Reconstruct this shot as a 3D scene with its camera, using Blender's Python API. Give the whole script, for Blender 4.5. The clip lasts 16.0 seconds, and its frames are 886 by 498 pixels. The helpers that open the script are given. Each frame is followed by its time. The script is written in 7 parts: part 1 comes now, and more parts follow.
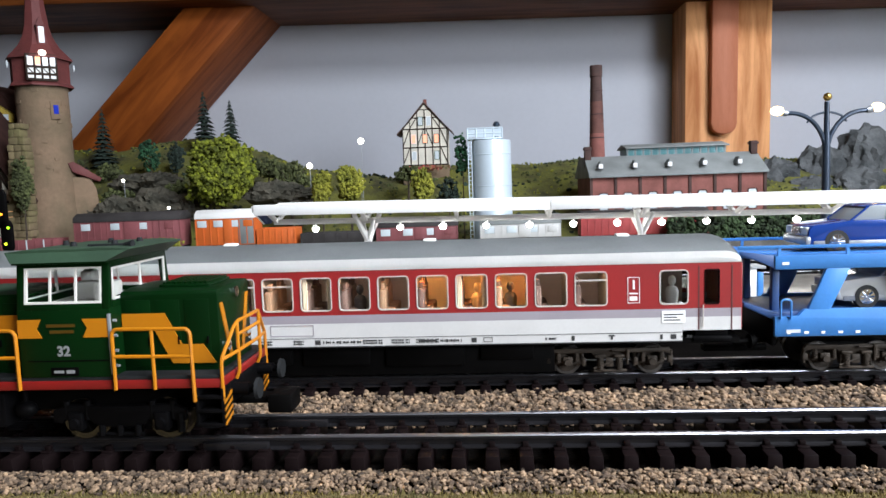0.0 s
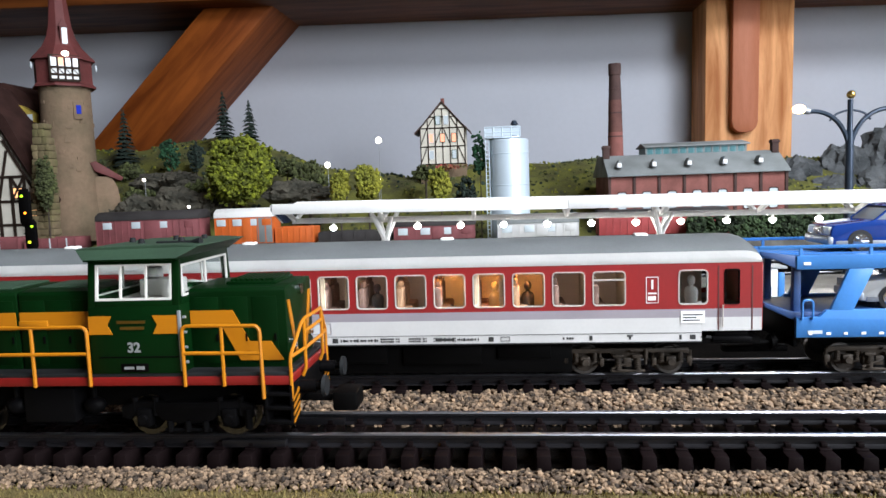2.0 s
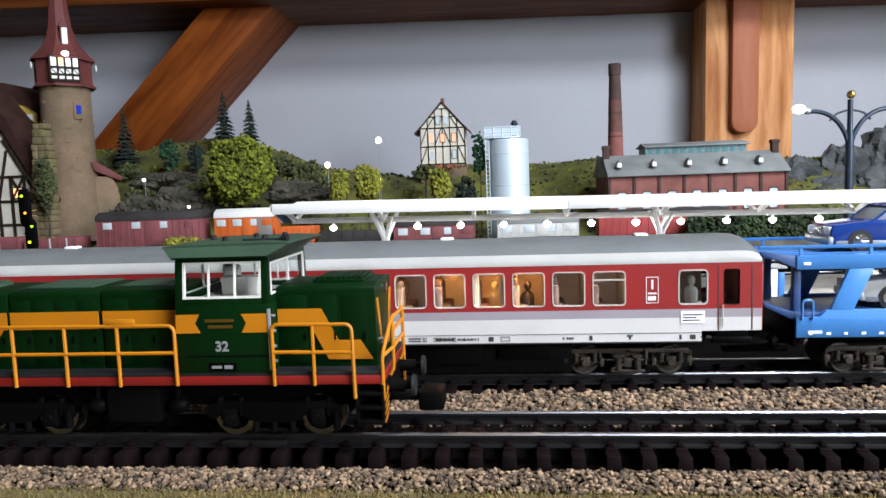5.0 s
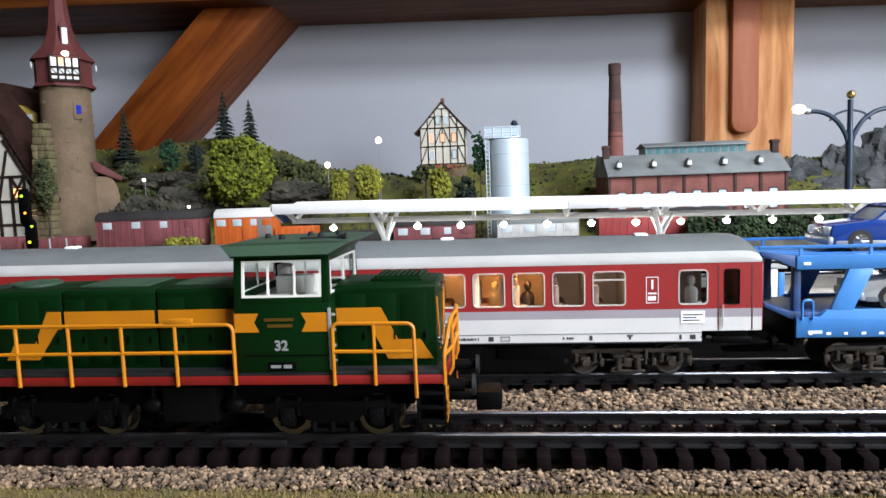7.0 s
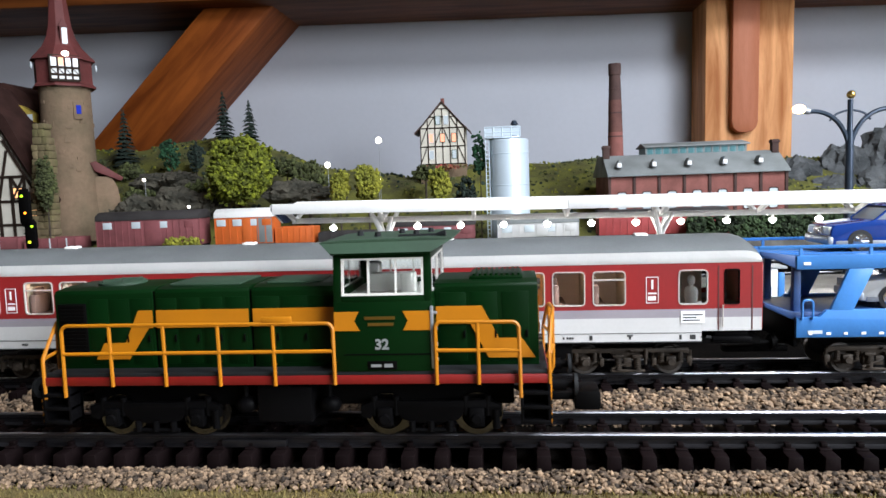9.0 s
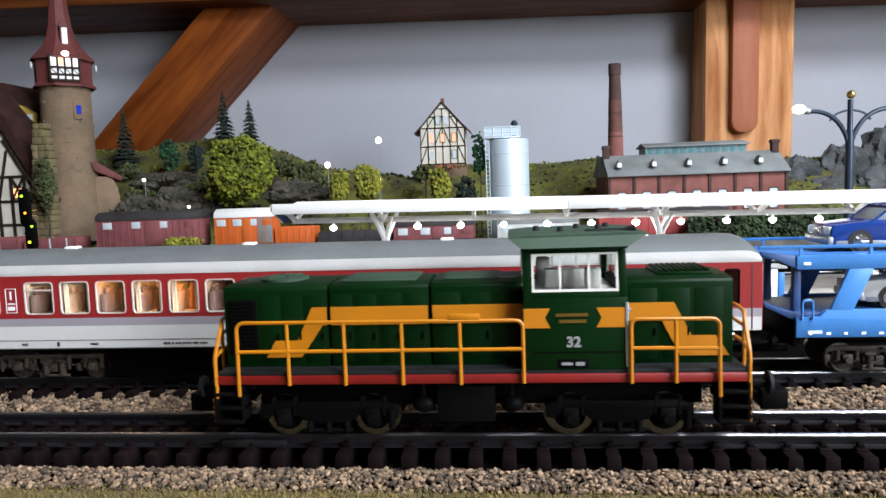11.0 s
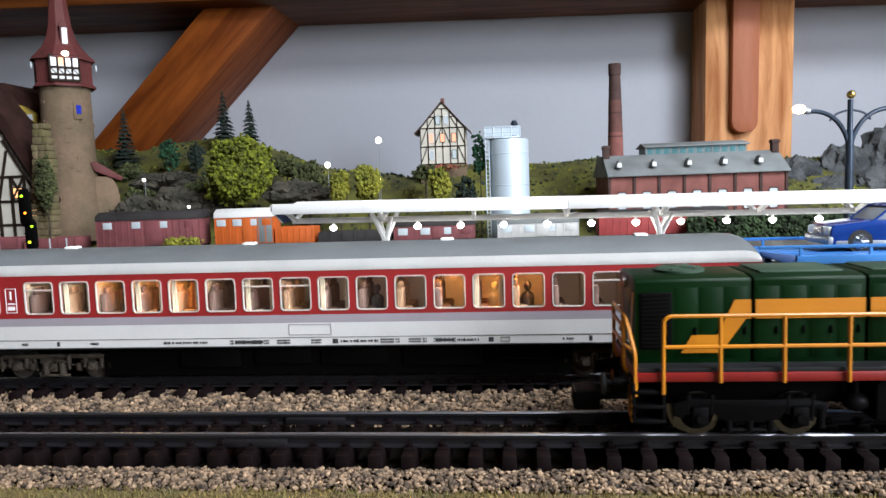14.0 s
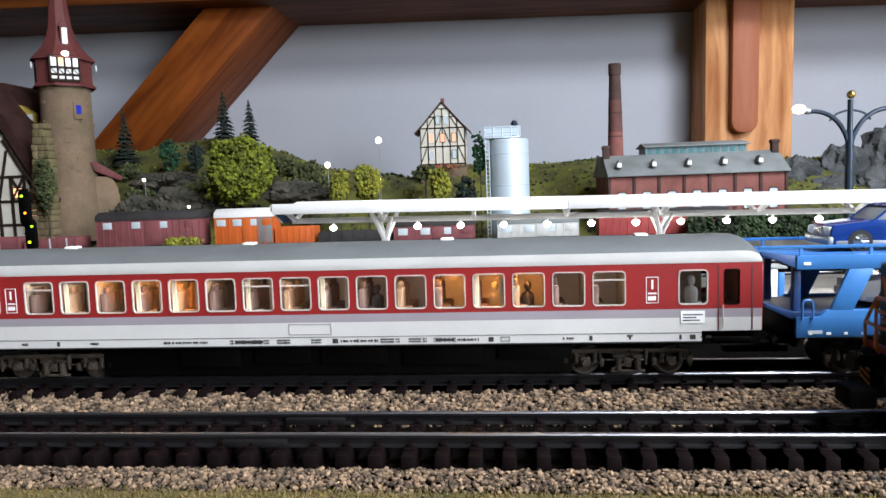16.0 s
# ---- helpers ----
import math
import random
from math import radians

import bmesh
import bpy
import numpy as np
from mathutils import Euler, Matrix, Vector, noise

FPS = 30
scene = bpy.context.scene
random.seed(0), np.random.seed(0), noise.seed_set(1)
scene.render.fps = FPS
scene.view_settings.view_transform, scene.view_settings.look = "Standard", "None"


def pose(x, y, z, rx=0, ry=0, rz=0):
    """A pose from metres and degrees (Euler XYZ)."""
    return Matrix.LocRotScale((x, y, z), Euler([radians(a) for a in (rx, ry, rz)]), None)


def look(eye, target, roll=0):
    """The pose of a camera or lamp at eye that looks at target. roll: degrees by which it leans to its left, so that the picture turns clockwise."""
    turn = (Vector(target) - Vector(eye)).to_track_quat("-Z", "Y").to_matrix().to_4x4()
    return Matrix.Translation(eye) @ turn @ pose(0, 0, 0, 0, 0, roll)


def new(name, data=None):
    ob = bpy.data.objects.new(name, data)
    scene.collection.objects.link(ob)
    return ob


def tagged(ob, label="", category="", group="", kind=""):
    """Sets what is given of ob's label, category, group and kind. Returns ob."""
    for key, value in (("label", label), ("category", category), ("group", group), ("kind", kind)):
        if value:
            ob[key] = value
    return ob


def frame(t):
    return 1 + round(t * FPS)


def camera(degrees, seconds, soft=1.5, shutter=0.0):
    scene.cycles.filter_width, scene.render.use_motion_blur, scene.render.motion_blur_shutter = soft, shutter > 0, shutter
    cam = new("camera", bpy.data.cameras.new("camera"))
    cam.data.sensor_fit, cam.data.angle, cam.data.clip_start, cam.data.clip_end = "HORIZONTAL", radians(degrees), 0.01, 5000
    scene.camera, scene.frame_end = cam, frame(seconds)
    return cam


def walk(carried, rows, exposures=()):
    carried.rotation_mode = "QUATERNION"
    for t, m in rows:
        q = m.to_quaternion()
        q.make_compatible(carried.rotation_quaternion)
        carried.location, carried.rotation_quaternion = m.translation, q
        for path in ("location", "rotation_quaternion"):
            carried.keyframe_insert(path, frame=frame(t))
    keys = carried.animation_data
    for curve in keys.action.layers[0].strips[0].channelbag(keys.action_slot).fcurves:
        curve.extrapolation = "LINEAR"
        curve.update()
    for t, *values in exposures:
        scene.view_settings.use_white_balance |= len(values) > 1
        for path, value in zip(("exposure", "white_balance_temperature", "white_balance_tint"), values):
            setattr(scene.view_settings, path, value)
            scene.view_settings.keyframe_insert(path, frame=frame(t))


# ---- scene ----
EYE = Vector((0.0092, -0.1862, 0.06615))


def gaze(yaw, pitch, roll):
    """Pose of the camera: yaw to its left, pitch down, picture leaning counter-clockwise."""
    a, b = radians(yaw), radians(pitch)
    way = Vector((-math.sin(a) * math.cos(b), math.cos(a) * math.cos(b), -math.sin(b)))
    return look(EYE, EYE + way, -roll)


cam = camera(65.59, 16.0, soft=1.5, shutter=0.4)
walk(cam, [(0.0, gaze(4.30, 5.34, 2.06)), (0.0334, gaze(4.30, 5.34, 2.06)), (0.1, gaze(5.746, 5.364, 2.062)), (0.2, gaze(5.746, 5.364, 2.062)),
           (16.0, gaze(5.746, 5.364, 2.062))])

# ---- light ----
world = bpy.data.worlds.new("world")
world.use_nodes = True
scene.world = world
sky = world.node_tree.nodes.new("ShaderNodeTexSky")
sky.sky_type, sky.sun_disc, sky.sun_elevation, sky.sun_rotation = "NISHITA", False, radians(38), radians(110)
world.node_tree.links.new(sky.outputs[0], world.node_tree.nodes["Background"].inputs[0])
world.node_tree.nodes["Background"].inputs[1].default_value = 0.12


def window_light(name, eye, target, w, h, power, color):
    d = bpy.data.lights.new(name, "AREA")
    d.shape, d.size, d.size_y, d.energy, d.color = "RECTANGLE", w, h, power, color
    o = new(name, d)
    o.matrix_world = look(eye, target)
    return o


window_light("window_daylight", (1.22, -0.88, 0.50), (0.0, 0.1, 0.05), 0.9, 0.55, 29, (0.86, 0.92, 1.0))
window_light("skylight_daylight", (0.68, -0.40, 0.985), (0.52, 0.0, 0.0), 0.66, 0.45, 28, (0.87, 0.93, 1.0))
scene.view_settings.exposure = 0.2

# ---- building helpers: all lengths in millimetres ----
MM = 0.001


def box(bm, x0, x1, y0, y1, z0, z1, bevel=0.0):
    r = bmesh.ops.create_cube(bm, size=1.0)
    vs = r["verts"]
    for v in vs:
        v.co = Vector((x0 + (v.co.x + 0.5) * (x1 - x0), y0 + (v.co.y + 0.5) * (y1 - y0), z0 + (v.co.z + 0.5) * (z1 - z0)))
    if bevel:
        es = {e for v in vs for e in v.link_edges}
        bmesh.ops.bevel(bm, geom=list(es), offset=bevel, segments=2, affect="EDGES", profile=0.5)
    return bm


def prism(bm, poly, a0, a1, axis="y", bevel=0.0):
    """Extrudes a polygon of (u, v): axis y takes (x, z), axis x takes (y, z), axis z takes (x, y)."""
    def put(u, v, a):
        return {"y": (u, a, v), "x": (a, u, v), "z": (u, v, a)}[axis]
    f = [bm.verts.new(put(u, v, a0)) for u, v in poly]
    b = [bm.verts.new(put(u, v, a1)) for u, v in poly]
    n = len(poly)
    fs = [bm.faces.new(f), bm.faces.new(b[::-1])]
    for i in range(n):
        fs.append(bm.faces.new((f[i], b[i], b[(i + 1) % n], f[(i + 1) % n])))
    bmesh.ops.recalc_face_normals(bm, faces=fs)
    if bevel:
        es = {e for q in fs for e in q.edges}
        bmesh.ops.bevel(bm, geom=list(es), offset=bevel, segments=2, affect="EDGES", profile=0.5)
    return bm


def rod(bm, p, q, r0, r1=None, n=10, caps=True):
    p, q = Vector(p), Vector(q)
    r1 = r0 if r1 is None else r1
    d = q - p
    m = Matrix.Translation((p + q) / 2) @ d.to_track_quat("Z", "Y").to_matrix().to_4x4()
    bmesh.ops.create_cone(bm, cap_ends=caps, segments=n, radius1=max(r0, 1e-4), radius2=max(r1, 1e-4), depth=d.length, matrix=m)
    return bm


def tube(bm, pts, r, n=8, turn=1.3):
    """One continuous bent pipe through the points, with rounded corners."""
    P = [Vector(p) for p in pts]
    path = [P[0]]
    for p, c, q in zip(P, P[1:], P[2:]):
        u, v = p - c, q - c
        d = min(turn, 0.42 * u.length, 0.42 * v.length)
        s, e = c + u.normalized() * d, c + v.normalized() * d
        path += [s, (s + e) * 0.25 + c * 0.5, e]
    path.append(P[-1])
    rings = []
    side = None
    for k, p in enumerate(path):
        t = (path[min(k + 1, len(path) - 1)] - path[max(k - 1, 0)]).normalized()
        if side is None:
            side = t.orthogonal().normalized()
        side = (side - t * side.dot(t)).normalized()
        up = t.cross(side)
        rings.append([bm.verts.new(p + (side * math.cos(2 * math.pi * i / n) + up * math.sin(2 * math.pi * i / n)) * r) for i in range(n)])
    for x, y in zip(rings, rings[1:]):
        for i in range(n):
            bm.faces.new((x[i], x[(i + 1) % n], y[(i + 1) % n], y[i]))
    bm.faces.new(rings[0][::-1])
    bm.faces.new(rings[-1])
    return bm


def ball(bm, c, r, sub=2, sx=1, sy=1, sz=1):
    bmesh.ops.create_icosphere(bm, subdivisions=sub, radius=r, matrix=Matrix.Translation(c) @ Matrix.Diagonal((sx, sy, sz, 1)))
    return bm


def lathe(bm, profile, c=(0, 0, 0), n=24):
    rings = []
    for r, z in profile:
        rings.append([bm.verts.new((c[0] + r * math.cos(2 * math.pi * i / n), c[1] + r * math.sin(2 * math.pi * i / n), c[2] + z)) for i in range(n)])
    for a, b in zip(rings, rings[1:]):
        for i in range(n):
            bm.faces.new((a[i], a[(i + 1) % n], b[(i + 1) % n], b[i]))
    for ring in (rings[0][::-1], rings[-1]):
        bm.faces.new(ring)
    return bm


def B():
    return bmesh.new()


def mesh_of(name, bm, material, smooth=35):
    for v in bm.verts:
        v.co *= MM
    bmesh.ops.recalc_face_normals(bm, faces=bm.faces)
    me = bpy.data.meshes.new(name)
    for e in bm.edges:
        e.smooth = len(e.link_faces) == 2 and e.calc_face_angle(0) < radians(smooth)
    for f in bm.faces:
        f.smooth = True
    bm.to_mesh(me)
    bm.free()
    me.materials.append(material)
    return me


def part(name, bm, material, parent, label="", smooth=35, at=(0, 0, 0)):
    ob = new(name, mesh_of(name, bm, material, smooth))
    ob.parent = parent
    ob.location = Vector(at) * MM
    if label:
        tagged(ob, label)
    return ob


# the landscape behind the second track is drawn on a plan of its own, which lies turned and deeper in the room
PLAN = Matrix(((1.0014, -0.0782, 0.0043, -2.13), (0.0173, 1.3730, 0.0833, 4.46), (-0.0054, -0.1217, 0.9965, -1.54), (0, 0, 0, 1)))
# the second track: it runs slightly apart from the front one, and its stock is of a smaller scale
REAR = pose(-0.0039, 0.05335, 0.0010, 0, 0.36, 1.15)
STOCK = 0.8868


def site(x, y, z):
    """Place in the room, in millimetres, of a point of the landscape's plan."""
    return PLAN @ Vector((x, y, z))


def on_rear(ob, x, y=0.0, z=0.0, scale=True):
    """Sets a thing on the second track, x along it from its middle."""
    ob.matrix_world = REAR @ pose(x * STOCK * MM, y * MM, z * STOCK * MM)
    if scale:
        ob.scale = (STOCK, 1.0, STOCK * 1.012)
    return ob


def thing(name, at, label, category, group="", rz=0.0, kind=""):
    ob = new(name)
    if at[1] > 80:
        at, rz = site(*at), rz + 1.0
    ob.matrix_world = pose(at[0] * MM, at[1] * MM, at[2] * MM, 0, 0, rz)
    ob.empty_display_size = 0.01
    return tagged(ob, label, category, group, kind)


def solid(name, bm, material, label, category, at=(0, 0, 0), kind="", group="", smooth=35, rz=0.0):
    ob = new(name, mesh_of(name, bm, material, smooth))
    if at[1] > 80:
        at, rz = site(*at), rz + 1.0
    ob.matrix_world = pose(at[0] * MM, at[1] * MM, at[2] * MM, 0, 0, rz)
    return tagged(ob, label, category, group, kind)


# ---- materials ----
def mat(name, c, rough=0.5, metal=0.0, var=0.18, scale=60.0, fine=900.0, bump=0.12, c2=None, island=0.0, coat=0.0, dist=0.0003, per_object=0.0, spec=0.5):
    """Painted or natural surface: coarse and fine noise vary colour and gloss, fine noise gives relief."""
    m = bpy.data.materials.new(name)
    m.use_nodes = True
    nt = m.node_tree
    N, L = nt.nodes, nt.links
    b = N["Principled BSDF"]
    tc = N.new("ShaderNodeTexCoord")
    n1, n2 = N.new("ShaderNodeTexNoise"), N.new("ShaderNodeTexNoise")
    n1.inputs["Scale"].default_value, n2.inputs["Scale"].default_value = scale, fine
    n1.inputs["Detail"].default_value, n2.inputs["Detail"].default_value = 5, 3
    for n in (n1, n2):
        L.new(tc.outputs["Object"], n.inputs["Vector"])
    mix = N.new("ShaderNodeMix")
    mix.data_type = "RGBA"
    d = c2 or tuple(max(0.0, v * (1 - 2.2 * var)) for v in c)
    mix.inputs["A"].default_value, mix.inputs["B"].default_value = (*c, 1), (*d, 1)
    ramp = N.new("ShaderNodeValToRGB")
    ramp.color_ramp.elements[0].position, ramp.color_ramp.elements[1].position = 0.38, 0.68
    L.new(n1.outputs["Fac"], ramp.inputs["Fac"])
    L.new(ramp.outputs["Color"], mix.inputs["Factor"])
    hsv = N.new("ShaderNodeHueSaturation")
    L.new(mix.outputs["Result"], hsv.inputs["Color"])
    val = N.new("ShaderNodeMapRange")
    val.inputs["To Min"].default_value, val.inputs["To Max"].default_value = 1 - var, 1 + var
    L.new(n2.outputs["Fac"], val.inputs["Value"])
    out = val.outputs["Result"]
    for amount, node, socket in ((island, "ShaderNodeNewGeometry", "Random Per Island"), (per_object, "ShaderNodeObjectInfo", "Random")):
        if amount:
            g = N.new(node)
            r = N.new("ShaderNodeMapRange")
            r.inputs["To Min"].default_value, r.inputs["To Max"].default_value = 1 - amount, 1 + amount
            L.new(g.outputs[socket], r.inputs["Value"])
            mul = N.new("ShaderNodeMath")
            mul.operation = "MULTIPLY"
            L.new(out, mul.inputs[0])
            L.new(r.outputs["Result"], mul.inputs[1])
            out = mul.outputs[0]
    L.new(out, hsv.inputs["Value"])
    L.new(hsv.outputs["Color"], b.inputs["Base Color"])
    rr = N.new("ShaderNodeMapRange")
    rr.inputs["To Min"].default_value, rr.inputs["To Max"].default_value = max(0.03, rough - 0.1), min(1, rough + 0.12)
    L.new(n1.outputs["Fac"], rr.inputs["Value"])
    L.new(rr.outputs["Result"], b.inputs["Roughness"])
    b.inputs["Metallic"].default_value = metal
    b.inputs["Specular IOR Level"].default_value = spec
    b.inputs["Coat Weight"].default_value = coat
    bp = N.new("ShaderNodeBump")
    bp.inputs["Strength"].default_value, bp.inputs["Distance"].default_value = bump, dist
    L.new(n2.outputs["Fac"], bp.inputs["Height"])
    L.new(bp.outputs["Normal"], b.inputs["Normal"])
    return m


def glow(name, c, strength):
    m = bpy.data.materials.new(name)
    m.use_nodes = True
    b = m.node_tree.nodes["Principled BSDF"]
    b.inputs["Base Color"].default_value = (*c, 1)
    b.inputs["Emission Color"].default_value = (*c, 1)
    b.inputs["Emission Strength"].default_value = strength
    return m


def glass(name, c=(0.9, 0.93, 0.92), rough=0.03):
    m = bpy.data.materials.new(name)
    m.use_nodes = True
    N, L = m.node_tree.nodes, m.node_tree.links
    b = N["Principled BSDF"]
    b.inputs["Base Color"].default_value = (*c, 1)
    b.inputs["Roughness"].default_value = rough
    b.inputs["Transmission Weight"].default_value = 1.0
    b.inputs["IOR"].default_value = 1.15
    return m


def wood(name, c, c2, along="X", scale=9.0):
    m = mat(name, c, rough=0.5, var=0.12, scale=14, fine=220, bump=0.1, c2=c2, dist=0.001, spec=0.15)
    N, L = m.node_tree.nodes, m.node_tree.links
    tc = [n for n in N if n.bl_idname == "ShaderNodeTexCoord"][0]
    mp = N.new("ShaderNodeMapping")
    s = {"X": (0.12, 1, 1), "Y": (1, 0.12, 1), "Z": (1, 1, 0.12)}[along]
    mp.inputs["Scale"].default_value = s
    L.new(tc.outputs["Object"], mp.inputs["Vector"])
    for n in [n for n in N if n.bl_idname == "ShaderNodeTexNoise"]:
        L.new(mp.outputs["Vector"], n.inputs["Vector"])
        n.inputs["Scale"].default_value *= 3.5
        n.inputs["Distortion"].default_value = 0.6
    return m


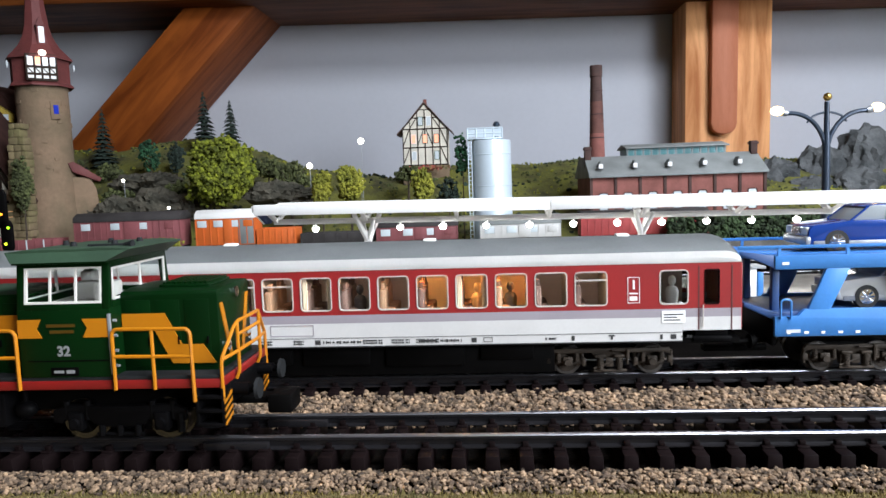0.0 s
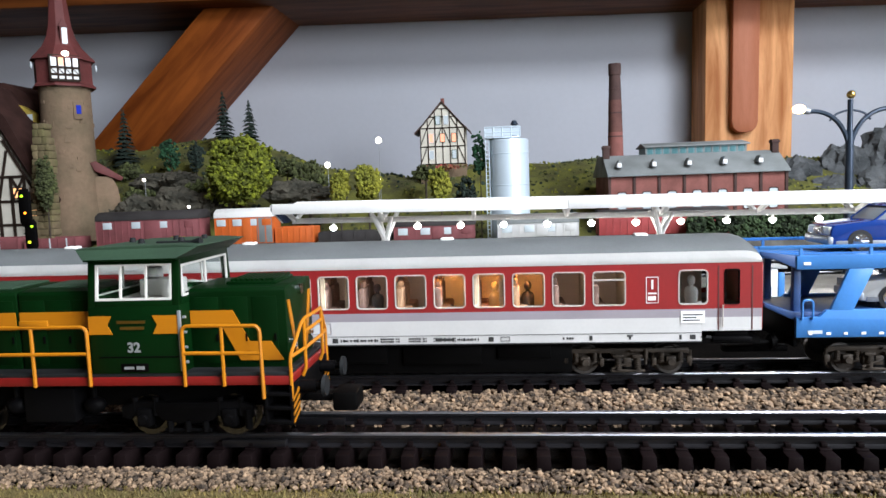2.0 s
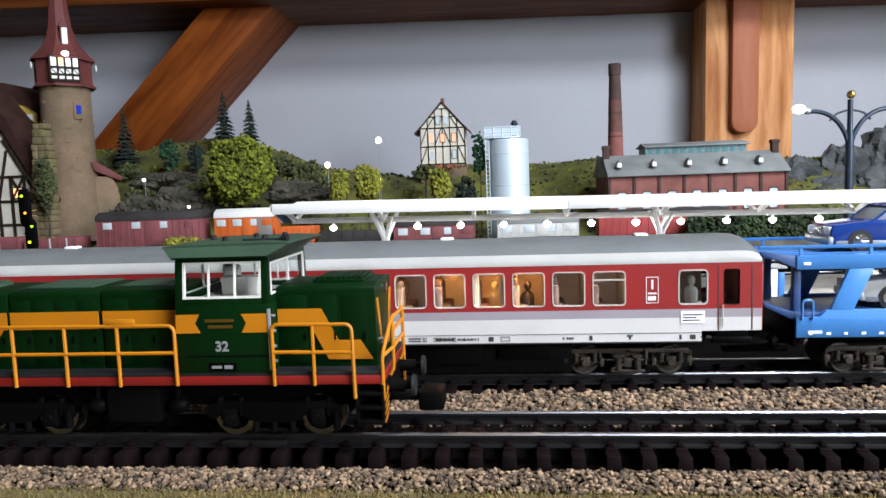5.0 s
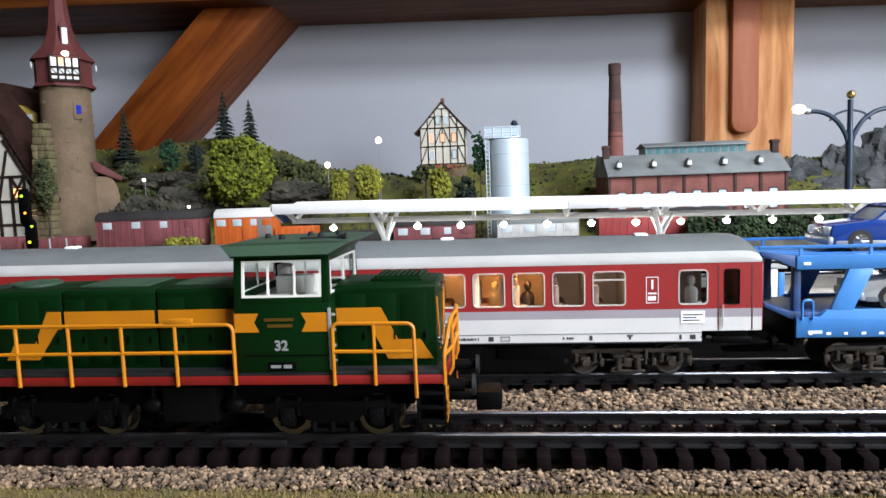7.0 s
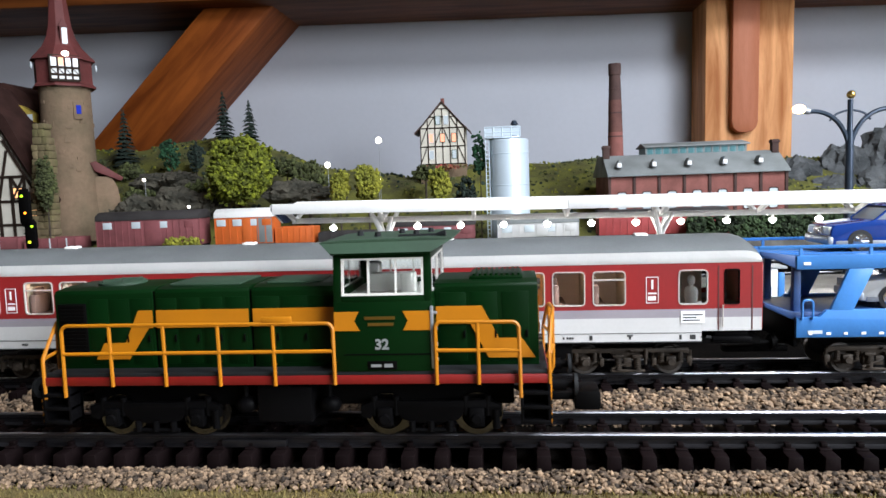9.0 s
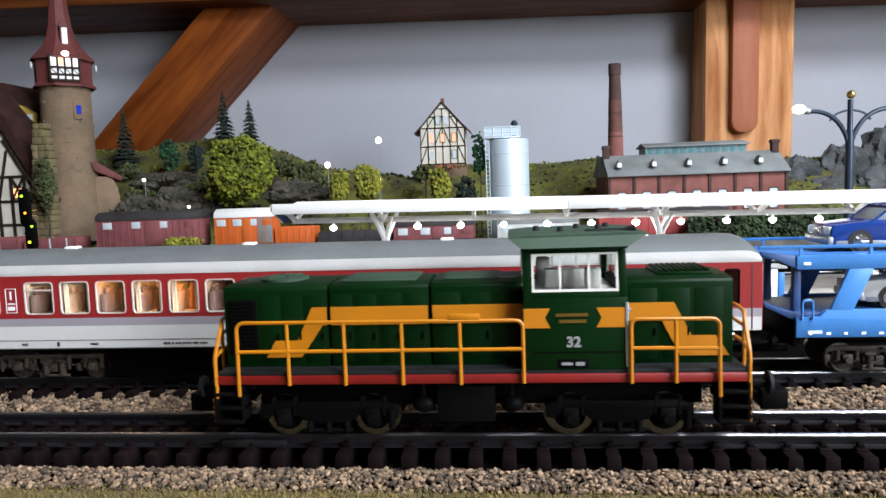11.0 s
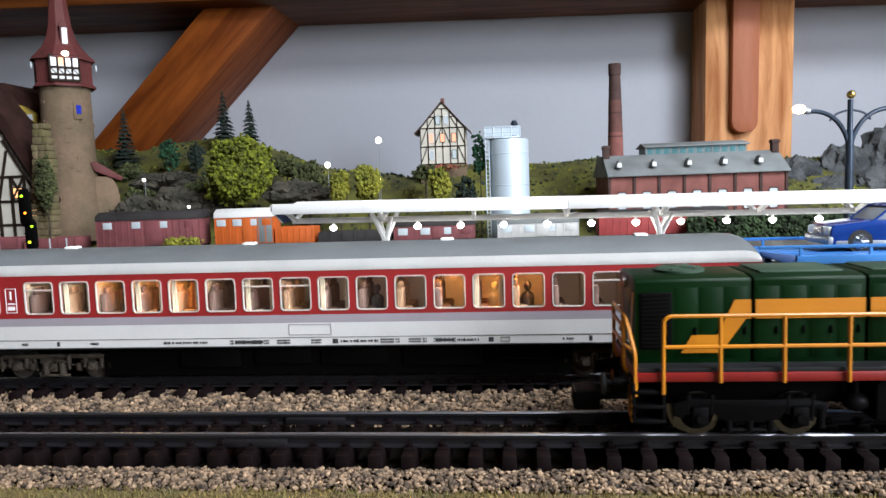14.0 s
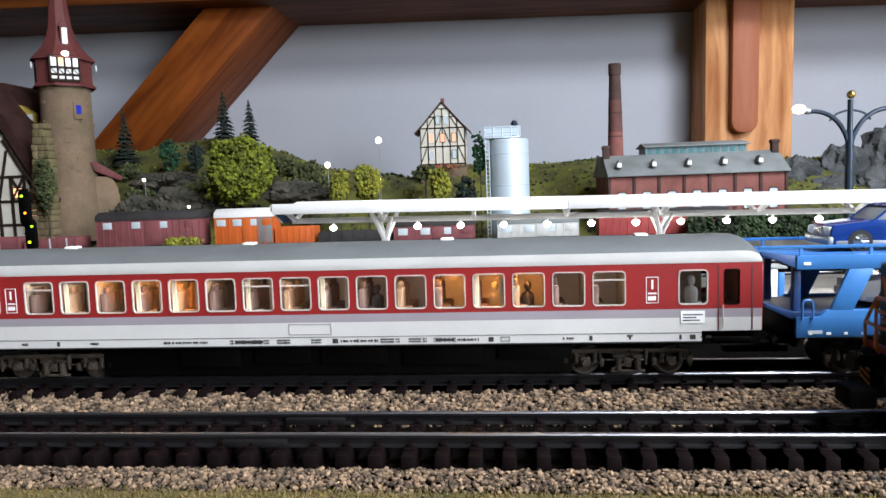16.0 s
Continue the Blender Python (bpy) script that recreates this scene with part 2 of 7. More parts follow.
M = {
    "wall": mat("wall_plaster", (0.47, 0.482, 0.535), 0.9, var=0.03, scale=3, fine=120, bump=0.12, dist=0.001),
    "ceiling": mat("ceiling_plaster", (0.78, 0.77, 0.75), 0.9, var=0.03, scale=3, fine=120),
    "beam": wood("stained_beam_x", (0.17, 0.05, 0.012), (0.07, 0.018, 0.005), "X"),
    "brace": wood("stained_brace", (0.26, 0.068, 0.012), (0.13, 0.029, 0.005), "Z"),
    "post": wood("planed_post", (0.70, 0.34, 0.145), (0.36, 0.125, 0.038), "Z"),
    "peg": wood("salmon_peg", (0.42, 0.15, 0.08), (0.36, 0.12, 0.06), "Z"),
    # for room sides out of view, dark so that they bounce little light
    "unseen_boards": wood("dark_unseen_boards", (0.10, 0.055, 0.03), (0.06, 0.03, 0.016), "X"),
    "carpet": mat("floor_carpet", (0.12, 0.10, 0.09), 0.95, var=0.15, scale=8, fine=300),
    "grass": mat("scatter_grass", (0.125, 0.092, 0.026), 0.95, var=0.3, scale=70, fine=1400, bump=0.6, c2=(0.15, 0.105, 0.045), dist=0.001),
    "hillgrass": mat("hill_grass", (0.15, 0.15, 0.026), 0.95, var=0.35, scale=34, fine=500, bump=0.8, c2=(0.05, 0.048, 0.020), dist=0.002),
    # near-black: also holds the shade beneath the trains and on the platform's sides
    "earth": mat("earth_and_shade", (0.005, 0.004, 0.0035), 0.95, var=0.3, scale=60, fine=900, bump=0.5, dist=0.001, spec=0.04),
    "stone": mat("ballast_stone", (0.225, 0.150, 0.092), 0.9, var=0.2, scale=300, fine=1500, bump=0.3, island=0.85, c2=(0.06, 0.040, 0.028)),
    "sleeper": mat("sleeper_plastic", (0.0065, 0.0038, 0.0040), 0.55, var=0.2, scale=90, fine=1200, bump=0.15, per_object=0.2, spec=0.06),
    "rail": mat("rail_dark_steel", (0.016, 0.015, 0.017), 0.32, 0.3, var=0.15, scale=40, fine=700),
    "railtop": mat("rail_running_face", (0.34, 0.34, 0.37), 0.33, 1.0, var=0.12, scale=40, fine=700),
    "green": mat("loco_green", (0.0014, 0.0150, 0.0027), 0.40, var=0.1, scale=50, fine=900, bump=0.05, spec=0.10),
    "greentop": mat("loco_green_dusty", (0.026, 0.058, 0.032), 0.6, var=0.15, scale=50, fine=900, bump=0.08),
    "yellow": mat("loco_yellow", (0.47, 0.165, 0.005), 0.4, var=0.06, scale=50, fine=900, bump=0.05),
    "loco_red": mat("loco_red", (0.19, 0.007, 0.006), 0.42, var=0.1, scale=60),
    "black": mat("black_plastic", (0.0020, 0.0018, 0.0018), 0.6, var=0.2, scale=80, bump=0.08, spec=0.05),
    "grey": mat("bogie_grey", (0.0034, 0.0032, 0.0036), 0.5, var=0.2, scale=90, bump=0.1, spec=0.05),
    "deckgrey": mat("deck_grey", (0.014, 0.015, 0.016), 0.65, var=0.15, scale=80, spec=0.15),
    "steel": mat("wheel_steel", (0.17, 0.165, 0.165), 0.22, 1.0, var=0.08, scale=80, bump=0.03),
    "white": mat("white_paint", (0.82, 0.82, 0.82), 0.45, var=0.03, scale=40, bump=0.03),
    "offwhite": mat("interior_white", (0.62, 0.60, 0.56), 0.6, var=0.06, scale=60),
    "coach_red": mat("coach_red", (0.27, 0.016, 0.017), 0.42, var=0.07, scale=50, bump=0.04),
    "coach_grey": mat("coach_grey_band", (0.30, 0.27, 0.30), 0.45, var=0.05, scale=50, bump=0.04),
    "coach_light": mat("coach_light_grey", (0.58, 0.57, 0.56), 0.45, var=0.05, scale=40, bump=0.04),
    "coach_white": mat("coach_roof_white", (0.88, 0.87, 0.85), 0.5, var=0.04, scale=40),
    "coach_roof": mat("coach_roof_grey", (0.27, 0.285, 0.29), 0.55, var=0.08, scale=30),
    "frame_pale": mat("window_frame_pale", (0.60, 0.55, 0.51), 0.35, 0.2, var=0.05, scale=60),
    "print": mat("printed_black", (0.03, 0.03, 0.03), 0.6, var=0.1),
    "bogie": mat("coach_bogie", (0.050, 0.039, 0.030), 0.55, var=0.25, scale=150, bump=0.15, spec=0.2),
    "glass": glass("clear_glass"),
    "blue": mat("carrier_blue", (0.055, 0.225, 0.58), 0.38, var=0.08, scale=50, bump=0.05),
    "bluedark": mat("carrier_floor_blue", (0.02, 0.06, 0.18), 0.5, var=0.1),
    "carblue": mat("car_blue_enamel", (0.012, 0.05, 0.26), 0.12, 0.1, var=0.05, scale=50, bump=0.02, coat=0.8),
    "carsilver": mat("car_silver_trim", (0.40, 0.42, 0.45), 0.3, 0.5, var=0.05),
    "chrome": mat("chrome", (0.75, 0.76, 0.78), 0.15, 1.0, var=0.05),
    "tyre": mat("tyre_rubber", (0.012, 0.012, 0.012), 0.7, var=0.1),
    "canopy": mat("canopy_white", (0.85, 0.84, 0.82), 0.5, var=0.04, scale=30, fine=600, bump=0.06),
    "platform": mat("platform_slab", (0.34, 0.33, 0.31), 0.85, var=0.12, scale=40, fine=700, bump=0.2),
    "lampglow": glow("cool_lamp_glow", (1.0, 0.97, 0.92), 70.0),
    "warmglow": glow("warm_lamp_glow", (1.0, 0.55, 0.18), 4.0),
    "bulb": glow("street_bulb_glow", (1.0, 0.62, 0.25), 14.0),
    "globe": glow("globe_glow", (1.0, 0.93, 0.80), 6.0),
    "green_led": glow("signal_green_glow", (0.40, 1.0, 0.02), 1.6),
    "amber_led": glow("signal_amber_glow", (1.0, 0.32, 0.02), 1.8),
    "wagonred": mat("wagon_brown_red", (0.25, 0.075, 0.082), 0.7, var=0.15, scale=50, bump=0.1),
    "wagonorange": mat("wagon_orange", (0.62, 0.13, 0.025), 0.55, var=0.08, scale=50),
    "wagonroof": mat("wagon_roof_dark", (0.05, 0.045, 0.045), 0.8, var=0.15, spec=0.2),
    "towerstone": mat("tower_sandstone", (0.215, 0.142, 0.090), 0.9, var=0.2, scale=28, fine=260, bump=0.4, c2=(0.13, 0.10, 0.06), dist=0.001),
    "tilered": mat("tower_red_tiles", (0.135, 0.030, 0.028), 0.7, var=0.15, scale=40, fine=300, bump=0.4, dist=0.001),
    "timber": mat("dark_timber", (0.035, 0.022, 0.016), 0.8, var=0.2, spec=0.2),
    "plaster": mat("cream_plaster", (0.68, 0.64, 0.55), 0.85, var=0.08, scale=50),
    "brownroof": mat("brown_roof", (0.05, 0.022, 0.018), 0.8, var=0.2, scale=50, bump=0.3, spec=0.2),
    "ochre": mat("ochre_plaster", (0.50, 0.36, 0.06), 0.85, var=0.1),
    "brick": mat("factory_brick", (0.24, 0.085, 0.07), 0.85, var=0.14, scale=60, fine=400, bump=0.2),
    "slate": mat("factory_slate", (0.22, 0.235, 0.235), 0.7, var=0.12, scale=40, bump=0.2),
    "teal": mat("clerestory_teal", (0.13, 0.25, 0.27), 0.5, var=0.12, scale=60),
    "silo": mat("silo_pale_blue_metal", (0.62, 0.72, 0.80), 0.35, 0.25, var=0.05, scale=25, bump=0.03),
    "iron": mat("lamp_dark_iron", (0.03, 0.045, 0.07), 0.35, 0.4, var=0.1),
    "brass": mat("brass", (0.6, 0.4, 0.12), 0.3, 1.0, var=0.1),
    "leaf": mat("foam_foliage_bright", (0.175, 0.195, 0.010), 0.9, var=0.2, scale=60, fine=700, bump=0.5, island=0.5, c2=(0.075, 0.095, 0.008), dist=0.001),
    "leafyel": mat("foam_foliage_yellowish", (0.26, 0.25, 0.025), 0.9, var=0.25, scale=60, fine=700, bump=0.5, island=0.35, c2=(0.15, 0.16, 0.02), dist=0.001),
    "leafolive": mat("foam_foliage_olive", (0.075, 0.088, 0.028), 0.9, var=0.25, scale=60, fine=700, bump=0.5, island=0.4, dist=0.001),
    "needle": mat("fir_needles", (0.018, 0.034, 0.024), 0.9, var=0.3, scale=60, fine=700, bump=0.5, island=0.35, dist=0.001),
    "needlegreen": mat("cypress_green", (0.02, 0.085, 0.035), 0.9, var=0.3, scale=60, fine=700, bump=0.5, island=0.35, dist=0.001),
    "bark": mat("bark", (0.07, 0.05, 0.035), 0.9, var=0.25, scale=80, bump=0.4),
    "rock": mat("painted_rock", (0.10, 0.105, 0.11), 0.9, var=0.3, scale=34, fine=260, bump=0.8, c2=(0.022, 0.026, 0.028), dist=0.003),
    "rockbrown": mat("brown_terrace_rock", (0.085, 0.075, 0.055), 0.9, var=0.3, scale=40, fine=260, bump=0.8, c2=(0.022, 0.022, 0.015), dist=0.003),
    "seat": mat("seat_fabric", (0.17, 0.10, 0.08), 0.9, var=0.15),
    "figure": mat("figure_paint", (0.50, 0.38, 0.22), 0.7, var=0.1),
    "figure_dark": mat("figure_paint_dark", (0.04, 0.035, 0.04), 0.7, var=0.1),
    "figure_white": mat("figure_paint_white", (0.72, 0.70, 0.68), 0.7, var=0.05),
    "curtain": mat("curtain_cream", (0.62, 0.50, 0.36), 0.9, var=0.1),
    "clay": mat("red_brown_rust", (0.20, 0.06, 0.04), 0.8, var=0.2),
    "blueglass": mat("blue_pane", (0.01, 0.03, 0.40), 0.6, var=0.1, spec=0.1),
    "palepane": mat("pale_pane", (0.60, 0.66, 0.70), 0.2, var=0.05),
}


# ---- the room ----
def room():
    bm = B(); box(bm, -2000, 1250, 1090, 1170, -900, 1000)
    solid("wall_north", bm, M["wall"], "pale grey-blue plastered attic wall", "wall", kind="structure")
    # west and south walls and the ceiling are unseen, added dark to limit fill
    bm = B(); box(bm, -2080, -2000, -1500, 1170, -900, 1000)
    solid("wall_west", bm, M["unseen_boards"], "unseen side wall, darkened to cut bounced light", "wall", kind="structure")
    bm = B(); box(bm, -2080, 1330, -1580, -1500, -900, 1000)
    solid("wall_south", bm, M["unseen_boards"], "unseen wall facing the layout, darkened to cut bounced light", "wall", kind="structure")
    # side wall with a window opening
    bm = B()
    for a in ((1250, 1330, -1500, -1360, -900, 1000), (1250, 1330, -400, 1170, -900, 1000), (1250, 1330, -1360, -400, -900, 210), (1250, 1330, -1360, -400, 790, 1000)):
        box(bm, *a)
    solid("wall_east", bm, M["wall"], "pale plastered wall with a wide window", "wall", kind="structure")
    # ceiling with a skylight opening
    bm = B()
    for a in ((-2080, 230, -1580, 1170, 1000, 1080), (1010, 1330, -1580, 1170, 1000, 1080), (230, 1010, -1580, -660, 1000, 1080), (230, 1010, -150, 1170, 1000, 1080)):
        box(bm, *a)
    solid("ceiling", bm, M["unseen_boards"], "unseen attic ceiling with a skylight, darkened to cut bounced light", "ceiling", kind="structure")
    bm = B(); box(bm, -2080, 1330, -1580, 1170, -940, -900)
    solid("floor", bm, M["carpet"], "brown carpeted attic floor", "floor", kind="structure")
    # roof timbers: the frame leans a little against the layout
    bm = B(); box(bm, -1650, 1530, -98, 98, 0, 180, 5)
    ob = solid("roof_beam", bm, M["beam"], "dark stained horizontal timber roof beam", "beam", kind="structure")
    ob.matrix_world = pose(-0.297, 0.991, 0.3648, 0, 1.3, 0)
    bm = B(); box(bm, -43.5, 43.5, -75, 75, -330, 215, 6)
    ob = solid("brace", bm, M["brace"], "orange-brown stained diagonal timber brace", "beam", kind="structure")
    ob.matrix_world = pose(-0.5306, 1.0135, 0.268, 0, 45.3, 0)
    bm = B(); box(bm, -69.8, 69.8, -44, 44, -1112, 165, 4)
    ob = solid("timber_post", bm, M["post"], "worn planed timber post against the wall", "post", kind="structure")
    ob.matrix_world = pose(0.4017, 1.0445, 0.215, 0, 0.6, 0)
    bm = B()
    prism(bm, [(-21, 260), (-21, 18), (-18, 8), (-11, 2), (0, 0), (11, 2), (18, 8), (21, 18), (21, 260)], -8, 8, "y", 2.5)
    ob = solid("wooden_peg", bm, M["peg"], "salmon-brown wooden batten with a rounded end on the post", "batten")
    ob.matrix_world = pose(0.390, 0.992, 0.132, 0, 0.6, 0)


room()


# ---- ground ----
def smooth(a, b, v):
    t = min(1, max(0, (v - a) / (b - a)))
    return t * t * (3 - 2 * t)


def ground_z(x, y):
    z = -9.0
    z += 56 * smooth(322, 346, y)
    up = smooth(425, 610, y)
    z += up * (118 + 10 * smooth(-250, -500, x) + 8 * math.sin(x * 0.013) + 5 * math.sin(x * 0.031 + 1))
    z += 40 * smooth(415, 450, y) * smooth(-180, -330, x)
    if y > 200:
        z += 7 * noise.noise(Vector((x * 0.02, y * 0.02, 0))) + 2.5 * noise.noise(Vector((x * 0.08, y * 0.08, 3)))
    return z


def ground():
    bm = B()
    xs = [-1200 + 20 * i for i in range(121)]
    ys = [-260, -200, -150, -120, -90, -60, -40, -28, -24, -16] + [-8 + 12 * i for i in range(15)] + [170 + 10 * i for i in range(53)]
    def lay(x, y):
        if y <= 60:
            return (x, y, -9.0 if y > -27 else -8.0)
        p = site(x, y, ground_z(x, y))
        return (p.x, p.y, max(p.z, -9.0))
    g = [[bm.verts.new(lay(x, y)) for x in xs] for y in ys]
    for a, b in zip(g, g[1:]):
        for i in range(len(xs) - 1):
            bm.faces.new((a[i], a[i + 1], b[i + 1], b[i]))
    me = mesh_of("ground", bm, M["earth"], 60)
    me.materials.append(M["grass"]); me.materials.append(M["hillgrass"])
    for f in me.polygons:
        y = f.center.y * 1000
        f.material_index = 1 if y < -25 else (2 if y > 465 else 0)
    tagged(new("ground", me), "model landscape ground with grass and dark earth", "ground", kind="structure")
    bm = B(); box(bm, -1200, 1180, -259, 940, -60, -12)
    solid("baseboard", bm, M["peg"], "thick wooden board carrying the model landscape", "board", kind="structure")


ground()


# ---- tracks ----
def track(y, x0, x1, z=0.0, label="dark model railway track with black sleepers", pitch=8.6, shift=0.0):
    t = thing("railway_track", (0, y, z), label, "track", kind="structure")
    for s in (-1, 1):
        bm = B()
        prism(bm, [(s * 8.7 - 1.0, -0.4), (s * 8.7 + 1.0, -0.4), (s * 8.7 + 1.0, -1.0), (s * 8.7 + 0.35, -1.3), (s * 8.7 + 0.35, -2.8),
                   (s * 8.7 + 1.7, -3.2), (s * 8.7 + 1.7, -3.5), (s * 8.7 - 1.7, -3.5), (s * 8.7 - 1.7, -3.2), (s * 8.7 - 0.35, -2.8),
                   (s * 8.7 - 0.35, -1.3), (s * 8.7 - 1.0, -1.0)], x0, x1, "x")
        r = part("rail", bm, M["rail"], t, smooth=20)
        bm = B(); prism(bm, [(s * 8.7 - 0.9, -0.4), (s * 8.7 - 0.6, -0.05), (s * 8.7 + 0.6, -0.05), (s * 8.7 + 0.9, -0.4)], x0, x1, "x")
        part("running_face", bm, M["railtop"], r, "bright worn running face", smooth=20)
    bm = B()
    prism(bm, [(-2.0, -8.4), (2.0, -8.4), (1.75, -3.5), (-1.75, -3.5)], -16.0, 16.0, "y", 0.25)
    for s in (-1, 1):
        for q in (-1, 1):
            box(bm, -1.5, 1.5, s * 8.7 + q * 2.4 - 1.0, s * 8.7 + q * 2.4 + 1.0, -3.7, -2.9, 0.2)
            box(bm, -0.8, 0.8, s * 8.7 + q * 1.7 - 0.8, s * 8.7 + q * 1.7 + 0.8, -3.0, -1.7, 0.25)
    box(bm, -0.5, 0.5, -0.9, 0.9, -3.7, -2.2, 0.1)
    me = mesh_of("sleeper", bm, M["sleeper"], 30)
    n = int((x1 - x0) / pitch)
    for i in range(n):
        o = new("sleeper", me)
        o.parent = t
        o.location = ((x0 + shift + (i + 0.5) * pitch) * MM, random.uniform(-0.2, 0.2) * MM, 0)
    return t


track(0, -330, 330, pitch=8.743, shift=0.5)
rear_track = track(54, -400, 400)
rear_track.matrix_world = REAR
track(196, -420, 520, 25.4, "dark model railway track behind the platform", 11)
track(258, -420, 560, 32.9, "dark model railway track behind the platform", 11)
# joints in the front track
bm = B()
for x, s in ((-62, -1), (-50, 1)):
    box(bm, x - 9, x + 9, s * 8.7 - 1.9 - 0.6, s * 8.7 - 0.7, -3.3, -1.2, 0.3)
solid("rail_joiner", bm, M["rail"], "dark metal rail joiners on the front track", "rail joiner")


# ---- diesel locomotive: its zero point is under the cab number ----
def rail_pipe(points):
    return tube(B(), points, 0.5, 7)


def digits(bm_text, x, y, z, h, material, parent, name, label=""):
    c = bpy.data.curves.new(name, "FONT")
    c.body, c.size, c.extrude, c.align_x, c.align_y = bm_text, h * 1.35 * MM, 0.00004, "CENTER", "CENTER"
    c.offset = h * 0.045 * MM
    tmp = bpy.data.objects.new("tmp_text", c)
    me = bpy.data.meshes.new_from_object(tmp)
    bpy.data.objects.remove(tmp)
    me.materials.append(material)
    o = new(name, me)
    o.parent = parent
    o.matrix_basis = pose(x * MM, y * MM, z * MM, 90, 0, 0)
    if label:
        tagged(o, label)
    return o


def locomotive():
    t = thing("diesel_locomotive", (0, 0, 0), "green and yellow model diesel shunting locomotive with yellow handrails", "locomotive")
    # frame and deck
    bm = B(); box(bm, -92.3, 42, -17.2, 17.2, 15.9, 18.3, 0.35)
    fr = part("frame", bm, M["loco_red"], t, "red painted frame edge")
    bm = B(); box(bm, -91.9, 41.6, -16.9, 16.9, 18.2, 19.3, 0.2)
    part("deck", bm, M["deckgrey"], fr, "grey walkway")
    bm = B(); box(bm, -84, 33, -9, 9, 8, 16.2, 0.5)
    part("underframe", bm, M["black"], t)
    # hoods
    def hood(x0, x1, name):
        bm = B()
        prism(bm, [(-11.6, 19), (-11.6, 39.9), (-11.0, 40.7), (-7, 41.2), (7, 41.2), (11.0, 40.7), (11.6, 39.9), (11.6, 19)], x0, x1, "x", 0.25)
        return part(name, bm, M["green"], t)
    h1 = hood(-91.4, -63.3, "end_hood")
    h2 = hood(-62.6, -36.4, "engine_hood")
    h3 = hood(-35.7, -12, "middle_hood")
    h4 = hood(13.2, 39.7, "front_hood")
    bm = B(); box(bm, -64, -12, -11, 11, 19, 40.2); box(bm, 12, 15, -11, 11, 19, 40)
    part("hood_core", bm, M["black"], t)
    # doors: raised panels along the hoods
    for h, xs in ((h1, (-81.5, -75.5, -69.5)), (h2, (-62, -55.6, -49.2, -42.8)), (h3, (-35, -27.4, -19.8)), (h4, (14.5, 22.5, 30.5))):
        for x in xs:
            w = 5.4 if h in (h1, h2) else 6.8
            for s in (-1, 1):
                bm = B(); box(bm, x, x + w, s * 11.6 - 0.1, s * 11.6 + 0.1, 20.4, 38.4, 0.08)
                part("hood_door", bm, M["green"], h)
                bm = B(); box(bm, x + w - 0.8, x + w - 0.3, s * 12.05 - 0.2, s * 12.05 + 0.2, 26.5, 28.5, 0.1)
                part("door_handle", bm, M["black"], h)
    # louvred grille at the end
    for s in (-1, 1):
        bm = B(); box(bm, -90.3, -82.3, s * 11.75 - 0.25, s * 11.75 + 0.25, 22.8, 37.3, 0.15)
        for i in range(14):
            box(bm, -89.8, -82.8, s * 12.05 - 0.15, s * 12.05 + 0.15, 23.4 + i, 23.9 + i)
        part("grille", bm, mat_grille, h1, "dark louvred radiator grille")
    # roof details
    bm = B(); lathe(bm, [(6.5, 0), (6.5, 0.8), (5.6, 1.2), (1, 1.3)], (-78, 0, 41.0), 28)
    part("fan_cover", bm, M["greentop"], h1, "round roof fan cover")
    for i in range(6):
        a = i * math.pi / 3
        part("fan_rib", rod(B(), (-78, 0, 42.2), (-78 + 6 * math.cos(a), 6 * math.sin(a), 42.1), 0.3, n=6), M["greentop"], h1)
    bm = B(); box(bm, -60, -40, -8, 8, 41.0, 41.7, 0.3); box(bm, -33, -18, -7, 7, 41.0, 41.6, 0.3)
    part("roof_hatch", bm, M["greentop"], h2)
    bm = B(); box(bm, 22, 36, -7.5, 7.5, 41.0, 41.9, 0.3)
    for i in range(9):
        box(bm, 23 + i * 1.45, 23.7 + i * 1.45, -7, 7, 41.8, 42.5)
    part("roof_louvre", bm, M["green"], h4)
    # yellow bands
    for s in (-1, 1):
        ys = (s * 12.0 - 0.12, s * 12.0 + 0.12)
        band = [[(-80.2, 21.9), (-70.6, 21.9), (-64.6, 30.4), (-63.4, 30.4), (-63.4, 35.2), (-67.3, 35.2), (-71.5, 26.4), (-77.6, 26.4)],
                [(-62.3, 30.4), (-62.3, 35.2), (-36.6, 35.2), (-36.6, 30.4)], [(-35.4, 30.4), (-35.4, 35.2), (-12.2, 35.2), (-12.2, 30.4)]]
        for k, p in enumerate(band):
            bm = B(); prism(bm, p, *ys, "y")
            part("yellow_band", bm, M["yellow"], (h1, h2, h3)[k])
        bm = B(); prism(bm, [(13.5, 30.3), (13.5, 34.9), (25.3, 34.9), (29.6, 26.4), (35.4, 26.4), (38.7, 21.3), (26.8, 21.3), (22.3, 30.3)], *ys, "y")
        part("yellow_band", bm, M["yellow"], h4)
    for x0, s in ((39.75, 1), (-91.45, -1)):
        for q in (-1, 1):
            bm = B()
            prism(bm, [(q * 10.6, 37), (q * 8.6, 37), (q * 3.5, 22), (q * 5.5, 22)], x0 - 0.1, x0 + 0.12 * s + 0.1, "x")
            part("yellow_chevron", bm, M["yellow"], h4 if s > 0 else h1)
        for p in ((x0, -7.5, 25), (x0, 7.5, 25), (x0, 0, 38.5)):
            bm = B(); rod(bm, p, (p[0] + s * 1.0, p[1], p[2]), 1.5, n=16)
            lm = part("headlight", bm, M["chrome"], h4 if s > 0 else h1, "round silver headlight")
    # cab
    bm = B()
    prof = [(-17.2, 19), (-17.2, 37.5), (-15.6, 49.6), (15.6, 49.6), (17.2, 37.5), (17.2, 19)]
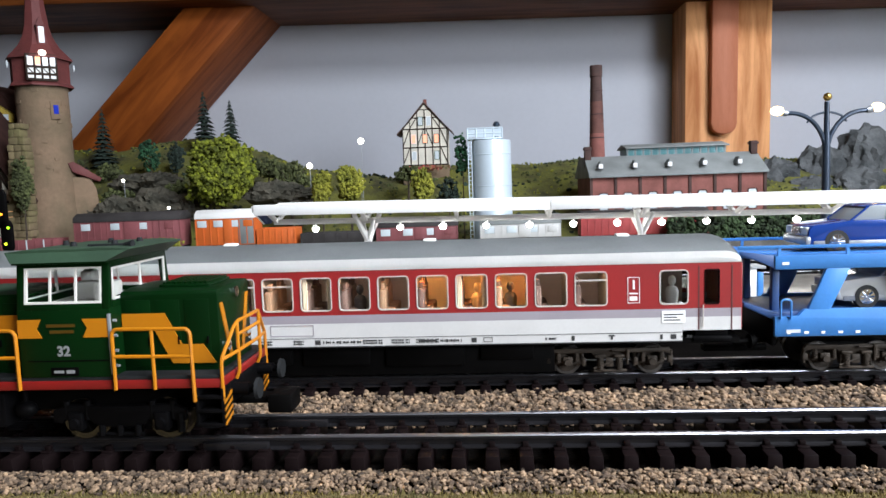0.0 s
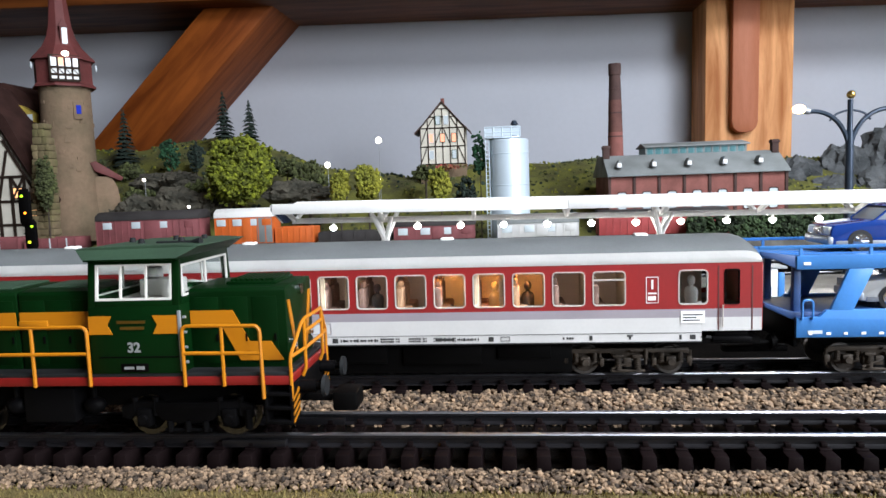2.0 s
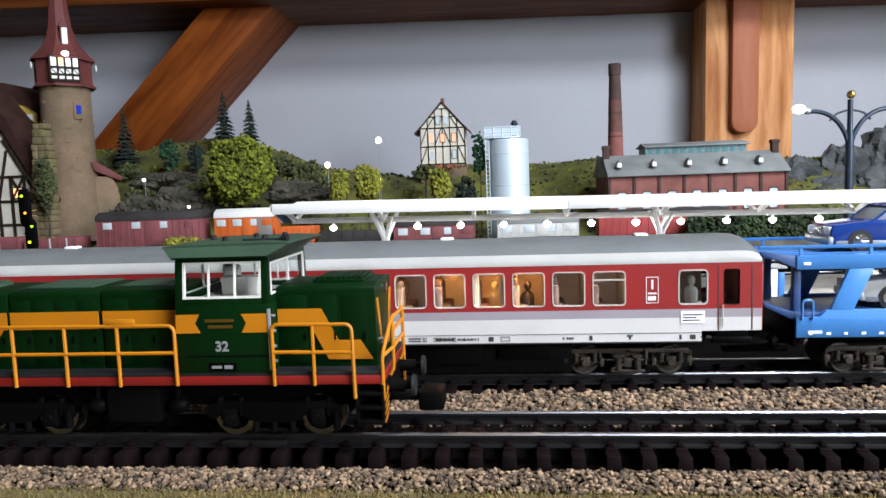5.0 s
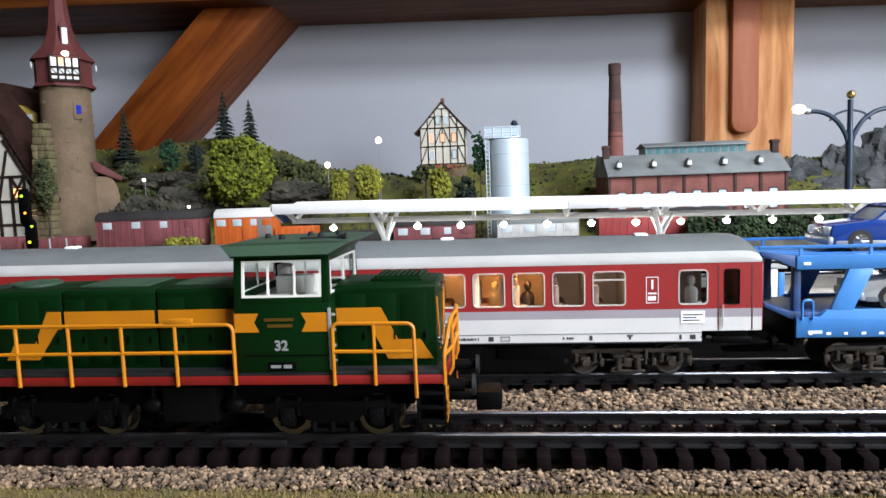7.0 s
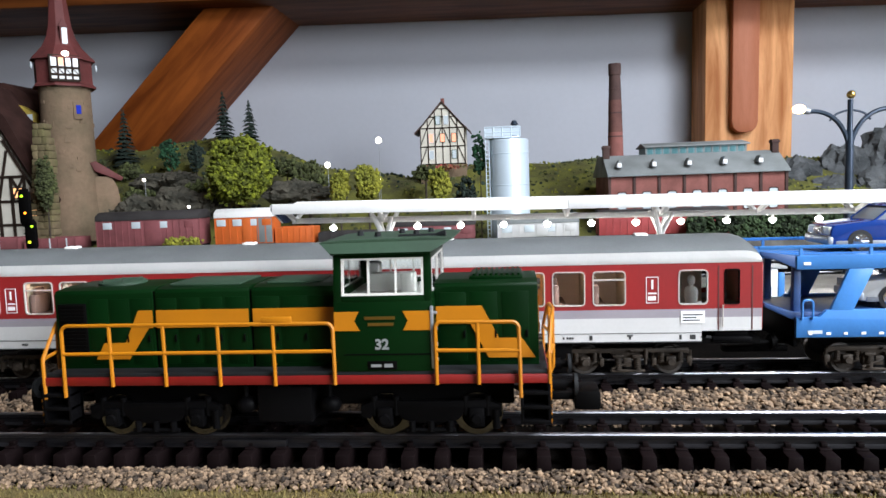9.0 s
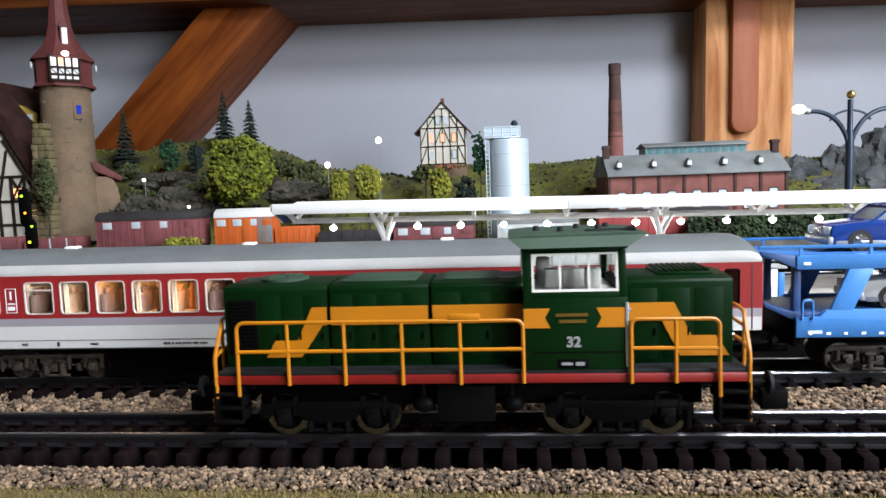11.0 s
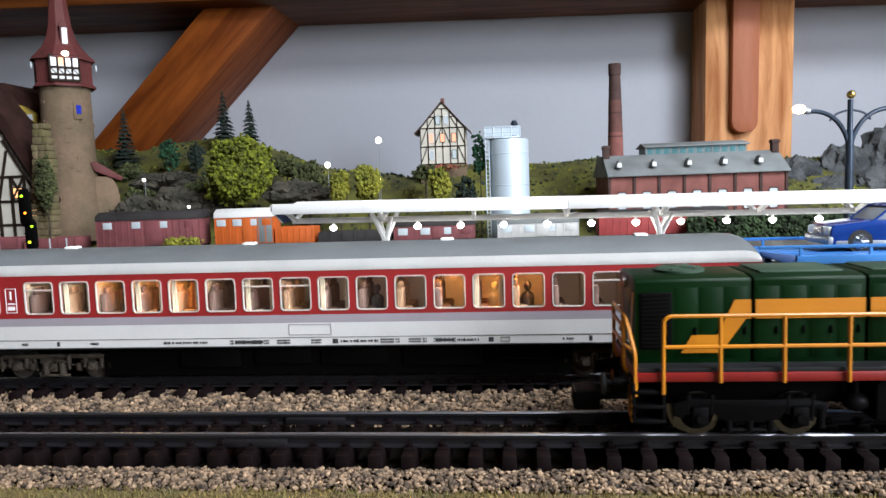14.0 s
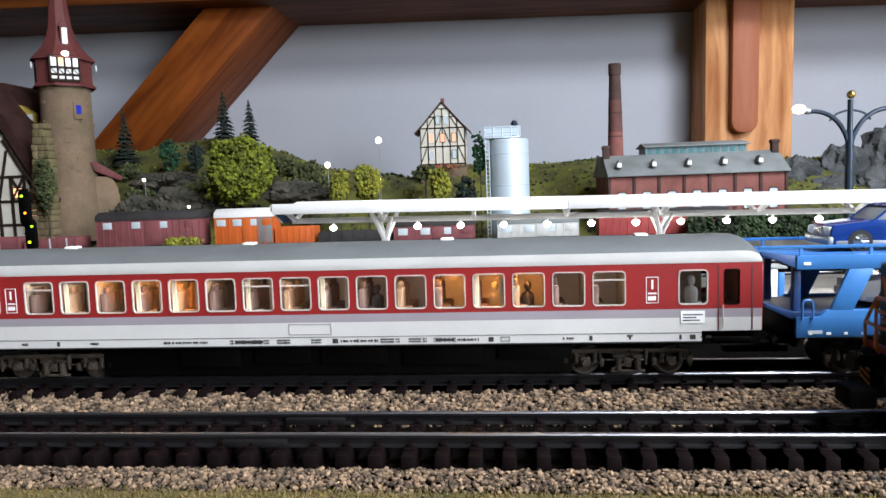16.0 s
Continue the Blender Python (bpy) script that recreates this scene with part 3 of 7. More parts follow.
    def y_at(z):
        return 17.2 - (z - 37.5) / 12.1 * 1.6 if z > 37.5 else 17.2
    # lower cab
    box(bm, -12.2, 13.2, -17.2, 17.2, 19.2, 37.4, 0.4)
    cab = part("cab", bm, M["green"], t)
    # upper cab corner posts and headers
    for x0, x1 in ((-12.1, -9.8), (11.0, 13.1)):
        for s in (-1, 1):
            bm = B()
            prism(bm, [(s * 17.1, 37.2), (s * 15.5, 49.8), (s * 14.2, 49.8), (s * 15.4, 37.2)], x0, x1, "x", 0.2)
            part("cab_pillar", bm, M["green"], cab)
    for s in (-1, 1):
        bm = B()
        prism(bm, [(s * 15.9, 48.2), (s * 15.5, 49.9), (s * 14.3, 49.9), (s * 14.6, 48.2)], -10, 11.2, "x", 0.1)
        prism(bm, [(s * 17.15, 37.2), (s * 17.0, 38.9), (s * 15.4, 38.9), (s * 15.5, 37.2)], -10, 11.2, "x", 0.1)
        part("cab_header", bm, M["green"], cab)
    for x in (-12.1, 11.9):
        bm = B()
        box(bm, x, x + 1.2, -15.2, 15.2, 37.2, 39.4, 0.2); box(bm, x, x + 1.2, -15, 15, 47.6, 49.9, 0.2)
        part("cab_end_header", bm, M["green"], cab)
    for s in (-1, 1):
        bm = B()
        def fr4(x0, x1, z0, z1, w):
            for a in ((x0, x1, z0, z0 + w), (x0, x1, z1 - w, z1), (x0, x0 + w, z0 + w, z1 - w), (x1 - w, x1, z0 + w, z1 - w)):
                prism(bm, [(s * (y_at(a[2]) + 0.05), a[2]), (s * (y_at(a[3]) + 0.05), a[3]), (s * (y_at(a[3]) - 0.7), a[3]), (s * (y_at(a[2]) - 0.7), a[2])], a[0], a[1], "x")
        fr4(-9.9, 11.1, 38.8, 48.3, 0.55)
        for x in (-3.2, 3.8):
            prism(bm, [(s * y_at(39.2), 39.2), (s * y_at(48), 48), (s * (y_at(48) - 0.5), 48), (s * (y_at(39.2) - 0.5), 39.2)], x, x + 0.5, "x")
        part("side_window_frame", bm, M["offwhite"], cab, "white side window frame")
    for x in (-12.2, 12.6):
        bm = B()
        for a in ((-14.6, 14.6, 39.2, 39.8), (-14, 14, 47.2, 47.8), (-14.6, -13.9, 39.2, 47.8), (13.9, 14.6, 39.2, 47.8), (-0.4, 0.4, 39.2, 47.8)):
            box(bm, x, x + 0.5, a[0], a[1], a[2], a[3])
        part("end_window_frame", bm, M["offwhite"], cab)
    bm = B()
    for s in (-1, 1):
        prism(bm, [(s * 16.3, 39), (s * 15.2, 48), (s * 15.0, 48), (s * 16.1, 39)], -9.6, 10.8, "x")
    for x in (-11.8, 12.5):
        box(bm, x, x + 0.2, -14.2, 14.2, 39.4, 47.6)
    g = part("window_pane", bm, M["glass"], cab); g.visible_shadow = False
    bm = B(); box(bm, -10.5, 11.5, -14, 14, 36.9, 37.7)
    part("cab_floor", bm, M["offwhite"], cab)
    bm = B(); box(bm, -6, 6, -2, 3, 37.5, 42.5, 0.6); box(bm, -8, -4, 5, 9, 37.5, 45, 0.8); box(bm, 4, 8, -9, -5, 37.5, 43.5, 0.8)
    part("control_desk", bm, M["offwhite"], cab, "pale control desk and seats")
    bm = B()
    low = [bm.verts.new(v) for v in ((-12.4, -17.5, 49.7), (13.4, -17.5, 49.7), (13.4, 17.5, 49.7), (-12.4, 17.5, 49.7))]
    top = [bm.verts.new(v) for v in ((-15.4, -15.2, 52.2), (18.6, -15.2, 52.5), (18.6, 15.2, 52.5), (-15.4, 15.2, 52.2))]
    bm.faces.new(low[::-1])
    bm.faces.new(top)
    for k in range(4):
        bm.faces.new((low[k], low[(k + 1) % 4], top[(k + 1) % 4], top[k]))
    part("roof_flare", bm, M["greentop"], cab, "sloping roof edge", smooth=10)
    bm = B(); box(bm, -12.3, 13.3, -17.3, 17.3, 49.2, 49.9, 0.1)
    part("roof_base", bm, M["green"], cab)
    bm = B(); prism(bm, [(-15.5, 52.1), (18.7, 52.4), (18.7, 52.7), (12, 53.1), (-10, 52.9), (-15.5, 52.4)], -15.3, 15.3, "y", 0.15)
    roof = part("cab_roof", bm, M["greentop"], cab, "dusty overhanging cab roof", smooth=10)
    bm = B()
    for x, y in ((-8, 0), (-2, -6), (3, 4), (8, -3), (11, 5)):
        rod(bm, (x, y, 52.8), (x, y, 54.2), 1.0, 0.7, 10)
    rod(bm, (4, -9, 53.2), (14, -9, 53.2), 0.4, n=8); rod(bm, (14, -9, 53.2), (16.5, -9, 53.2), 0.5, 1.3, 10)
    part("roof_fitting", bm, M["deckgrey"], roof)
    # cab side markings
    for s in (-1, 1):
        y0, y1 = s * 17.28 - 0.1, s * 17.28 + 0.1
        for p in ([(-12.1, 29.9), (-12.1, 34.8), (-5.6, 34.8), (-6.9, 32.4), (-5.6, 29.9)], [(13.1, 29.9), (13.1, 34.8), (5.6, 34.8), (6.9, 32.4), (5.6, 29.9)]):
            bm = B(); prism(bm, p, y0, y1, "y")
            part("cab_band", bm, M["yellow"], cab)
        bm = B(); box(bm, -4.2, 3.6, y0, y1, 32.7, 33.5); box(bm, -3.4, 3.2, y0, y1, 31.1, 31.9)
        part("lettering_bar", bm, M["brass"], cab, "yellowish lettering strip")
        bm = B(); box(bm, -3.9, 3.7, y0, y1, 19.7, 22.0, 0.08)
        pl = part("maker_plate", bm, M["black"], cab, "small black maker's plate")
        bm = B(); box(bm, -3.0, -0.3, y0 + s * 0.08, y1 + s * 0.08, 20.5, 21.2); box(bm, 0.4, 2.6, y0 + s * 0.08, y1 + s * 0.08, 20.4, 21.3)
        part("plate_mark", bm, M["carsilver"], pl)
        bm = B(); box(bm, -9.8, 12.6, s * 17.3 - 0.07, s * 17.3 + 0.07, 23.6, 23.9)
        part("panel_joint", bm, M["black"], cab)
    digits("32", 0.0, -17.34, 26.2, 2.7, M["carsilver"], cab, "cab_number", "pale grey cab number 32")
    bm = B(); box(bm, 12.6, 13.4, -17.6, -16.9, 20, 36, 0.1)
    for i in range(4):
        rod(bm, (13.3, -16, 22 + i * 4), (14.2, -16, 22 + i * 4), 0.4, n=6)
    part("cab_door_edge", bm, M["carsilver"], cab)
    # handrails
    def add_rail(pts):
        for s in (-1, 1):
            part("handrail", rail_pipe([(x, s * y, z) for x, y, z in pts]), M["yellow"], t)
    add_rail([(-85.9, 18, 13.2), (-85.7, 18, 31.4), (-84.4, 18, 32.5), (-13.4, 18, 32.1), (-12.4, 18, 31.0), (-12.4, 18, 16.2)])
    add_rail([(-85.7, 18, 24.9), (-12.4, 18, 24.9)])
    for x in (-72.4, -57.6, -42.8, -28.1):
        add_rail([(x, 18, 16.0), (x, 18, 32.2)])
    add_rail([(13.8, 18, 16.0), (13.8, 18, 31.0), (14.7, 18, 32.0), (33.6, 18, 31.8), (34.6, 18, 30.8), (34.8, 18, 12.6)])
    add_rail([(13.8, 18, 24.8), (34.7, 18, 24.6)])
    add_rail([(24.4, 18, 16.0), (24.4, 18, 31.9)])
    for e, q in ((42, 1), (-92.4, -1)):
        def end_rail(pts):
            part("end_rail", rail_pipe(pts), M["yellow"], t)
        end_rail([(e, -17, 12.4), (e, -17, 23.2), (e + q * 1.0, -9.6, 30.6), (e + q * 1.4, -8.2, 31.6), (e + q * 2, 0, 31.8), (e + q * 1.4, 8.2, 31.6), (e + q * 1.0, 9.6, 30.6), (e, 17, 23.2), (e, 17, 12.4)])
        end_rail([(e, -17, 23.2), (e + q * 1.4, -8.4, 23.6), (e + q * 1.4, 8.4, 23.6), (e, 17, 23.2)])
        end_rail([(e + q * 1.4, -8.4, 28.0), (e + q * 1.4, 8.4, 28.0)])
        for y in (-8.4, 8.4):
            end_rail([(e + q * 0.4, y, 16.0), (e + q * 1.4, y, 18.0), (e + q * 1.4, y, 31.4)])
    bm = B(); box(bm, -31, -23, -18.4, -17.6, 32.5, 34, 0.2)
    part("rail_board", bm, M["yellow"], t)
    # steps at the four corners
    for x0, x1, e in ((34.6, 42.2, 1), (-93.2, -85.2, -1)):
        for s in (-1, 1):
            st = B()
            for x in (x0, x1 - 0.8):
                box(st, x, x + 0.8, s * 14.7 - 2.8, s * 14.7 + 2.8, 5.6, 15.9, 0.15)
            for z in (5.6, 9.3, 13.0):
                box(st, x0, x1, s * 14.7 - 2.9, s * 14.7 + 2.9, z, z + 0.9, 0.15)
            box(st, x0, x1, s * 12.6 - 0.3, s * 12.6 + 0.3, 5.8, 15.8)
            sp = part("steps", st, M["grey"], t, "dark grey corner steps")
            xo = x1 + 0.05 if e > 0 else x0 - 0.05
            bm = B(); box(bm, xo - 0.15, xo + 0.15, s * 14.7 - 2.6, s * 14.7 + 2.6, 5.8, 13.6)
            hz = part("hazard_board", bm, M["black"], sp, "black and yellow striped board")
            for i in range(4):
                bm = B()
                z = 5.9 + i * 1.9
                prism(bm, [(s * 14.7 - 2.6, z), (s * 14.7 + 2.6, z + 1.6), (s * 14.7 + 2.6, z + 2.5), (s * 14.7 - 2.6, z + 0.9)], xo - 0.2, xo + 0.2, "x")
                part("hazard_stripe", bm, M["yellow"], hz)
    # buffers and couplers
    for e, q in ((42, 1), (-92.3, -1)):
        bm = B(); box(bm, min(e, e - q * 2), max(e, e - q * 2), -12.3, 12.3, 9.8, 16, 0.3)
        part("buffer_beam", bm, M["grey"], t)
        for s in (-1, 1):
            bm = B(); rod(bm, (e, s * 10, 13.6), (e + q * 4.5, s * 10, 13.6), 1.7, n=14); rod(bm, (e + q * 4, s * 10, 13.6), (e + q * 6.6, s * 10, 13.6), 1.1, n=12)
            bf = part("buffer", bm, M["grey"], t)
            bm = B(); rod(bm, (e + q * 6.5, s * 10, 13.6), (e + q * 7.4, s * 10, 13.6), 2.9, 2.7, 20)
            part("buffer_plate", bm, M["deckgrey"], bf)
        bm = B(); box(bm, min(e - q * 4, e + q * 8), max(e - q * 4, e + q * 8), -2.6, 2.6, 7.0, 9.0, 0.3)
        box(bm, min(e + q * 7, e + q * 14), max(e + q * 7, e + q * 14), -4.6, 4.6, 4.6, 10, 0.8)
        part("coupler", bm, M["black"], t, "black plastic model coupler")
    # tank between the bogies
    bm = B(); box(bm, -34.8, -19.8, -14.5, 14.5, 4.9, 14.6, 0.7)
    part("fuel_tank", bm, M["grey"], t)
    for s in (-1, 1):
        for x in (-38.5, -15.6):
            bm = B(); ball(bm, (x, s * 12, 9.2), 2.4, 2, 1.3, 1, 1); rod(bm, (x, s * 12, 11), (x, s * 12, 15.5), 0.7, n=8)
            part("air_tank", bm, M["grey"], t)
        bm = B(); box(bm, -34, 34 - 60, s * 14 - 0.5, s * 14 + 0.5, 14.5, 16)
        part("pipe_box", bm, M["black"], t)
    # bogies
    wheels = []
    for c in (-64.0, 11.3):
        bm = B(); box(bm, c - 11, c + 11, -6.5, 6.5, 4.5, 13.5, 0.6)
        bg = part("bogie", bm, M["black"], t)
        for s in (-1, 1):
            bm = B()
            prof = [(-18.5, 9.2), (-18.5, 6.0), (-16, 5.4), (-14.4, 8.2), (-9.6, 8.2), (-7.2, 5.2), (-3, 4.4), (3, 4.4), (7.2, 5.2), (9.6, 8.2), (14.4, 8.2), (16, 5.4), (18.5, 6.0), (18.5, 9.2), (14, 10.6), (5, 10.2), (-5, 10.2), (-14, 10.6)]
            prism(bm, [(c + u, v) for u, v in prof], s * 12.6 - 0.8, s * 12.6 + 0.8, "y", 0.25)
            part("bogie_side", bm, M["grey"], bg)
            for a in (-12, 12):
                bm = B(); box(bm, c + a - 2.0, c + a + 2.0, s * 12.9 - 1.4, s * 12.9 + 1.4, 3.6, 8.6, 0.5)
                rod(bm, (c + a, s * 13.5, 5.8), (c + a, s * 15.0, 5.8), 1.6, 1.2, 14)
                part("axle_box", bm, M["grey"], bg)
                for b in (-2.9, 2.9):
                    bm = rod(B(), (c + a + b, s * 12.6, 6.4), (c + a + b, s * 12.6, 11.5), 0.9, n=10)
                    part("spring", bm, M["grey"], bg)
            bm = rod(B(), (c - 6.5, s * 13, 2.4), (c + 6.5, s * 13, 2.4), 0.6, n=8)
            for a in (-5, 0, 5):
                rod(bm, (c + a, s * 13.2, 2.2), (c + a, s * 13.2, 5.0), 0.9, n=8)
            part("brake_gear", bm, M["grey"], bg)
            bm = rod(B(), (c + 17, s * 13, 3.0), (c + 17, s * 13, 8), 1.0, n=10)
            part("sand_pipe", bm, M["grey"], bg)
        for a in (-12, 12):
            w = new("wheelset")
            w.parent = t
            w.location = ((c + a) * MM, 0, 5.8 * MM)
            w.empty_display_size = 0.005
            for s in (-1, 1):
                bm = B()
                # wheel lies around the local y axis
                rod(bm, (0, s * 7.2, 0), (0, s * 10.0, 0), 5.8, 5.7, 28)
                rod(bm, (0, s * 6.6, 0), (0, s * 7.3, 0), 6.7, 6.7, 28)
                part("wheel", bm, M["steel"], w, "bright steel wheel")
                bm = B()
                rod(bm, (0, s * 9.9, 0), (0, s * 10.15, 0), 4.3, 4.2, 24)
                part("wheel_centre", bm, M["black"], w)
                for k in range(6):
                    an = k * math.pi / 3
                    part("spoke", rod(B(), (0, s * 10.1, 0), (3.9 * math.cos(an), s * 10.25, 3.9 * math.sin(an)), 0.5, n=6), M["black"], w)
            bm = B(); rod(bm, (0, -10, 0), (0, 10, 0), 1.1, n=10)
            part("axle", bm, M["steel"], w)
            wheels.append(w)
    return t, wheels


mat_grille = M["black"]
loco, loco_wheels = locomotive()


# ---- express coach ----
def ring(bm, x0, x1, z0, z1, r, w, y0, y1, seg=4):
    """Rounded rectangular frame, w wide, in the plane of x and z."""
    def loop(o):
        pts = []
        for cx, cz, a0 in ((x1 - r, z1 - r, 0), (x0 + r, z1 - r, 90), (x0 + r, z0 + r, 180), (x1 - r, z0 + r, 270)):
            for k in range(seg + 1):
                a = radians(a0 + 90 * k / seg)
                pts.append((cx + (r + o) * math.cos(a), cz + (r + o) * math.sin(a)))
        return pts
    a, b = loop(0), loop(-w)
    n = len(a)
    va = [[bm.verts.new((u, y, v)) for u, v in p] for p in (a, b) for y in (y0, y1)]
    for p, q in ((0, 1), (1, 3), (3, 2), (2, 0)):
        for i in range(n):
            bm.faces.new((va[p][i], va[q][i], va[q][(i + 1) % n], va[p][(i + 1) % n]))
    return bm


def pane_wall(bm, x0, x1, z0, z1, holes, y0, y1):
    """A wall in x and z with rectangular holes of one height, built as strips."""
    hz0, hz1 = holes[0][2], holes[0][3]
    box(bm, x0, x1, y0, y1, z0, hz0)
    box(bm, x0, x1, y0, y1, hz1, z1)
    xs = [x0] + [v for h in holes for v in h[:2]] + [x1]
    for a, b in zip(xs[0::2], xs[1::2]):
        box(bm, a, b, y0, y1, hz0, hz1)
    return bm


def model_bogie(parent, c, half, y, material, r=5.3):
    bm = B(); box(bm, c - half - 5, c + half + 5, -6, 6, 4.5, 10, 0.5)
    bg = part("bogie", bm, M["black"], parent)
    for s in (-1, 1):
        yy = s * y
        # swan-necked side beam over the wheels
        bm = B()
        prism(bm, [(c - half - 6.8, 8.0), (c - half - 6.8, 10.2), (c + half + 6.8, 10.2), (c + half + 6.8, 8.0), (c + half + 4.6, 8.6), (c + 6.5, 8.6), (c + 5.2, 6.6), (c - 5.2, 6.6), (c - 6.5, 8.6), (c - half - 4.6, 8.6)], yy - 0.7, yy + 0.7, "y", 0.2)
        sd = part("bogie_side", bm, material, bg)
        for a in (-half, half):
            bm = B(); box(bm, c + a - 1.8, c + a + 1.8, s * (y + 0.7) - 0.9, s * (y + 0.7) + 0.9, 4.0, 7.4, 0.4)
            rod(bm, (c + a, s * (y + 1.2), 5.4), (c + a, s * (y + 2.3), 5.4), 1.5, 1.2, 12)
            prism(bm, [(c + a - 4.6, 4.6), (c + a - 4.6, 5.4), (c + a - 1.6, 6.4), (c + a + 1.6, 6.4), (c + a + 4.6, 5.4), (c + a + 4.6, 4.6), (c + a, 4.0)], yy - 0.4, yy + 0.4, "y", 0.1)
            part("axle_box", bm, material, sd)
            for b in (-3.4, 3.4):
                bm = B()
                lathe(bm, [(q, 5.3 + h * 0.75) for h in range(5) for q, h in ((0.7, h), (1.05, h + 0.15), (1.05, h + 0.6), (0.7, h + 0.75))], (c + a + b, s * (y + 0.4), 0), 10)
                part("coil_spring", bm, material, sd)
        # spring packs, dampers and brake gear between the wheels
        for b in (-3.6, 3.4):
            bm = B()
            lathe(bm, [(q, 2.6 + h * 0.8) for h in range(6) for q, h in ((0.9, h), (1.35, h + 0.15), (1.35, h + 0.6), (0.9, h + 0.75))], (c + b, s * (y + 1.3), 0), 12)
            part("spring_pack", bm, material, sd)
            bm = B(); box(bm, c + b - 1.9, c + b + 1.9, s * (y + 1.2) - 1.0, s * (y + 1.2) + 1.0, 7.2, 8.2, 0.2)
            part("spring_seat", bm, material, sd)
        bm = B(); box(bm, c - 6.2, c + 6.2, s * (y + 1.4) - 0.6, s * (y + 1.4) + 0.6, 1.7, 2.6, 0.2)
        box(bm, c - 1.6, c + 1.2, s * (y + 1.3) - 0.5, s * (y + 1.3) + 0.5, 3.6, 6.9, 0.2); rod(bm, (c - 6, s * (y + 1.7), 3.0), (c + 1, s * (y + 1.7), 5.6), 0.4, n=7)
        part("spring_plank", bm, material, sd)
        bm = rod(B(), (c + 6.4, s * (y + 1.6), 4.6), (c + 6.4, s * (y + 1.6), 10.4), 0.55, n=8)
        rod(bm, (c + 6.4, s * (y + 1.6), 7.0), (c + 6.4, s * (y + 1.6), 10.0), 0.85, n=10)
        rod(bm, (c + 0.8, s * (y + 1.5), 9.7), (c + 7.2, s * (y + 1.5), 9.7), 0.45, n=8)
        part("damper", bm, material, sd)
        for e in (-1, 1):
            bm = rod(B(), (c + e * (half + 7.2), s * (y + 0.3), 3.6), (c + e * (half + 7.2), s * (y + 0.3), 9.4), 0.5, n=8)
            box(bm, c + e * (half + 6.9) - 1.0, c + e * (half + 6.9) + 1.0, yy - 0.8, yy + 0.8, 4.6, 7.2, 0.3)
            rod(bm, (c + e * (half - 6.4), s * (y - 1), 3.2), (c + e * (half - 5.6), s * (y - 1), 8.8), 0.6, n=8)
            box(bm, c + e * (half - 6.1) - 0.8, c + e * (half - 6.1) + 0.8, yy - 1.4, yy + 0.2, 4.0, 6.8, 0.3)
            part("brake_block", bm, material, sd)
        for a in (-half, half):
            bm = B()
            rod(bm, (c + a, s * 7.2, r), (c + a, s * 10.2, r), r, r - 0.1, 26)
            rod(bm, (c + a, s * 6.6, r), (c + a, s * 7.3, r), r + 0.9, r + 0.9, 26)
            wh = part("wheel", bm, M["bogie_wheel"], bg)
            bm = rod(B(), (c + a, s * 10.1, r), (c + a, s * 10.4, r), r - 1.1, r - 1.3, 24)
            part("wheel_disc", bm, M["bogie"], wh)
    return bg


M["bogie_wheel"] = mat("tarnished_wheel", (0.16, 0.15, 0.14), 0.4, 0.8, var=0.2, scale=100)


def figurine(x, y, z, material, label, lean=0.0):
    bm = B()
    lathe(bm, [(0.3, 0), (2.1, 0.3), (2.3, 3.0), (2.5, 6.0), (1.9, 7.4), (0.8, 7.9), (0.7, 8.4), (1.35, 9.2), (1.5, 10.3), (1.1, 11.4), (0.3, 11.8)], n=14)
    rod(bm, (1.0, 1.0, 1.0), (4.0, 1.0, 1.2), 0.9, 0.7, 8)
    o = solid("passenger_figure", bm, material, label, "figurine", (x, y, z), smooth=60)
    on_rear(o, x, y, z)
    return o


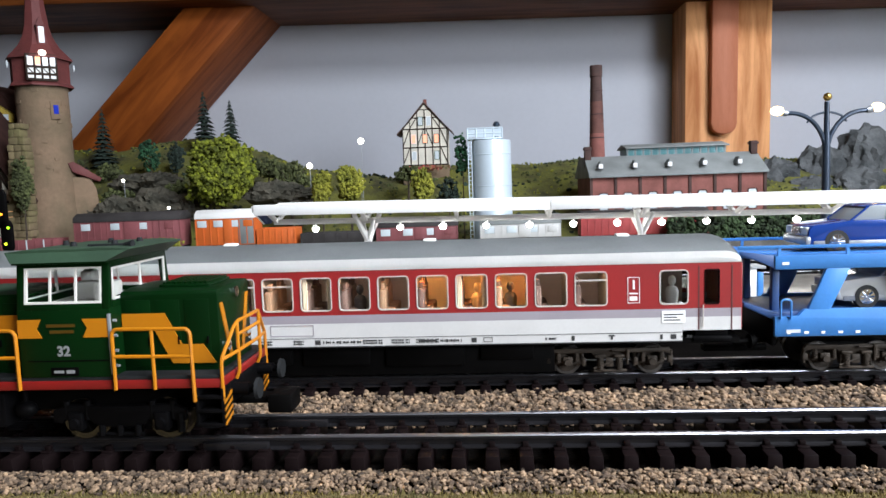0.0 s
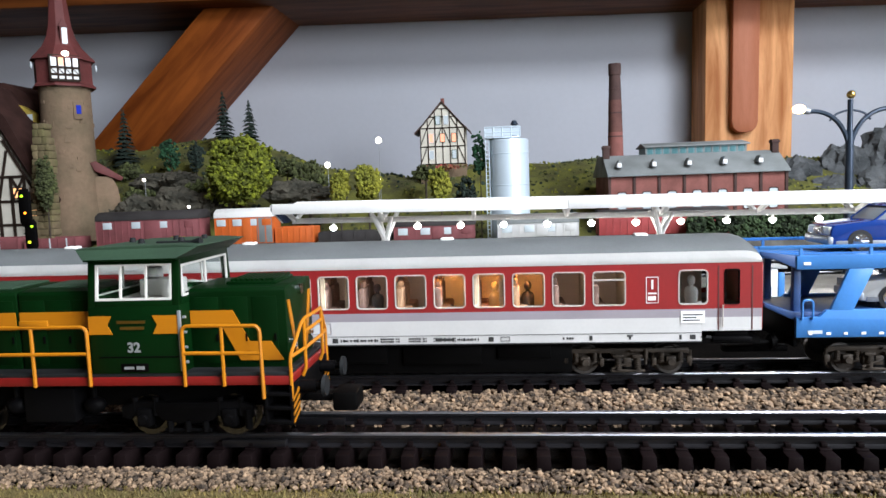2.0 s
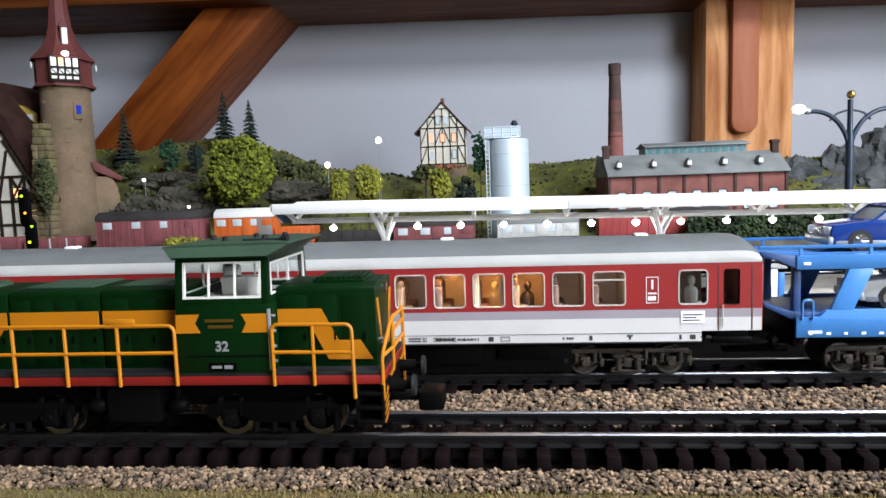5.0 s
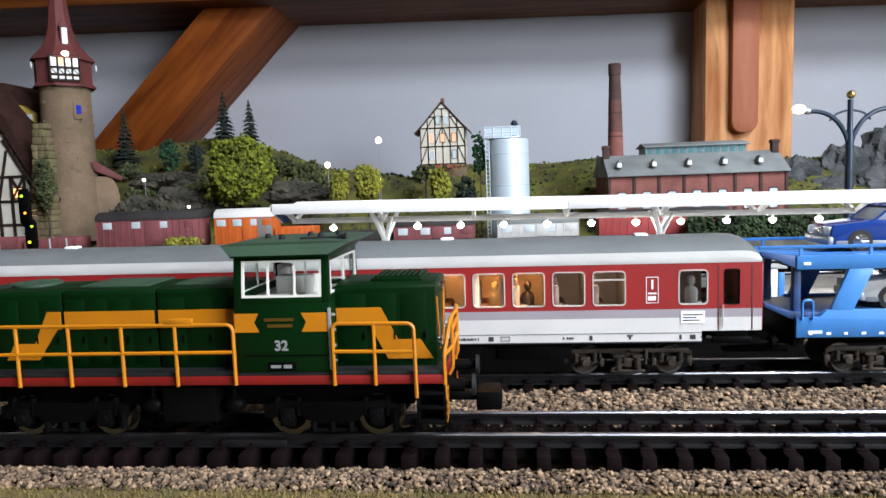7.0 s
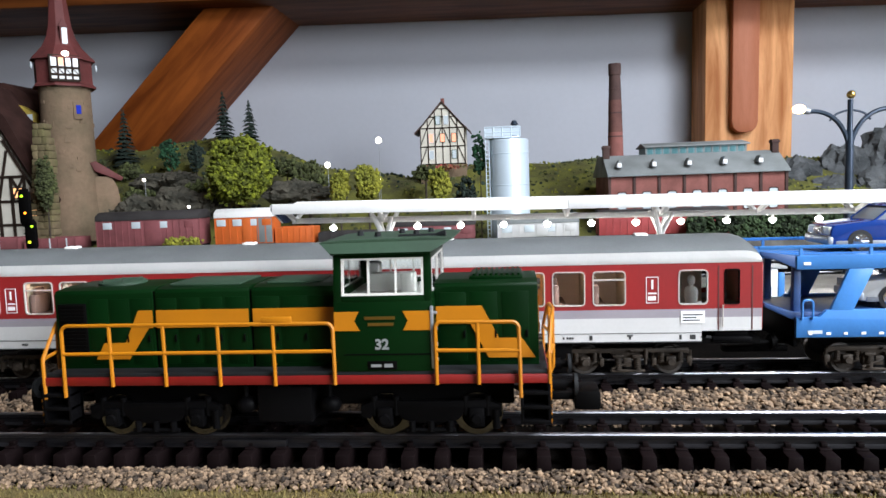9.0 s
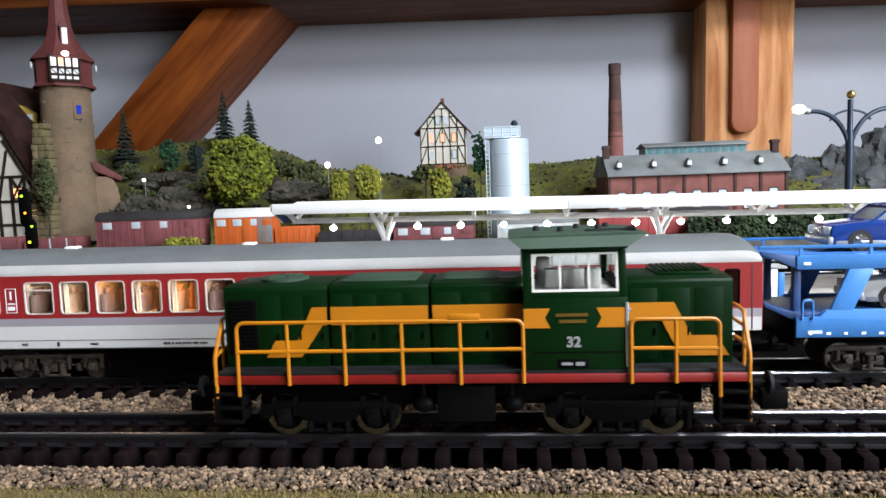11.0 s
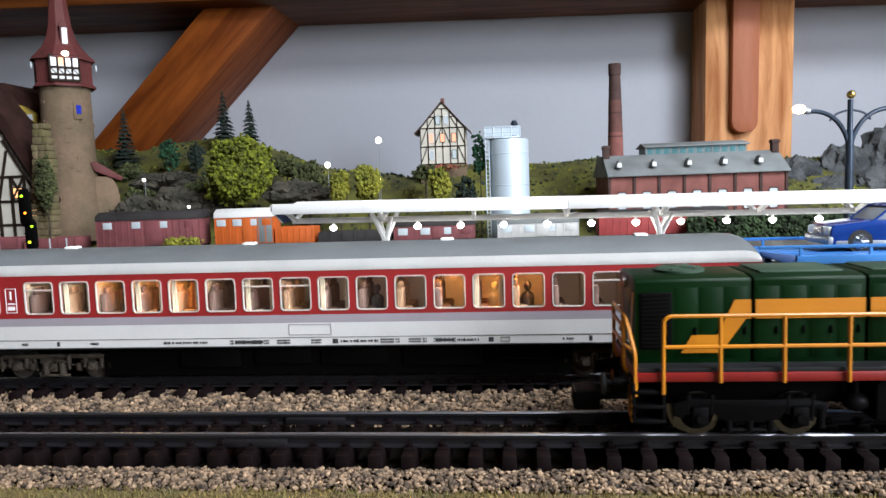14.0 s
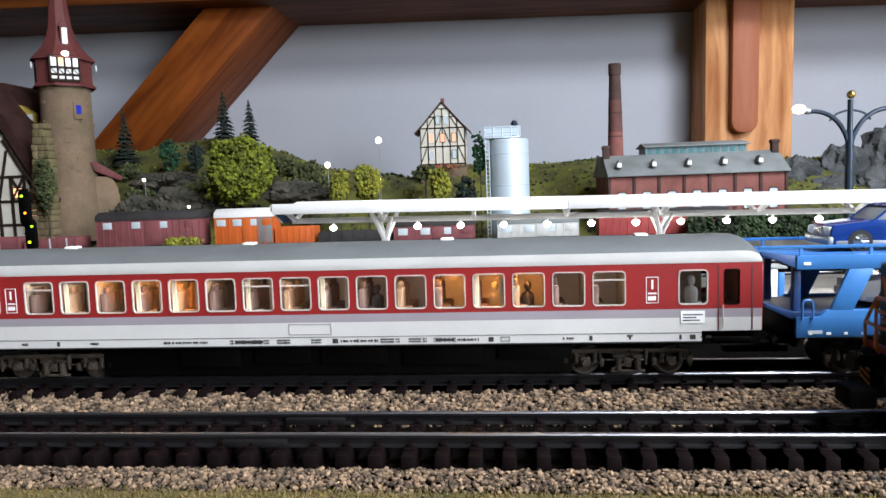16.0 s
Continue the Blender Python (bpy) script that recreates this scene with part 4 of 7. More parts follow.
def coach():
    X0 = -56.0
    t = thing("passenger_coach", (0, 54, 0), "red and white model express coach with lit windows", "railway coach")
    on_rear(t, X0)
    L = 159.0
    W = 16.5
    holes = [(-119.5 + 14.57 * i + 0.35, -119.5 + 14.57 * i + 11.6, 27.4, 39.5) for i in range(16)]
    right = [(130.0, 139.8, 27.4, 39.5), (146.2, 150.9, 27.4, 39.5)]
    allh = [(-150.9, -146.2, 27.4, 39.5)] + [(-139.8, -130.0, 27.4, 39.5)] + holes + right
    # bodyside
    for s in (-1, 1):
        y0, y1 = sorted((s * W, s * (W - 1.0)))
        bm = pane_wall(B(), -L, L, 25.6, 42.3, allh, y0, y1)
        side = part("red_side", bm, M["coach_red"], t, "dark red window band")
        bm = B(); box(bm, -L, L, y0, y1, 22.5, 25.6)
        part("grey_band", bm, M["coach_grey"], side)
        bm = B(); box(bm, -138, 138, y0, y1, 13.6, 22.5)
        for e in (-1, 1):
            box(bm, min(e * 138.05, e * L), max(e * 138.05, e * L), y0, y1, 17.6, 22.5)
        sk = part("light_skirt", bm, M["coach_light"], side, "light grey lower bodyside")
        yo = s * (W + 0.06)
        bm = B(); box(bm, -138, 138, yo - 0.08, yo + 0.08, 16.9, 17.05); box(bm, -138, 138, yo - 0.1, yo + 0.1, 13.5, 13.9)
        part("lining", bm, M["print"], sk)
        for a in allh:
            narrow = a[1] - a[0] < 6
            bm = ring(B(), a[0] - 0.35, a[1] + 0.35, a[2] - 0.3, a[3] + 0.3, 1.6 if not narrow else 0.8, 0.42, s * (W + 0.22), s * (W - 0.6))
            fr = part("window_frame", bm, M["frame_pale"] if not narrow else M["black"], side)
            bm = B(); box(bm, a[0], a[1], s * (W - 0.5) - 0.1, s * (W - 0.5) + 0.1, a[2], a[3])
            p = part("window_pane", bm, M["glass"], fr); p.visible_shadow = False
        for k in (0, 6, 7, 15):
            a = holes[k]
            bm = B(); box(bm, a[0], a[1], s * (W - 0.1) - 0.2, s * (W - 0.1) + 0.2, 36.3, 36.8)
            part("window_bar", bm, M["frame_pale"], side)
        # door outlines
        for e in (-1, 1):
            for x in (143.8, 155.6):
                bm = B(); box(bm, e * x - 0.2, e * x + 0.2, yo - 0.06, yo + 0.06, 17.8, 41)
                part("door_joint", bm, M["door_line"], side)
            bm = B(); rod(bm, (e * 145.2, s * (W + 0.6), 19), (e * 145.2, s * (W + 0.6), 27), 0.25, n=6)
            part("grab_rail", bm, M["frame_pale"], side)
            bm = B(); box(bm, e * 149 - 7, e * 149 + 7, s * 14.6 - 1.5, s * 14.6 + 1.5, 13.4, 15.2, 0.3); box(bm, e * 149 - 6, e * 149 + 6, s * 13.5 - 1.5, s * 13.5 + 1.5, 15, 17.8, 0.2)
            part("door_step", bm, M["grey"], t)
        # printing on the skirt
        rnd = random.Random(7)
        # (from, to, rows of characters); 0 rows is a solid block
        marks = [(-122.1, -119.6, 1), (-107.6, -106.5, 0), (-94.0, -90.7, 1), (-64.4, -47.0, 1), (-38.0, -22.9, 2), (-36.0, -25.0, 0), (-19.6, -14.5, 2), (-6.3, -2.5, 2), (1.9, 4.0, 0), (5.0, 19.2, 1),
                 (20.2, 27.4, 2), (30.9, 37.7, 2), (40.2, 48.5, 2), (41.0, 48.0, 0), (49.2, 57.6, 1), (60.8, 62.7, 0), (88.1, 92.1, 1), (97.8, 98.9, 0), (130.0, 130.9, 0), (133.8, 135.8, 0), (137.6, 138.6, 1), (139.6, 141.4, 1)]
        for a, b, rows in marks:
            bm = B()
            if rows == 0:
                h = 0.85 if b - a < 3 else 0.42
                box(bm, a, b, yo - 0.06, yo + 0.06, 15.4 - h, 15.4 + h)
            u = a
            while rows and u < b:
                d = min(rnd.uniform(0.3, 0.8), b - u + 0.05)
                for k in range(rows):
                    zc = 15.4 + (0.95 * (k - 0.5) if rows == 2 else 0)
                    hh = rnd.uniform(0.22, 0.34) if rows == 2 else rnd.uniform(0.3, 0.55)
                    box(bm, u, u + d, yo - 0.07, yo + 0.07, zc - hh, zc + hh)
                u += d + rnd.choice((0.14, 0.2, 0.26, 0.7))
            part("printed_marks", bm, M["print"], sk, "tiny black printed characters")
        bm = ring(B(), 65.3, 68.7, 14.6, 16.3, 0.1, 0.18, yo - 0.1, yo + 0.1, 1); part("printed_frame", bm, M["print"], sk, "small black printed frame")
        bm = B(); prism(bm, [(111.4, 16.4), (113.5, 16.4), (113.5, 15.8), (112.8, 15.8), (112.8, 14.7), (112.1, 14.7), (112.1, 15.8), (111.4, 15.8)], yo - 0.07, yo + 0.07, "y")
        part("anchor_mark", bm, M["print"], sk, "small black printed mark")
        bm = ring(B(), -14.9, 1.6, 17.9, 22.1, 0.1, 0.25, yo - 0.1, yo + 0.1, 1)
        part("destination_panel", bm, M["coach_grey"], sk)
        bm = B(); box(bm, 130.5, 139.0, yo - 0.15, yo + 0.15, 20.5, 24.9)
        lb = part("destination_board", bm, M["white"], sk, "white destination board")
        for k, (a, b) in enumerate(((131.2, 138.2), (131.2, 136.0), (131.2, 137.2))):
            bm = B(); box(bm, a, b, yo + s * 0.12 - 0.06, yo + s * 0.12 + 0.06, 23.3 - k * 1.0, 23.75 - k * 1.0)
            part("board_text_bar", bm, M["print"], lb)
        for x in (120.4, -125.0):
            bm = ring(B(), x - 2.2, x + 2.2, 27.9, 37.4, 0.15, 0.2, yo - 0.1, yo + 0.1, 1)
            box(bm, x - 1.5, x + 1.5, yo - 0.1, yo + 0.1, 31.2, 31.7); box(bm, x - 1.5, x + 1.3, yo - 0.1, yo + 0.1, 28.9, 30.4)
            sg = part("class_sign", bm, M["white"], side, "white class sign")
            if s < 0:
                digits("1", x, yo - 0.1, 34.5, 3.3, M["white"], sg, "class_number", "white class number 1")
    # roof in two colours, rounded at the ends
    prof_w = [(-16.6, 42.1), (-16.75, 42.7), (-16.6, 44.1), (-16.05, 46.2)]
    prof_g = [(-16.05, 46.2), (-15.2, 47.2), (-13.4, 48.4), (-10.8, 49.5), (-7.6, 50.3), (-4.0, 50.8), (0, 51.0)]
    xs = [-L, -L + 0.12, -L + 0.4, -L + 1, -L + 2, -L + 3.5, -L + 5.5, -L + 8, -L + 11] + [-L + 20 + i * 14 for i in range(21)] + [L - 11, L - 8, L - 5.5, L - 3.5, L - 2, L - 1, L - 0.4, L - 0.12, L]
    def drop(x):
        d = (abs(x) - (L - 8)) / 8
        return max(0.0, 1 - d ** 2.8) ** 0.4 * 0.97 + 0.03 if d > 0 else 1
    def shell(prof):
        bm = B()
        both = prof + [(-y, z) for y, z in prof[::-1]][(1 if prof[-1][0] == 0 else 0):]
        rows = [[bm.verts.new((x, y, 42.1 + (z - 42.1) * drop(x))) for y, z in both] for x in xs]
        split = len(prof) - 1 if prof[-1][0] != 0 else -1
        for a, b in zip(rows, rows[1:]):
            for i in range(len(both) - 1):
                if i != split:
                    bm.faces.new((a[i], a[i + 1], b[i + 1], b[i]))
        bmesh.ops.solidify(bm, geom=bm.faces, thickness=0.5)
        return bm
    roof = part("roof", shell(prof_g), M["coach_roof"], t, "grey roof top", smooth=50)
    part("roof_edge", shell(prof_w), M["coach_white"], roof, "white roof shoulder", smooth=50)
    for x in (-110, -35, 45, 120):
        bm = B(); box(bm, x - 2.5, x + 2.5, -2, 2, 50.6, 51.8, 0.4)
        part("roof_vent", bm, M["coach_white"], roof)
    # ends
    for e in (-1, 1):
        bm = B(); box(bm, e * L - 0.6, e * L + 0.6, -16, 16, 17.7, 41.6, 0.3)
        part("end_wall", bm, M["coach_red"], t)
        bm = B(); box(bm, e * (L + 1.8) - 1.8, e * (L + 1.8) + 1.8, -6.5, 6.5, 14, 42, 1.0)
        part("gangway", bm, M["black"], t, "black rubber gangway")
        for s in (-1, 1):
            bm = B(); rod(bm, (e * L, s * 10, 11.5), (e * (L + 6), s * 10, 11.5), 1.2, n=12); rod(bm, (e * (L + 5.6), s * 10, 11.5), (e * (L + 6.6), s * 10, 11.5), 2.7, n=18)
            part("buffer", bm, M["black"], t)
        bm = B(); box(bm, min(e * (L - 8), e * (L + 9)), max(e * (L - 8), e * (L + 9)), -2, 2, 5.6, 8, 0.4)
        part("coupler", bm, M["black"], t)
    # floor, partitions, underfloor
    bm = B(); box(bm, -L, L, -15.4, 15.4, 12.6, 14.6)
    part("coach_floor", bm, M["black"], t)
    bm = B(); box(bm, -L, L, -15.3, 15.3, 22.5, 23.4)
    part("seat_floor", bm, M["seat"], t)
    bm = B(); box(bm, -L + 2, L - 2, -15.2, 15.2, 41.2, 41.9)
    part("inner_ceiling", bm, M["offwhite"], t)
    # solid black block added to fill the shaded gap below the coach floor
    bm = B(); box(bm, -92, 92, -12.4, 12.4, 1.5, 12.8, 0.4)
    part("underframe", bm, M["black"], t)
    for k, (x0, x1, z) in enumerate(((-60, -36, 5), (-30, -8, 6), (-4, 22, 5.5), (28, 58, 5), (64, 84, 7))):
        bm = B(); box(bm, x0, x1, -13.5, 13.5, z, 12.8, 0.6)
        part("equipment_box", bm, M["black"], t)
    bm = B(); box(bm, -L + 14, L - 14, 5.6, 6.2, 23.4, 41.2)
    part("corridor_wall", bm, M["corridor"], t, "pale brown corridor wall")
    for i in range(17):
        x = -119.5 + 14.57 * i - 1.45
        bm = B(); box(bm, x - 0.4, x + 0.4, -15.2, 6, 23.4, 41.2)
        part("partition", bm, M["curtain"], t)
        for y in (-10.5, 1.0):
            bm = B(); box(bm, x + 1.6, x + 4.2, y - 4, y + 4, 23.4, 34.5, 0.8); box(bm, x + 3.5, x + 7.5, y - 4, y + 4, 23.4, 27.0, 0.8)
            box(bm, x + 1.9, x + 3.8, y - 2.2, y + 2.2, 34, 36.8, 0.7)
            part("seat", bm, M["seat_tan" if i % 3 == 1 else "seat"], t)
        if i in (1, 3, 4, 6, 8, 12):
            bm = B()
            for s in (-1, 1):
                for u in (0.6, 10.0):
                    for k in range(3):
                        rod(bm, (x + 1.6 + u + k * 0.6, s * 14.6, 27.2), (x + 1.6 + u + k * 0.6, s * 14.6, 39.8), 0.4, n=6)
            part("curtain", bm, M["curtain"], t)
    # six warm bulbs; the weak glows elsewhere are added to brighten the unlit windows
    for i in range(16):
        x = -119.5 + 14.57 * i + 6
        bm = B(); ball(bm, (x, -12.2, 40.0), 0.9, 2)
        part("cabin_bulb", bm, M["cabin_glow" if i in (2, 3, 4, 11, 12, 13) else "cabin_fill"], t, "small cabin light: warm bulb where lit, added fill where dim")
    model_bogie(t, -112.2, 15.7, 11.6, M["bogie"])
    model_bogie(t, 112.4, 15.7, 11.6, M["bogie"])
    for x, m, lab in ((-148 + 8.5, "figure_dark", "dark painted"), (-105, "figure_white", "white painted"), (-62.5, "figure_dark", "dark painted"), (-38, "figure_dark", "dark painted"),
                      (7.5, "figure", "ochre painted"), (20, "figure_dark", "dark painted"), (80.8, "figure_white", "white painted")):
        figurine(x, -8.0, 21.9 + (3 if m == "figure_white" else 2), M[m], lab + " passenger figure sitting inside the coach", -6)


M["door_line"] = mat("door_line_dark_red", (0.12, 0.03, 0.03), 0.6)
M["seat_tan"] = mat("seat_tan", (0.42, 0.24, 0.14), 0.9, var=0.15)
M["corridor"] = mat("corridor_panel", (0.66, 0.55, 0.48), 0.7, var=0.1, scale=60)
M["cabin_glow"] = glow("cabin_bulb_glow", (1.0, 0.48, 0.14), 240.0)
M["cabin_fill"] = glow("cabin_fill_glow", (1.0, 0.74, 0.60), 34.0)
coach()


# ---- car transporter wagon ----
def model_car(at, rz, paint, label):
    t = thing("model_car", (0, 54, 0), label, "car")
    on_rear(t, *at)

    def piece(name, bm, material, parent, label=""):
        for v in bm.verts:
            v.co.y, v.co.z = v.co.y * 0.87, (v.co.z if name in ("tyre", "rim") else v.co.z * 1.4 if v.co.z < 8.5 else 11.9 + (v.co.z - 8.5) * 0.85)
        return part(name, bm, material, parent, label)
    bm = B()
    body = [(0.2, 2.2), (0.0, 4.2), (0.5, 6.6), (2.0, 7.4), (14.5, 8.3), (15.5, 8.6), (36, 8.6), (46, 8.2), (51, 7.6), (51.8, 5), (51.4, 2.4), (46.2, 2.2), (45.0, 4.6), (42.4, 6.0), (39.6, 4.6), (38.4, 2.0), (14.4, 2.0), (13.0, 4.6), (10.4, 6.0), (7.8, 4.6), (6.4, 2.2)]
    prism(bm, body, -9.6, 9.6, "y", 0.5)
    bd = piece("body", bm, paint, t)
    bm = B()
    prism(bm, [(15.5, 8.5), (22, 14.2), (24, 14.8), (33, 14.8), (36, 14.2), (41.5, 8.5)], -8.2, 8.2, "y", 0.4)
    piece("cabin", bm, M["carglass"], bd, "dark glazed cabin")
    bm = B(); prism(bm, [(21, 14.1), (24, 15.1), (33.5, 15.1), (37, 14.0)], -8.0, 8.0, "y", 0.3)
    for s in (-1, 1):
        for a, b in (((15.6, 8.4), (22.3, 14.4)), ((28.6, 8.4), (29, 14.6)), ((41.2, 8.4), (36, 14.4))):
            rod(bm, (a[0], s * 8.6, a[1]), (b[0], s * 7.9, b[1]), 0.45, n=6)
    piece("car_roof", bm, paint, bd)
    bm = B(); box(bm, -0.9, 1.2, -9.8, 9.8, 2.4, 4.6, 0.6); box(bm, 50.6, 52.6, -9.8, 9.8, 2.6, 4.8, 0.6); box(bm, 2, 50, -9.85, 9.85, 2.0, 3.4, 0.3)
    piece("bumper", bm, M["carsilver"], bd, "silver-grey bumper and lower trim")
    bm = B(); box(bm, -0.3, 0.8, -3.4, 3.4, 4.9, 7.0, 0.3)
    for k in range(6):
        box(bm, -0.45, 0.0, -3.1 + k * 1.1, -2.6 + k * 1.1, 5.0, 6.9)
    piece("radiator_grille", bm, M["chrome"], bd)
    for s in (-1, 1):
        bm = B(); box(bm, -0.2, 1.4, s * 6.4 - 2.3, s * 6.4 + 2.3, 4.9, 6.9, 0.4)
        piece("headlight", bm, M["palepane"], bd)
        for x in (10.4, 42.4):
            bm = B(); rod(bm, (x, s * 7.4, 4.3), (x, s * 9.9, 4.3), 4.3, n=24)
            w = piece("tyre", bm, M["tyre"], t)
            bm = B(); rod(bm, (x, s * 9.7, 4.3), (x, s * 10.15, 4.3), 3.0, 2.8, 20)
            for k in range(8):
                a = k * math.pi / 4
                rod(bm, (x, s * 10.2, 4.3), (x + 2.5 * math.cos(a), s * 10.2, 4.3 + 2.5 * math.sin(a)), 0.3, n=5)
            piece("rim", bm, M["chrome"], w)
    return t


M["carglass"] = mat("car_glazing", (0.30, 0.33, 0.35), 0.08, var=0.05, scale=40, bump=0.0)


def carrier():
    t = thing("car_transporter_wagon", (0, 54, 0), "bright blue two-deck model car transporter wagon", "railway wagon")
    on_rear(t, 115)
    Lc = 240
    for s in (-1, 1):
        y0, y1 = sorted((s * 16.5, s * 14.9))
        bm = B(); prism(bm, [(0, 14.6), (0, 21.8), (8.2, 22.0), (10.4, 24.5), (Lc, 24.5), (Lc, 14.6)], y0, y1, "y", 0.3)
        part("lower_sill", bm, M["blue"], t)
        bm = B(); box(bm, -0.2, Lc, y0, y1, 38.9, 43.9, 0.3)
        part("upper_beam", bm, M["blue"], t)
        x = 9.0
        k = 0
        while x < Lc - 20:
            d = 10.0 if k % 2 == 0 else -10.0
            a0, a1 = (x, x + d) if d > 0 else (x + 10, x)
            bm = B(); prism(bm, [(a0 + 1.4, 21.5), (a0 + 9.4, 21.5), (a1 + 7.6, 39.2), (a1 - 1.0, 39.2)], y0 + 0.05, y1 - 0.05, "y", 0.4)
            part("slanted_strut", bm, M["blue"], t)
            x += 38
            k += 1
        bm = B(); box(bm, 0.4, 3.0, s * 12 - 1.2, s * 12 + 1.2, 18, 43.2, 0.3)
        part("end_post", bm, M["bluedark"], t)
        # ladder loop
        bm = tube(B(), [(1.8, s * 17.0, 21.2), (1.8, s * 17.0, 27.4), (2.6, s * 17.0, 28.2), (4.6, s * 17.0, 28.2), (5.4, s * 17.0, 27.4), (5.4, s * 17.0, 21.2)], 0.4, 7)
        part("grab_loop", bm, M["blue"], t)
        # rail along the upper deck
        bm = B(); box(bm, -13, Lc, s * 15.6 - 0.4, s * 15.6 + 0.4, 46.3, 47.5, 0.15)
        for i in range(10):
            box(bm, 1.0 + i * 24, 2.0 + i * 24, s * 15.6 - 0.35, s * 15.6 + 0.35, 43.8, 46.4)
        part("deck_rail", bm, M["blue"], t)
        bm = B(); prism(bm, [(-0.4, 43.9), (-12.5, 45.6), (-12.5, 44.0), (-6, 42.0), (-0.4, 39.4)], s * 15.6 - 0.5, s * 15.6 + 0.5, "y", 0.2)
        part("nose_bracket", bm, M["bluedark"], t)
        bm = B(); box(bm, 4, 9, s * 16.6 - 0.08, s * 16.6 + 0.08, 16.0, 17.2)
        part("printed_mark", bm, M["palepane"], t)
        bm = B(); box(bm, 2.2, 4.6, s * 16.6 - 0.1, s * 16.6 + 0.1, 40.6, 41.6)
        part("white_mark", bm, M["white"], t)
        rnd = random.Random(3)
        bm = B()
        for k in range(5):
            box(bm, 4.4 + k * 6, 4.4 + k * 6 + rnd.uniform(0.8, 2.2), s * 16.6 - 0.1, s * 16.6 + 0.1, 15.6, 16.5)
        part("printed_marks", bm, M["white"], t)
    bm = B(); box(bm, -12, Lc, -15.2, 15.2, 43.0, 44.0, 0.2)
    for s in (-1, 1):
        for q in (5.5, 11.5):
            box(bm, -12, Lc, s * q - 0.4, s * q + 0.4, 43.9, 44.4)
    part("upper_deck", bm, M["blue"], t)
    bm = B(); prism(bm, [(-10.5, 25.5), (-10.5, 27), (0, 23.5), (Lc, 22), (Lc, 20), (0, 20.5)], -15, 15, "y", 0.2)
    part("lower_deck", bm, M["bluedark"], t)
    bm = B(); box(bm, -0.4, 1.2, -15, 15, 11, 21, 0.3)
    part("end_beam", bm, M["black"], t)
    for i in range(5):
        bm = B(); box(bm, 20 + i * 48, 22 + i * 48, -15, 15, 40.0, 43.1, 0.2)
        part("cross_member", bm, M["bluedark"], t)
    bm = B(); box(bm, -9, 4, -2, 2, 5.6, 8, 0.4)
    part("coupler", bm, M["black"], t)
    for s in (-1, 1):
        bm = B(); rod(bm, (-0.2, s * 10, 12), (-5, s * 10, 12), 1.1, n=10); rod(bm, (-4.6, s * 10, 12), (-5.6, s * 10, 12), 2.6, n=16)
        part("buffer", bm, M["black"], t)
    model_bogie(t, 31, 11, 11.6, M["bogie"], 4.7)
    model_bogie(t, 205, 11, 11.6, M["bogie"], 4.7)
    model_car((129.0, -2.5, 44.0), 0, M["carblue"], "blue model saloon car on the upper deck")
    model_car((141.0, -1.0, 23.2), 0, M["carwhite"], "pale model saloon car on the lower deck")


M["carwhite"] = mat("car_pale_enamel", (0.6, 0.6, 0.58), 0.15, var=0.05, scale=50, bump=0.02, coat=0.6)
carrier()


